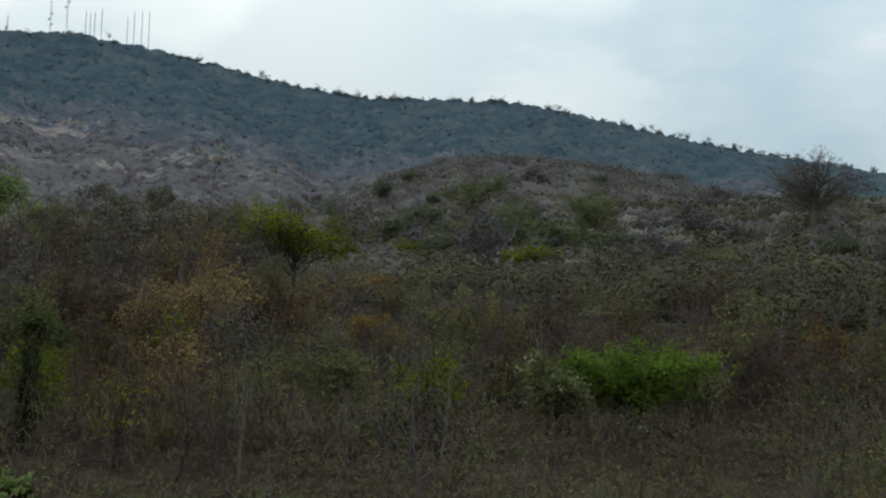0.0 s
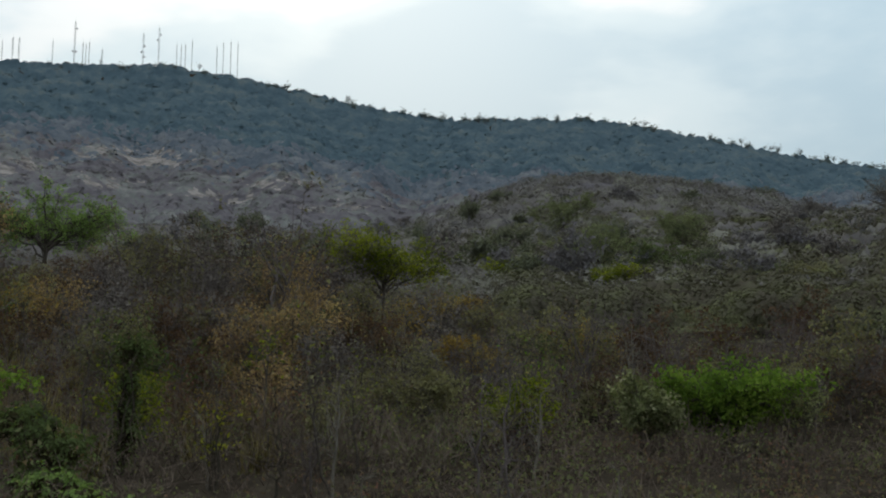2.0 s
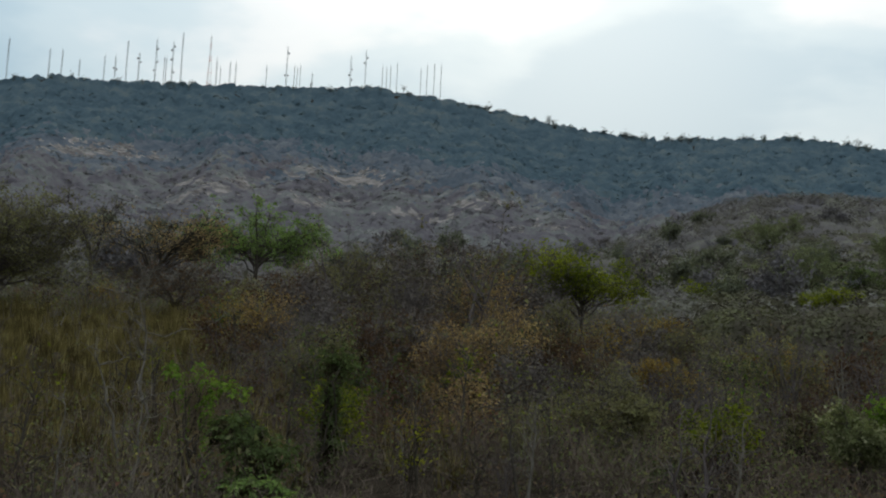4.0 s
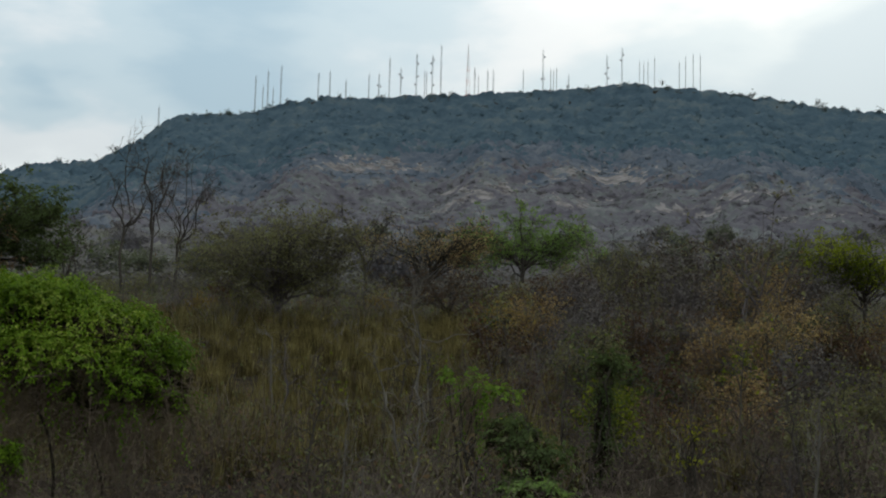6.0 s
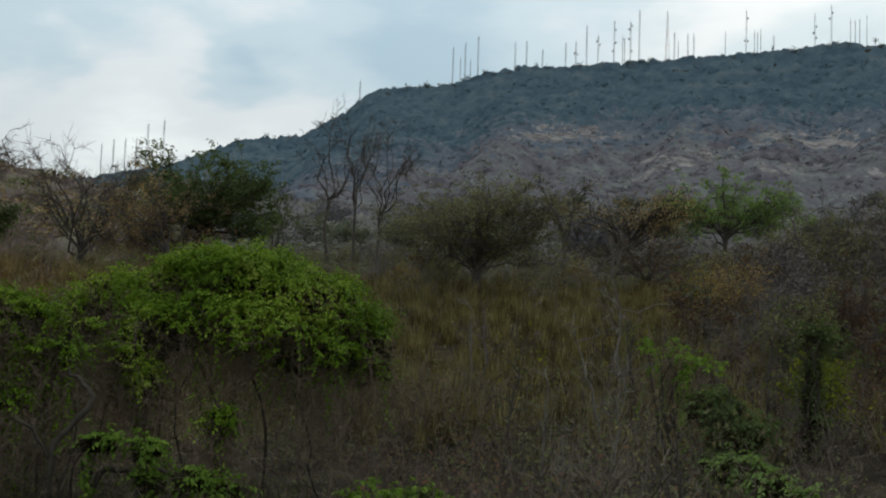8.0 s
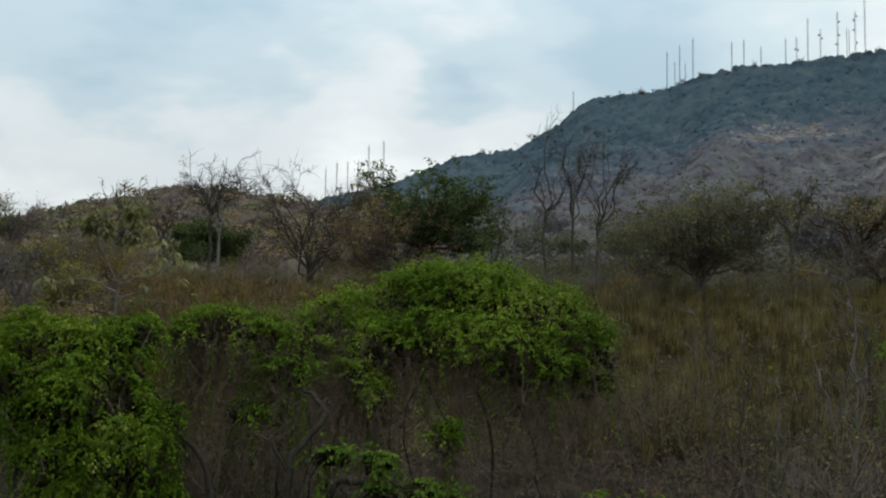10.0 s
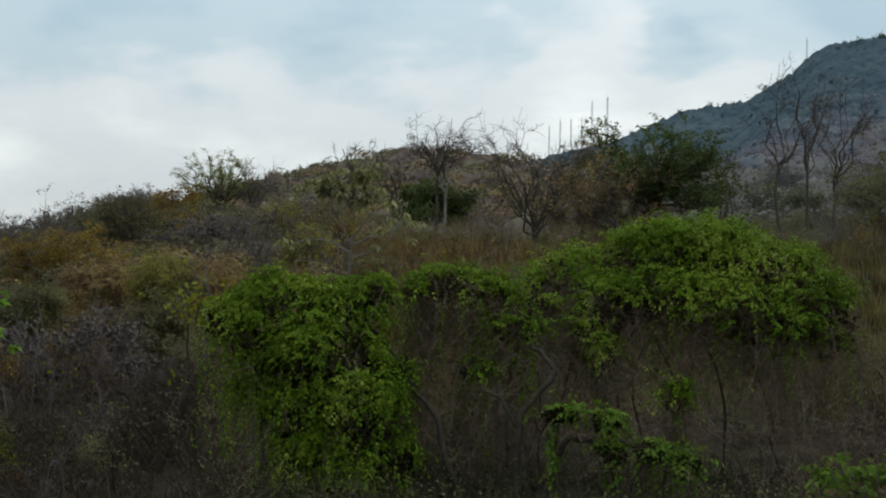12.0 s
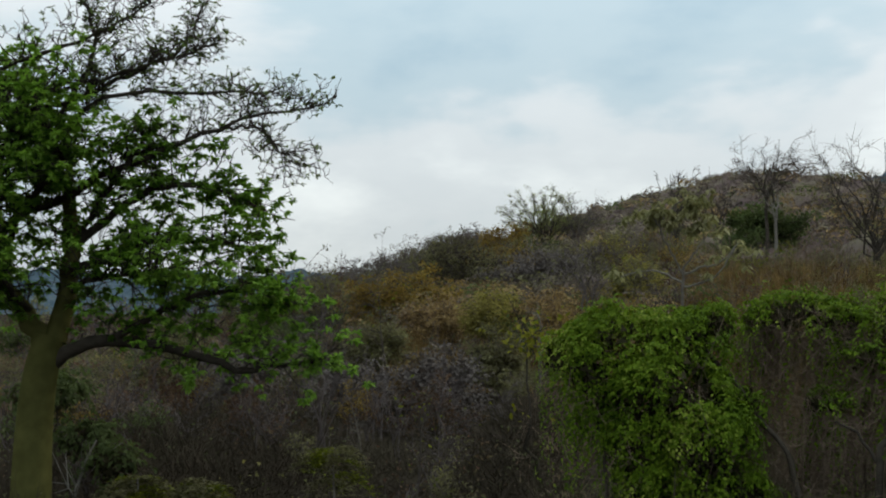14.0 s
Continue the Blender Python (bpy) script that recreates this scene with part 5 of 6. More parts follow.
big_tree()


# ---- trees on the slope ----
def grown(name, az, r, top, wide, label, **kw):
    """A tree at a bearing and distance, as tall as its top's elevation asks and wide degrees across."""
    where = at(az, r)
    H = EYE + r * math.tan(radians(top)) - where.z
    W = r * radians(wide) * 1.3
    H *= 1.1 if kw.get("shape") == "vase" else 1.0
    turn = radians(az)
    ob = tree(name, where, label, H, W, **kw)
    ob.rotation_euler[2] = turn
    return ob


grown("umbrella_tree", 35.4, 62, 7.75, 6.4, "low domed thorn tree with thin olive-brown leaves", fork=0.28, crown_base=0.36, shape="dome", limbs=28, subs=11, twigs=8, leaves=10,
      leaf=0.12, leaf_mat=OLIVE, bark_mat=TWIGBARK, girth=0.16, stems=2, seed=41, fine=0.013)
grown("bare_tree", 42.5, 92, 11.0, 3.7, "tall slender leafless tree with forked dark trunk", fork=0.5, crown_base=0.5, shape="vase", limbs=7, subs=8, twigs=7, leaves=0, bark_mat=BARK, girth=0.115, seed=42, fine=0.010, lean=(-0.5, 0), group="leafless trees")
grown("bare_tree", 41.5, 93, 11.4, 3.0, "tall slender leafless tree with sparse twigs", fork=0.55, crown_base=0.6, shape="vase", limbs=7, subs=8, twigs=7, leaves=0.2, leaf=0.12, leaf_mat=RUSSET, bark_mat=BARK, girth=0.115, seed=43, fine=0.010, lean=(0.2, 0), group="leafless trees")
grown("bare_tree", 40.3, 90, 10.6, 4.2, "tall leafless tree with spreading upper branches", fork=0.42, crown_base=0.45, shape="vase", limbs=8, subs=8, twigs=7, leaves=0, bark_mat=BARK, girth=0.115, seed=44, fine=0.010, lean=(0.5, 0), group="leafless trees")
grown("bare_tree", 45.1, 95, 7.6, 2.4, "small leafless tree with forked stems", fork=0.3, crown_base=0.4, shape="vase", limbs=7, subs=6, twigs=7, leaves=0, bark_mat=BARK, girth=0.14, seed=45, fine=0.018, stems=3, group="leafless trees")
grown("bare_tree", 54.1, 70, 8.6, 4.2, "leafless vase-shaped tree with dark ascending limbs", fork=0.16, crown_base=0.4, shape="vase", limbs=18, subs=9, twigs=9, leaves=0.5, leaf=0.09, leaf_mat=OLIVE, bark_mat=BARK, girth=0.16, seed=46, fine=0.012, stems=3, group="leafless trees")
grown("bare_tree", 59.0, 82, 9.0, 3.0, "slim leafless tree with pale straight trunk", fork=0.5, crown_base=0.55, shape="vase", limbs=14, subs=8, twigs=8, leaves=0.5, leaf=0.1, leaf_mat=RUSSET, bark_mat=BARK, girth=0.12, seed=47, fine=0.013, group="leafless trees")
grown("bare_tree", 58.55, 81, 7.3, 1.2, "thin leafless tree with whitish trunk", fork=0.6, crown_base=0.65, shape="vase", limbs=5, subs=5, twigs=5, leaves=0, bark_mat=PALEBARK, girth=0.11, seed=48, fine=0.014, group="leafless trees")
grown("bare_tree", 61.2, 84, 7.4, 1.6, "slim leafless tree with few upright branches", fork=0.5, crown_base=0.5, shape="vase", limbs=10, subs=5, twigs=6, leaves=0, bark_mat=BARK, girth=0.11, seed=49, fine=0.019, group="leafless trees")
grown("bare_tree", 63.2, 78, 7.9, 2.6, "leafless tree with fine pale twigs", fork=0.45, crown_base=0.5, shape="vase", limbs=11, subs=7, twigs=6, leaves=0, bark_mat=BARK, girth=0.11, seed=50, fine=0.019, group="leafless trees")
grown("round_tree", 48.5, 74, 9.4, 4.6, "round-crowned tree with dark olive-green leaves", fork=0.3, crown_base=0.3, shape="dome", limbs=18, subs=9, twigs=6, leaves=18, leaf=0.19, leaf_mat=DEEPLEAF, bark_mat=DARKBARK, girth=0.2, seed=51, fine=0.013, skew=-0.06)
grown("russet_tree", 50.2, 70, 8.2, 4.6, "twiggy round tree with dry russet leaves", fork=0.2, crown_base=0.2, shape="dome", limbs=16, subs=10, twigs=7, leaves=7, leaf=0.13, leaf_mat=RUSSETOLIVE, bark_mat=TWIGBARK, girth=0.14, seed=52, stems=2, fine=0.012)
grown("evergreen_tree", 59.2, 92, 6.5, 3.0, "dense dark evergreen tree behind pale trunks", fork=0.25, crown_base=0.12, shape="dome", limbs=12, subs=8, twigs=6, leaves=16, leaf=0.24, leaf_mat=DEEPLEAF, bark_mat=DARKBARK, girth=0.15, seed=53, fine=0.015)
grown("sky_tree", 69.6, 125, 7.6, 3.5, "domed tree with fine branches and thin yellow-green leaves", fork=0.3, crown_base=0.42, shape="shell", reach=0.3, limbs=40, subs=8, twigs=8, leaves=5, leaf=0.09, leaf_mat=LACY, bark_mat=BARK, girth=0.2, seed=54, fine=0.011, stems=2)
grown("bare_tree", 68.0, 125, 6.9, 2.4, "wide leafless tree with grey branches on the crest", fork=0.2, crown_base=0.35, shape="umbrella", limbs=18, subs=8, twigs=7, leaves=0.6, leaf=0.16, leaf_mat=OLIVE, bark_mat=TWIGBARK, girth=0.17, seed=66, fine=0.016, stems=2, group="leafless trees")
grown("green_tree", 70.2, 105, 5.0, 2.8, "bushy tree with fresh green leaves", fork=0.2, crown_base=0.15, shape="dome", limbs=10, subs=7, twigs=6, leaves=7, leaf=0.22, leaf_mat=DEEPLEAF, bark_mat=BARK, girth=0.15, seed=55, fine=0.016)
grown("ochre_tree", 76.8, 52, 3.3, 4.0, "rounded shrub-like tree with ochre leaves", fork=0.2, crown_base=0.12, shape="dome", limbs=16, subs=10, twigs=6, leaves=14, leaf=0.12, leaf_mat=OCHRE, bark_mat=BARK, girth=0.1, seed=56, stems=3, fine=0.011)
grown("brown_tree", 73.4, 66, 5.1, 3.9, "dome-shaped twiggy brown tree with sparse dry leaves", fork=0.22, crown_base=0.15, shape="dome", limbs=20, subs=11, twigs=9, leaves=4, leaf=0.11, leaf_mat=OLIVE, bark_mat=BARK, girth=0.12, seed=57, stems=2, fine=0.013)
grown("brown_tree", 71.9, 74, 5.0, 2.4, "rounded tree with thin ochre-brown leaves", fork=0.22, crown_base=0.15, shape="dome", limbs=13, subs=9, twigs=7, leaves=9, leaf=0.12, leaf_mat=OCHRE, bark_mat=BARK, girth=0.12, seed=67, stems=2, fine=0.012)
grown("green_tree", 80.9, 50, 1.9, 2.2, "low dark green bushy tree", fork=0.2, crown_base=0.15, shape="dome", limbs=10, subs=7, twigs=6, leaves=8, leaf=0.12, leaf_mat=DEEPLEAF, bark_mat=BARK, girth=0.08, seed=68, fine=0.01)
grown("yellow_shrub", 72.4, 40, 2.3, 2.0, "upright bushy shrub with dull yellow-green leaves", fork=0.15, crown_base=0.2, shape="vase", limbs=22, subs=9, twigs=6, leaves=5, leaf=0.1, leaf_mat=OLIVEGOLD, bark_mat=BARK, girth=0.05, seed=301, stems=4, fine=0.007, light=True, category="shrub")
for i, (az, r, top, wide, mat, n, what) in enumerate(((70.6, 58, 4.4, 2.6, HAZYTWIG, 5, "grey-brown"), (68.3, 60, 4.6, 2.6, HAZYTWIG, 4, "grey-brown"), (66.4, 64, 5.2, 2.4, OLIVEGOLD, 6, "dull yellow"), (71.6, 96, 5.6, 2.2, OCHRE, 7, "ochre-brown"), (78.6, 62, 2.4, 2.4, RUSSETOLIVE, 6, "brown"),
                                               (74.8, 44, 2.0, 2.6, RUSSETOLIVE, 6, "brown"), (69.4, 40, 2.2, 2.6, RUSSETOLIVE, 6, "dry brown"), (77.6, 36, 0.6, 2.6, OLIVE, 7, "olive"), (71.8, 30, 0.6, 2.6, OLIVE, 6, "olive"), (75.2, 28, -0.4, 2.8, HAZYTWIG, 4, "grey-brown"), (79.4, 28, -0.6, 2.6, HAZYTWIG, 3, "grey-brown"),
                                               (82.6, 40, 1.4, 2.6, DEEPLEAF, 6, "dark green"), (65.2, 50, 3.9, 2.2, OLIVEGOLD, 4, "dull yellow"), (84.4, 30, 0.2, 3.0, HAZYTWIG, 4, "grey-brown"), (87.6, 34, 0.6, 3.0, OLIVE, 4, "olive"))):
    grown("hillside_shrub", az, r, top, wide, f"bushy round shrub with {what} leaves", fork=0.15, crown_base=0.15, shape="dome", limbs=18, subs=9, twigs=7, leaves=n, leaf=0.05 + r * 0.0013, leaf_mat=mat,
          bark_mat=TWIGBARK, girth=0.06, seed=310 + i, stems=3, fine=0.004 + r * 0.0001, light=True, category="shrub", group="shrubs on the low hill")
grown("bright_tree", 23.3, 118, 8.6, 4.5, "domed tree with green feathery leaves", fork=0.35, crown_base=0.4, shape="dome", limbs=17, subs=10, twigs=6, leaves=14, leaf=0.2, leaf_mat=DULLBRIGHT, bark_mat=BARK, girth=0.22, seed=58, fine=0.018)
grown("dark_tree", 28.0, 105, 7.8, 4.6, "flat-crowned tree with dark olive-brown leaves", fork=0.4, crown_base=0.6, shape="umbrella", limbs=16, subs=9, twigs=7, leaves=4, leaf=0.17, leaf_mat=RUSSETOLIVE, bark_mat=DARKBARK, girth=0.18, seed=59, fine=0.018)
grown("russet_tree", 27.0, 70, 6.2, 5.0, "twiggy tree with dry russet foliage", fork=0.2, crown_base=0.2, shape="dome", limbs=14, subs=9, twigs=7, leaves=2, leaf=0.13, leaf_mat=RUSSET, bark_mat=BARK, girth=0.13, seed=60, stems=2, fine=0.013)
grown("bare_tree", 31.1, 80, 8.4, 3.0, "leafless tree with pale forked branches", fork=0.4, crown_base=0.5, shape="vase", limbs=8, subs=7, twigs=6, leaves=1, leaf=0.12, leaf_mat=OLIVE, bark_mat=BARK, girth=0.13, seed=61, fine=0.015, group="leafless trees")
grown("yellow_tree", 7.3, 60, 6.9, 4.0, "slanted flat-crowned tree with bright yellow-green leaves", fork=0.45, crown_base=0.62, shape="umbrella", limbs=22, subs=9, twigs=6, leaves=9, leaf=0.12, leaf_mat=YELLOWGREEN, bark_mat=BARK, girth=0.09, seed=62, fine=0.012, skew=-0.14)
for i, (az, r, top, wide, mat, n, what) in enumerate(((14.2, 70, 7.7, 3.4, PALELEAF, 0.5, "pale"), (12.2, 72, 7.4, 3.0, RUSSET, 1, "russet"), (16.3, 62, 7.0, 3.8, RUSSET, 2, "russet"), (13.3, 58, 6.4, 3.6, OLIVE, 2, "olive"), (10.8, 66, 6.2, 3.0, RUSSET, 3, "russet"), (19.2, 70, 6.6, 3.0, OLIVE, 2, "olive"),
                                               (4.6, 60, 3.8, 3.4, OCHRE, 3, "ochre"), (21.6, 64, 5.6, 3.2, RUSSET, 3, "russet"), (14.6, 46, 3.6, 3.4, RUSSET, 3, "russet"), (9.2, 48, 3.4, 3.2, OLIVE, 3, "olive"))):
    grown("brown_tree", az, r, top, wide, f"twiggy grey-brown tree with sparse {what} leaves", fork=0.25, crown_base=0.3, shape="dome", limbs=16, subs=9, twigs=8, leaves=n, leaf=0.11, leaf_mat=mat,
          bark_mat=BARK, girth=0.1, seed=180 + i, stems=3, fine=0.013, light=True, group="twiggy brown trees")
for i, (az, r, top, wide, mat, n, what) in enumerate(((17.8, 40, 4.2, 3.4, RUSSET, 2, "russet"), (11.4, 38, 3.6, 3.6, RUSSETOLIVE, 4, "brown"), (7.6, 42, 3.4, 3.0, RUSSET, 5, "dark red"), (20.4, 36, 3.4, 3.0, OLIVE, 3, "olive"),
                                               (3.2, 40, 1.9, 3.0, OCHRE, 6, "ochre"), (-0.6, 44, 2.2, 2.6, DEEPLEAF, 5, "dark green"), (13.0, 30, 0.9, 3.4, RUSSETOLIVE, 3, "brown"), (5.6, 29, 0.4, 3.2, OLIVE, 4, "olive"),
                                               (18.6, 27, 0.2, 3.0, YELLOWGREEN, 2, "yellow-green"), (0.4, 27, -0.4, 2.8, YELLOWGREEN, 3, "yellow-green"), (-14.5, 34, 1.4, 3.4, RUSSET, 1, "russet"), (-18.6, 30, 1.2, 3.4, RUSSET, 1, "russet"), (-3.0, 33, 0.3, 2.6, OLIVE, 4, "olive"))):
    grown("slender_tree", az, r, top, wide, f"small many-stemmed tree with sparse {what} leaves", fork=0.3, crown_base=0.3, shape="vase" if i % 2 else "dome", light=True, limbs=12, subs=8, twigs=8, leaves=n, leaf=0.09, leaf_mat=mat,
          bark_mat=BARK if i % 3 else DARKBARK, girth=0.06, seed=260 + i, stems=4, fine=0.007, group="many-stemmed trees")
for i, (az, r, top, wide) in enumerate(((9.6, 58, 6.6, 2.8), (12.4, 54, 6.8, 3.2), (15.2, 52, 6.9, 3.2), (17.6, 56, 6.9, 3.0), (20.4, 54, 6.0, 3.0), (11.0, 44, 4.8, 3.2), (16.2, 43, 5.0, 3.4), (8.0, 48, 4.6, 3.0), (19.4, 45, 4.6, 3.0), (13.8, 36, 3.4, 3.2),
                                        (5.2, 50, 4.4, 3.0), (2.4, 52, 3.8, 3.0), (9.8, 34, 2.4, 3.2), (22.6, 48, 4.8, 2.6), (-0.8, 50, 3.0, 2.8), (6.6, 34, 1.8, 3.2))):
    mat, what = ((HAZYTWIG, "grey-brown"), (RUSSETOLIVE, "dry brown"), (HAZYTWIG, "grey-brown"), (OLIVE, "dull olive"))[i % 4]
    grown("thicket_tree", az, r, top, wide, f"dense twiggy tree with small {what} leaves", fork=0.2, crown_base=0.2, shape="dome", limbs=16, subs=9, twigs=8, leaves=2.5, leaf=0.04 + r * 0.0012, leaf_mat=mat,
          bark_mat=TWIGBARK, girth=0.07, seed=340 + i, stems=4, fine=0.005 + r * 0.0001, light=True, group="trees in the thicket")
grown("green_bush_tree", -9.3, 29, 0.8, 4.3, "spreading low tree with bright green leaves", fork=0.2, crown_base=0.55, shape="umbrella", limbs=14, subs=10, twigs=7, leaves=9, leaf=0.1, leaf_mat=BRIGHT, bark_mat=BARK, girth=0.09, seed=63, fine=0.008, D=3.0, skew=0.08)
grown("pale_leaf_shrub", -5.4, 28, 0.25, 2.5, "shrub with pale drooping grey-green leaves", fork=0.3, crown_base=0.2, shape="dome", limbs=12, subs=8, twigs=6, leaves=10, leaf=0.1, leaf_mat=PALELEAF, bark_mat=BARK, girth=0.05, seed=64, stems=3, fine=0.008, category="shrub")
grown("pale_leaf_shrub", -12.2, 30, 0.7, 2.4, "twiggy shrub with thin pale green leaves", fork=0.3, crown_base=0.4, shape="umbrella", limbs=12, subs=8, twigs=7, leaves=3, leaf=0.09, leaf_mat=PALELEAF, bark_mat=BARK, girth=0.05, seed=69, stems=3, fine=0.008, category="shrub")
grown("wide_crowned_tree", -17.6, 185, 10.0, 3.5, "large dark wide-crowned tree on the hillside", fork=0.4, crown_base=0.45, shape="dome", reach=0.75, limbs=24, subs=9, twigs=7, leaves=8, leaf=0.15, leaf_mat=HAZYTWIG, bark_mat=MIDBARK, girth=0.45, seed=65, fine=0.018)
for i, (az, r, top, wide, mat, leaves, what) in enumerate(((-3.2, 140, 7.2, 3.6, SLOPEPALE, 8, "pale grey-green"), (-1.4, 250, 9.2, 2.2, SLOPEPALE, 7, "pale grey-green"), (-7.3, 190, 8.1, 2.4, SLOPEPALE, 7, "pale grey-green"),
                                                           (-5.9, 140, 6.6, 3.0, DEEPLEAF, 4, "dark olive"), (1.0, 130, 5.6, 2.8, YELLOWGREEN, 2.5, "dull yellow-green"), (-4.4, 112, 5.5, 2.2, YELLOWGREEN, 5, "dull green"),
                                                           (-2.8, 95, 3.9, 1.4, DEEPLEAF, 8, "dark green"), (-6.8, 96, 4.2, 1.5, DEEPLEAF, 8, "dark green"), (-10.5, 120, 5.4, 2.2, DEEPLEAF, 4, "dark green"), (-15, 75, 3.0, 2.6, OLIVE, 4, "olive-brown"), (-4.0, 70, 2.4, 2.6, DEEPLEAF, 4, "dark green"), (-13, 110, 5.2, 3.2, OLIVE, 4, "olive-brown"), (-18, 90, 4.6, 3.4, OLIVE, 3, "olive-brown"), (1.1, 62, 0.9, 2.4, YELLOWGREEN, 3, "mossy yellow-green"))):
    grown("slope_tree", az, r, top, wide, f"bushy tree on the slope with {what} leaves", fork=0.3, crown_base=0.25, shape="dome", light=True, limbs=11, subs=8, twigs=5, leaves=leaves * 2.6, leaf=0.07 + r * 0.0009,
          leaf_mat=mat, bark_mat=BARK, girth=0.13, seed=70 + i, fine=0.008 + r * 0.00009, group="trees on the slope")


# ---- saplings and singular shrubs ----
def drooping_tree():
    """A sapling with pale crooked branches and hanging leaf clusters."""
    rng = np.random.default_rng(91)
    base = at(63.3, 24.0)
    o = np.array(base)
    ob = thing("drooping_leaf_tree", base, "sapling with pale crooked branches and drooping leaf clusters", "tree")
    rows = [[(63.3, 24, None), (63.3, 24, 2.2), (63.2, 24, 3.3)], [(63.2, 24, 3.2), (63.9, 24, 4.4), (64.3, 23.9, 5.6), (64.1, 23.9, 6.3)], [(63.3, 24, 3.3), (62.7, 24, 4.2), (62.2, 24.1, 4.9), (62.5, 24.1, 5.8)],
            [(63.2, 24, 3.2), (62.4, 24, 3.5), (61.5, 23.9, 3.7), (60.6, 23.9, 4.6)], [(63.3, 24, 2.8), (64.6, 24, 3.4), (66.2, 24, 3.1)], [(63.2, 24, 2.6), (61.8, 23.9, 3.0), (60.8, 23.8, 4.4)],
            [(64.3, 23.9, 5.5), (64.6, 23.9, 6.0), (64.8, 23.9, 6.2)], [(64.2, 23.9, 5.8), (63.4, 23.9, 6.6), (62.9, 23.9, 6.7)]]
    ends = []
    for k, row in enumerate(rows):
        pts = [np.array(at(a, r, e)) for a, r, e in row]
        if k == 0:
            pts[0][2] -= 0.2
        limb("trunk" if k == 0 else "branch", pts, 0.036 if k == 0 else 0.024, 0.028 if k == 0 else 0.012, PALEBARK if k in (3, 4, 5) else MIDBARK, ob, o)
        if k:
            ends += [pts[-1], (pts[-1] + pts[-2]) / 2]
    B, D = [], []
    for e in ends:
        high = e[2] > EYE + 24 * math.tan(radians(5.2))
        for c in range(9 if high else 3):
            q = e + rng.normal(size=3) * ((0.22, 0.22, 0.1) if high else (0.24, 0.24, 0.13))
            a = np.arange(9) * 0.7 + rng.uniform(0, 6)
            B.append(q + rng.normal(size=(9, 3)) * 0.03)
            D.append(np.stack([np.cos(a), np.sin(a), np.full(9, -0.75)], -1) + rng.normal(size=(9, 3)) * 0.2)
    B, D = np.concatenate(B), np.concatenate(D)
    V, F = petals(rng, B - o, D, np.tile([0, 0, 1.0], (len(B), 1)), 0.18, 0.42)
    part("foliage", mesh_np("foliage", V, F, [DROOPLEAF]), ob, "drooping olive-tan leaves")


drooping_tree()


def sapling(name, az, r, foot_shift, top, label, mat, leaves, spread, seed, bark_mat=None, branches=6, leaf=0.1, fine=0.008):
    """A thin stem with a few side branches and a tuft of leaves at the top."""
    rng = np.random.default_rng(seed)
    base = at(az + foot_shift, r)
    o = np.array(base)
    tip = np.array(at(az, r, top))
    ob = thing(name, base, label, "sapling")
    stem = bend(rng, o - (0, 0, 0.15), tip, rng.normal(size=3) * 0.12, 9, 0.02)
    V, F = tube(stem - o, np.linspace(0.035, 0.01, 9), 6)
    part("stem", mesh_np("stem", V, F, [bark_mat or DARKBARK], soft=True), ob)
    lines, ends = [], [tip]
    for b in range(branches):
        j = int(rng.integers(3, 9))
        e = stem[j] + np.array([rng.normal() * 0.5, rng.normal() * 0.5, rng.uniform(0.1, 0.7)]) * np.linalg.norm(tip - o) * 0.28
        q = bend(rng, stem[j], e, (0, 0, 0.05), 5, 0.06)
        lines.append((q, np.linspace(0.014, 0.005, 5)))
        ends.append(e)
        for w in range(4):
            k = int(rng.integers(1, 5))
            lines.append((np.stack([q[k], q[k] + rng.normal(size=3) * 0.2 + (0, 0, 0.1)]), np.array([fine, fine * 0.5])))
            ends.append(lines[-1][0][1])
    V, F = tubes(lines, 4)
    twigs = tagged(part("side_branching", mesh_np("side_branching", V - o, F, [bark_mat or DARKBARK]), ob), kind="stuff")
    if leaves:
        pick = rng.integers(0, len(ends), leaves)
        near_top = rng.random(leaves) < 0.55
        c = np.where(near_top[:, None], tip, np.array(ends)[pick]) + rng.normal(size=(leaves, 3)) * (spread, spread, spread * 0.6)
        V, F = leaf_quads(rng, c - o, leaf, np.tile([0, 0, 1.0], (leaves, 1)), 0.3, 0.5)
        part("foliage", mesh_np("foliage", V, F, [mat]), twigs)
    return ob


sapling("tufted_sapling", 19.15, 24, 0.3, 1.5, "thin dark sapling with a green leaf tuft on top", DEEPLEAF, 260, 0.22, 101)
sapling("dead_sapling", 29.0, 26, -0.8, 6.0, "tall bare dry sapling with forked twigs", None, 0, 0.1, 102, MIDBARK, 16)
sapling("dead_sapling", 28.2, 20, 0.4, -1.0, "leaning dead sapling with greyish twigs", None, 0, 0.1, 103, MIDBARK, 9)
sapling("dead_sapling", 30.3, 22, -1.6, 0.6, "bare grey sapling leaning over the scrub", None, 0, 0.1, 104, MIDBARK, 8)
sapling("yellow_sapling", 15.0, 21, 0.2, -1.9, "small sapling with lemon-yellow leaves", LEMON, 60, 0.2, 105, leaf=0.09)
sapling("yellow_sapling", 15.3, 21.5, 0.2, -3.2, "small low sapling with yellow leaves", LEMON, 70, 0.16, 106, leaf=0.09)
sapling("yellow_sapling", 70.9, 17, -0.6, 0.2, "leaning sapling with yellow-green leaves", LEMON, 110, 0.22, 107, leaf=0.1)
sapling("dead_sapling", 12.4, 20, 0.5, -3.0, "forked bare dark stalk in the scrub", None, 0, 0.1, 108, DARKBARK, 7)
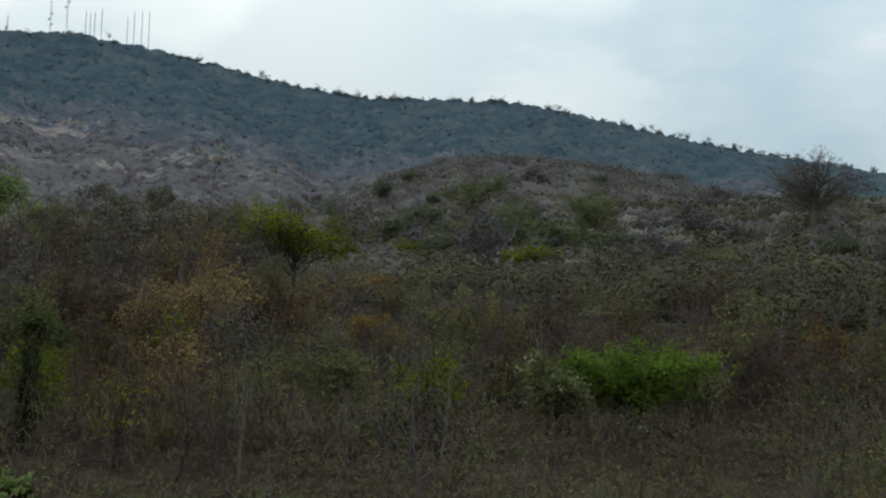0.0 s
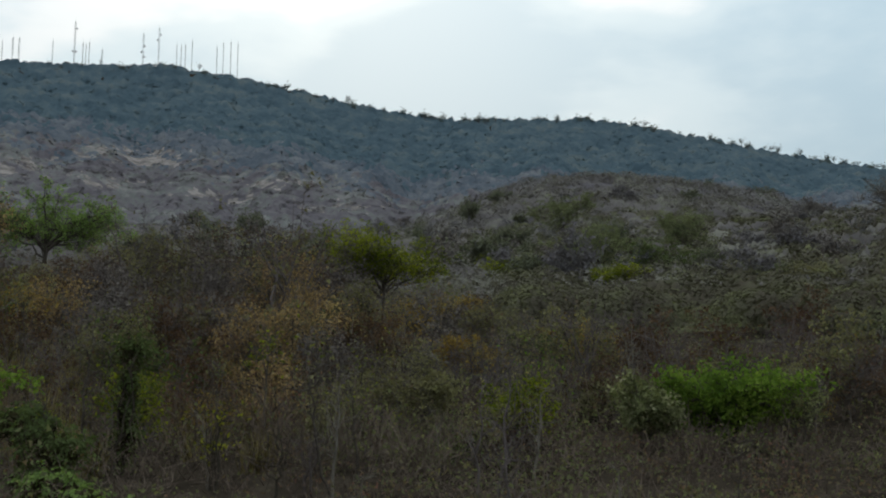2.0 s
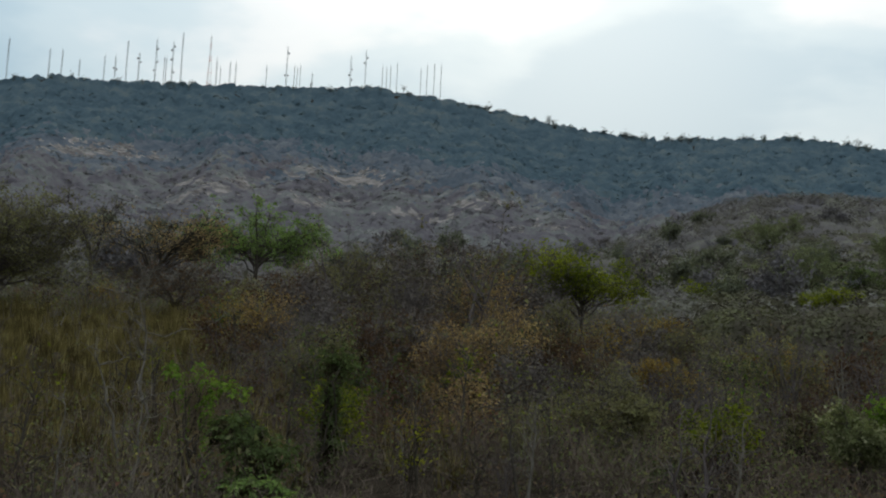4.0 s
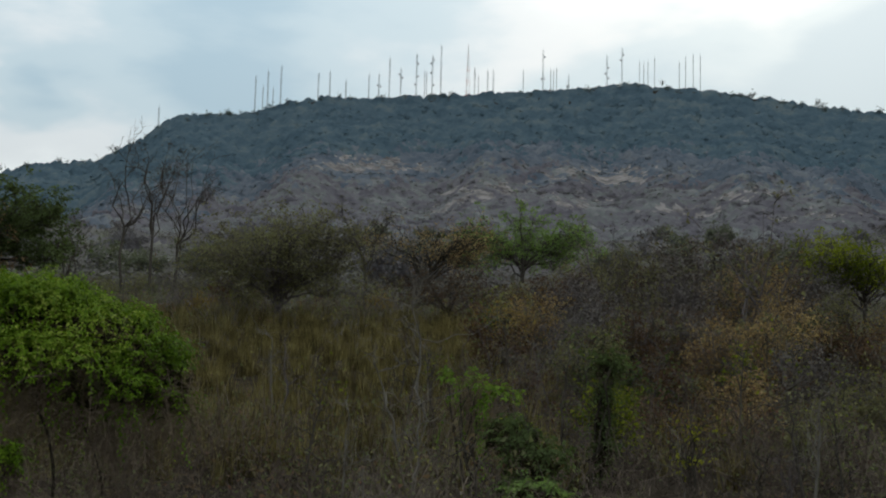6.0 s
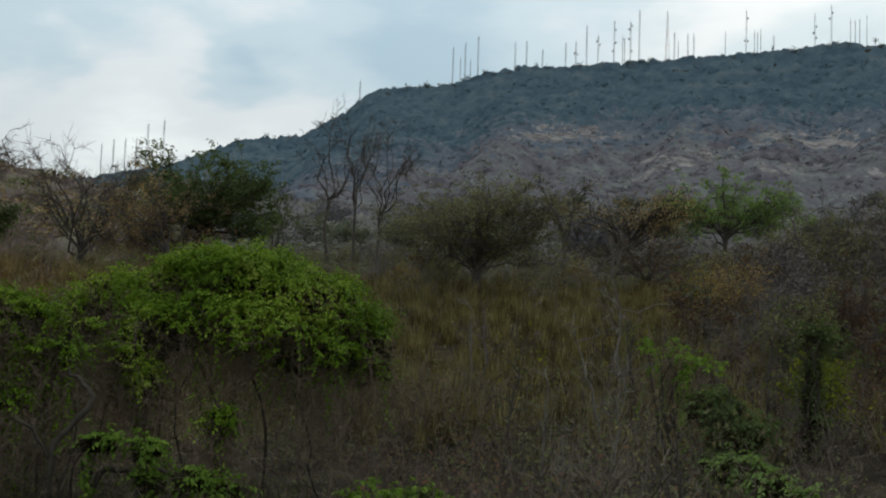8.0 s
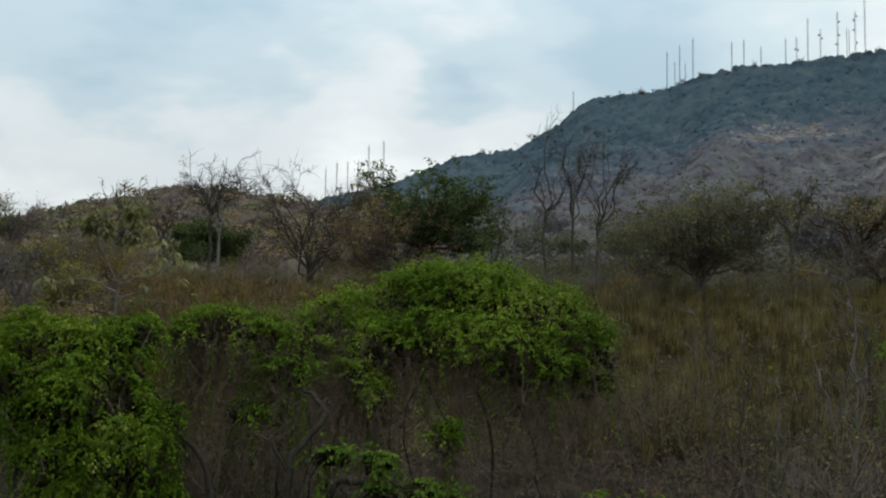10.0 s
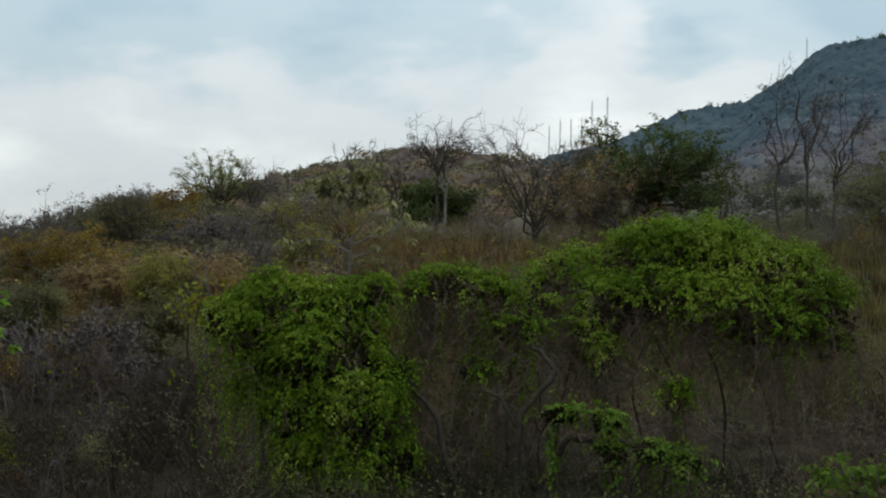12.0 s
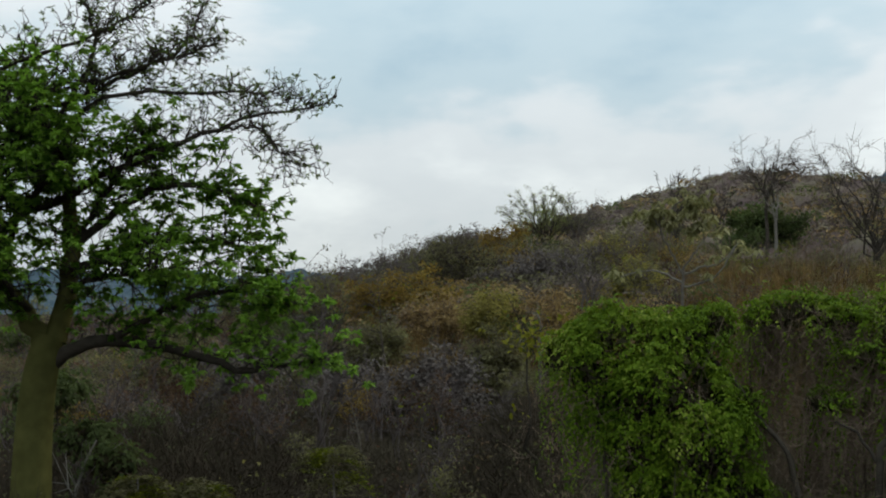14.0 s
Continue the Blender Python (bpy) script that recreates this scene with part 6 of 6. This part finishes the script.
sapling("white_leaf_sapling", 13.6, 44, 0.1, 2.4, "thin-stemmed sapling with pale dry leaves", PALELEAF, 110, 0.4, 109, BARK, 10)
sapling("white_leaf_sapling", 12.9, 44, 0.1, 2.2, "thin-stemmed sapling with whitish dry leaves", PALELEAF, 70, 0.35, 110, BARK, 9)
sapling("white_leaf_sapling", -16.2, 40, 0.2, 2.6, "pale-stemmed sapling with few dry leaves", PALELEAF, 40, 0.25, 111, PALEBARK, 7)
sapling("ochre_sapling", 24.1, 44, 0.1, 3.4, "bushy sapling with ochre leaves", OCHRE, 480, 0.5, 112, BARK, 10)
sapling("ochre_sapling", 6.2, 46, 0.1, 3.0, "bushy sapling with rusty ochre leaves", OCHRE, 520, 0.7, 113, BARK, 10)
sapling("green_sapling", -0.4, 30, 0.1, 0.9, "thin sapling with scattered green leaves", BRIGHT, 80, 0.4, 114, BARK, 9)


def feather_shrub(az, r, top, wide, seed, label):
    """A thin stem that carries flat tiers of feathery leaves."""
    rng = np.random.default_rng(seed)
    base = at(az, r)
    o = np.array(base)
    tip = np.array(at(az, r, top))
    H = tip[2] - o[2]
    ob = thing("feather_leaf_shrub", base, label, "shrub", "feather-leaved shrubs")
    V, F = tube(bend(rng, (0, 0, -0.15), (0, 0, H), (0.05, 0, 0), 7, 0.015), np.linspace(0.02, 0.008, 7), 6)
    part("stem", mesh_np("stem", V, F, [PALEBARK], soft=True), ob)
    for i in range(26):
        a = rng.uniform(0, 2 * math.pi)
        L = r * radians(wide) * 0.5 * rng.uniform(0.5, 1.05)
        z0 = H * rng.uniform(0.55, 1.0)
        L *= 1.25 - 0.5 * z0 / H
        t = np.linspace(0, 1, 9)[:, None]
        rib = np.array([0, 0, z0]) + np.concatenate([t * L * math.cos(a), t * L * math.sin(a), 0.16 * L * np.sin(t * 2.6) - 0.42 * L * t * t], 1)
        c = np.repeat(rib[2:], 16, axis=0) + rng.normal(size=(7 * 16, 3)) * (0.055, 0.055, 0.012)
        leaf = leaf_quads(rng, c, 0.055, np.tile([0, 0, 1.0], (len(c), 1)), 0.75, 0.4)
        V, F = join(tube(rib, np.linspace(0.006, 0.003, 9), 3), leaf)
        part("frond", mesh_np("frond", V, F, [OLIVE if i % 3 else YELLOWGREEN]), ob)


feather_shrub(80.4, 14.0, -5.0, 5.0, 121, "feathery olive-green shrub on a thin pale stem")
feather_shrub(86.6, 13.4, -6.4, 4.6, 122, "small feathery olive shrub among dry brush")
feather_shrub(89.6, 14.0, -6.2, 4.4, 123, "low feathery olive shrub near the tree")
sapling("dead_sapling", 91.4, 15.5, 0.9, -4.4, "thin pale leaning dead stem by the big tree", None, 0, 0.1, 115, PALEBARK, 3)


# ---- loose shrubs over the slope, built once and repeated ----
def scatter():
    rng = np.random.default_rng(77)
    kinds = [("dry_shrub", "leafless grey-brown shrub in the thicket", None, 0, 2.4, "leafless shrubs"), ("dry_shrub", "tangled brown shrub with bare twigs", RUSSET, 1, 2.8, "leafless shrubs"),
             ("olive_shrub", "twiggy shrub with small olive leaves", OLIVE, 4, 2.6, "olive shrubs"), ("rust_shrub", "shrub with rusty dry leaves", RUSSET, 5, 2.3, "rusty shrubs"),
             ("ochre_shrub", "shrub with ochre-yellow leaves", OCHRE, 4, 2.0, "ochre shrubs"), ("green_shrub", "shrub with dull green leaves", DEEPLEAF, 5, 2.2, "green shrubs"),
             ("yellow_green_shrub", "shrub with yellow-green leaves", YELLOWGREEN, 2.5, 2.2, "green shrubs"), ("thicket_tree", "slim leafless tree in the thicket", None, 0, 3.8, "leafless trees in the thicket"),
             ("thicket_tree", "leafless tree with a few dry leaves", OLIVE, 1, 4.2, "leafless trees in the thicket")]
    protos = []
    for i, (name, label, mat, leaves, H, group) in enumerate(kinds):
        slim = name == "thicket_tree"
        protos.append(tree(name, (0, -30 - 4 * i, float(land(180, 30 + 4 * i))), label, H, H * (0.7 if slim else 1.15), fork=0.3 if slim else 0.12, crown_base=0.3 if slim else 0.15,
                           shape="vase" if slim else "dome", limbs=9, subs=5, twigs=5, leaves=leaves, leaf=0.12, leaf_mat=mat, bark_mat=TWIGBARK, girth=0.05 if not slim else 0.07,
                           seed=130 + i, stems=3 if not slim else 2, fine=0.010, light=True, category="tree" if slim else "shrub", group=group))
    weights = np.array([0.22, 0.16, 0.14, 0.12, 0.08, 0.06, 0.04, 0.11, 0.07])
    count, used = 0, set()
    while count < 660:
        az, r = rng.uniform(-24, 96), math.sqrt(rng.uniform(20**2, 100**2))
        if count > 520:
            az, r = rng.uniform(63, 83), math.sqrt(rng.uniform(34**2, 115**2))
        elif count > 330:
            az, r = (rng.uniform(-24, 22), math.sqrt(rng.uniform(14**2, 44**2))) if count < 450 else (rng.uniform(72, 96), math.sqrt(rng.uniform(11**2, 40**2)))
        if -30 < az < 6 and r > 50 or 44 < r and -2 < az < 6.5:
            continue
        field = 25 < az < 46 and 20 < r < 62
        low = az > 72 and r < 45
        if (field and rng.random() < 0.93) or (47 < az < 70 and r < 30) or (12 < az < 30 and r < 24) or (abs(az + 9) < 8 and r < 31) or (az > 92 and r < 18) or (74 < az < 80 and 27 < r < 60) or (70 < az < 75.5 and 30 < r < 78) or (5 < az < 10 and 35 < r < 72):
            continue
        k = int(rng.choice(len(protos), p=weights))
        s = rng.uniform(0.6, 1.15) * (0.42 if r < 19 else 0.6 if r < 32 or low else 1.0) * (1.45 if 8 < az < 21 and r > 45 else 1.25 if az > 62 and r > 40 else 0.9)
        if 46 < az < 70:
            s *= 0.75
        m = Matrix.Translation(at(az, r)) @ Matrix.Rotation(rng.uniform(0, 6.28), 4, "Z")
        if k in used:
            ob = copy_thing(protos[k], m)
        else:
            ob, _ = protos[k], used.add(k)
            ob.matrix_basis = m
        ob.scale = (s, s, s * rng.uniform(0.85, 1.2))
        count += 1


scatter()


def stalks():
    """Thin dry stalks and saplings that stand out of the scrub."""
    rng = np.random.default_rng(83)
    protos = [sapling("dry_stalk", 3.0 * i, 20, 0.2, -0.6 + 0.5 * (i % 3), label, m, n, 0.28, 240 + i, k, 8 + 2 * (i % 3), 0.085, 0.006)
              for i, (label, m, n, k) in enumerate((("thin bare grey stalk in the scrub", None, 0, MIDBARK), ("thin dark stalk with a few rusty leaves", RUSSET, 30, BARK), ("thin stalk with sparse olive leaves", OLIVE, 60, BARK),
                                                    ("forked bare brown stalk in the scrub", None, 0, TWIGBARK), ("thin stalk with scattered yellow-green leaves", YELLOWGREEN, 45, BARK)))]
    for ob in protos:
        tagged(ob, group="dry stalks")
    n = 0
    while n < 108:
        az, r = rng.uniform(-23, 36), math.sqrt(rng.uniform(13**2, 38**2))
        if n > 95:
            az = rng.uniform(70, 90)
        if abs(az + 9) < 8 and 17 < r < 32:
            continue
        m = Matrix.Translation(at(az, r)) @ Matrix.Rotation(rng.uniform(0, 6.28), 4, "Z") @ Matrix.Rotation(rng.normal() * 0.12, 4, "X")
        ob = protos[n] if n < 5 else copy_thing(protos[n % 5], m)
        ob.matrix_basis = m
        s = rng.uniform(0.5, 1.2) * (0.7 if r < 18 else 1.0)
        ob.scale = (s, s, s)
        n += 1


stalks()


def slope_bushes():
    """Round crowns that stand out of the thicket on the far slope."""
    rng = np.random.default_rng(78)
    protos = []
    # far-slope trees use the haze-tinted leaf and bark colours
    for i, (mat, leaves, label, what) in enumerate(((HAZYDRYWOOD, 5, "dull brown round-crowned tree on the far slope", "tree"), (HAZYGREEN, 6, "dull green round-crowned tree on the far slope", "tree"),
                                                    (HAZYGREEN, 3, "thin grey-green tree on the far slope", "tree"), (None, 0, "leafless grey tree on the far slope", "tree"), (HAZYTWIG, 4, "brown-leaved tree on the far slope", "tree"))):
        protos.append(tree("hillside_tree", at(2.0 * i, 220), label, 4.6, 5.6, fork=0.25, crown_base=0.25, shape="dome", limbs=9, subs=6, twigs=5, leaves=leaves, leaf=0.36, leaf_mat=mat, bark_mat=HAZYBARK,
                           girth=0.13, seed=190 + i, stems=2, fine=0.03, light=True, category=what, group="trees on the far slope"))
    used = set()
    for n in range(165):
        az = rng.uniform(-24, 52) if n < 150 else rng.uniform(-20, 8)
        r = math.exp(rng.uniform(math.log(115), math.log(330))) if n < 150 else rng.uniform(300, 530)
        k = int(rng.choice(5, p=(0.3, 0.2, 0.15, 0.25, 0.1)))
        m = Matrix.Translation(at(az, r)) @ Matrix.Rotation(rng.uniform(0, 6.28), 4, "Z")
        ob = copy_thing(protos[k], m) if k in used else protos[k]
        used.add(k)
        ob.matrix_basis = m
        size = rng.uniform(0.55, 1.1) * (1 + r / 900)
        ob.scale = (size, size, size * rng.uniform(0.8, 1.1))


slope_bushes()


def crest_trees():
    """Small leafless trees in a row along the crest of the left hill."""
    rng = np.random.default_rng(79)
    proto = [tree("crest_tree", at(75 + i, 205), "small leafless grey tree on the hill crest", 6.0, 6.0, fork=0.25, crown_base=0.35, shape="umbrella", limbs=11, subs=6, twigs=6, leaves=2.5 + i, leaf=0.22,
                  leaf_mat=HAZYTWIG, bark_mat=BARK, girth=0.12, seed=230 + i, stems=2, fine=0.026, light=True, group="trees on the hill crest") for i in range(3)]
    for n in range(105):
        az = rng.uniform(72.5, 81.0)
        r = rng.uniform(175, 225)
        m = Matrix.Translation(at(az, r)) @ Matrix.Rotation(rng.uniform(0, 6.28), 4, "Z")
        ob = proto[n] if n < 3 else copy_thing(proto[n % 3], m)
        ob.matrix_basis = m
        s = rng.uniform(0.65, 1.2)
        ob.scale = (s, s, s)


crest_trees()


# ---- single trees along the skyline ----
def ridge_trees():
    rng = np.random.default_rng(88)
    protos = []
    for i, (H, W, shape, fork, base_at, leaves) in enumerate(((12, 12, "umbrella", 0.55, 0.62, 2), (11, 7, "dome", 0.35, 0.4, 3), (13, 8, "vase", 0.5, 0.5, 1), (9, 8, "dome", 0.4, 0.45, 2))):
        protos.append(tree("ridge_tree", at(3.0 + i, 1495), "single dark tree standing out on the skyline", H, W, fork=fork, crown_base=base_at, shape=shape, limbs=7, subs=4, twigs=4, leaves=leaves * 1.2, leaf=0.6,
                           leaf_mat=HAZYRIDGELEAF, bark_mat=HAZYBARK, girth=0.28, seed=170 + i, fine=0.09, light=True, group="trees on the skyline"))
    spots = [(az, 0) for az in (-5.3, 43.4)] + [(az, 1) for az in (6.5, 3.5, 2.3, 20.2, 9.0, 39.0)] + [(az, 3) for az in (12.9, -8.9, 11.6, -12.5, 38.4, 16.3)]
    spots += [(float(az), int(k)) for az, k in zip(rng.uniform(-21, 13, 120), rng.choice((1, 2, 3), 120))] + [(float(az), int(k)) for az, k in zip(rng.uniform(13, 50, 80), rng.choice((1, 2, 3), 80))]
    used = set()
    for n, (az, k) in enumerate(spots):
        size = rng.uniform(0.55, 1.25) * (1.1 if az < 13 else 0.95) if n > 13 else 1.2
        m = Matrix.Translation(at(az, 1495 + rng.uniform(-12, 5)) - Vector((0, 0, 1.2 * size))) @ Matrix.Rotation(rng.uniform(0, 6.28), 4, "Z")
        ob = copy_thing(protos[k], m) if k in used else protos[k]
        used.add(k)
        ob.matrix_basis = m
        ob.scale = (size, size, size)


ridge_trees()


# ---- post on the left hill, roadside wall ----
def post():
    base = at(65.75, 240)
    ob = thing("marker_post", base, "thin wooden post standing on the grassy hill crest", "post")
    V, F = tube([(0, 0, -0.3), (0, 0, 1.4), (0.03, 0, 2.9)], [0.16, 0.14, 0.1], 8)
    part("shaft", mesh_np("shaft", V, F, [DARKBARK], soft=True), ob)


post()


def stone_mesh(seed, size):
    """A rough squared stone with knocked-off corners."""
    rng = np.random.default_rng(seed)
    bm = bmesh.new()
    bmesh.ops.create_cube(bm, size=1.0)
    bmesh.ops.bevel(bm, geom=bm.edges[:], offset=0.13, segments=1, affect="EDGES")
    for v in bm.verts:
        v.co += Vector(rng.normal(size=3) * 0.035)
        v.co = Vector((v.co.x * size[0], v.co.y * size[1], v.co.z * size[2]))
    me = bpy.data.meshes.new("stone")
    bm.to_mesh(me)
    bm.free()
    me.materials.append(STONE)
    return me


def roadside_wall():
    rng = np.random.default_rng(140)
    ends = [np.array(at(101, 8.6)), np.array(at(80.4, 9.3))]
    way = ends[1] - ends[0]
    L = math.hypot(way[0], way[1])
    turn = math.atan2(way[1], way[0])
    ob = tagged(new("roadside_wall"), "low rubble stone wall with weathered capping stones", "wall", kind="structure")
    top0, top1 = 0.1, -0.08
    ob.location, ob.rotation_euler = (ends[0][0], ends[0][1], 0), (0, 0, turn)
    bm = bmesh.new()
    bmesh.ops.create_cube(bm, size=1.0)
    for v in bm.verts:
        u = v.co.x + 0.5
        v.co = Vector((u * L, v.co.y * 0.24, -1.1 if v.co.z < 0 else top0 + (top1 - top0) * u - 0.06))
    me = bpy.data.meshes.new("wall_core")
    bm.to_mesh(me)
    bm.free()
    me.materials.append(MORTAR)
    part("wall_core", me, ob)
    shapes = [stone_mesh(150 + i, (0.24, 0.17, 0.13)) for i in range(5)]
    for row in range(6):
        x = 0.1 * (row % 2)
        while x < L - 0.1:
            s = rng.uniform(0.75, 1.25)
            z = top0 + (top1 - top0) * x / L - 0.05 - row * 0.135
            for side in ((-1, 1) if row else (0,)):
                st = part("stone", shapes[int(rng.integers(5))], ob)
                st.location = (x + 0.12 * s, side * 0.085, z + rng.normal() * 0.012)
                st.scale = (s, 1.45 if side == 0 else 1.0, rng.uniform(0.85, 1.15))
                st.rotation_euler = (0, 0, rng.normal() * 0.06)
            x += 0.25 * s
    block = tagged(new("loose_stone", stone_mesh(160, (0.165, 0.16, 0.16))), "squared loose stone lying on the wall", "stone")
    u = 0.735
    block.location = (ends[0][0] + way[0] * u, ends[0][1] + way[1] * u, top0 + (top1 - top0) * u + 0.085)
    block.rotation_euler = (0, 0, turn + 0.15)


roadside_wall()
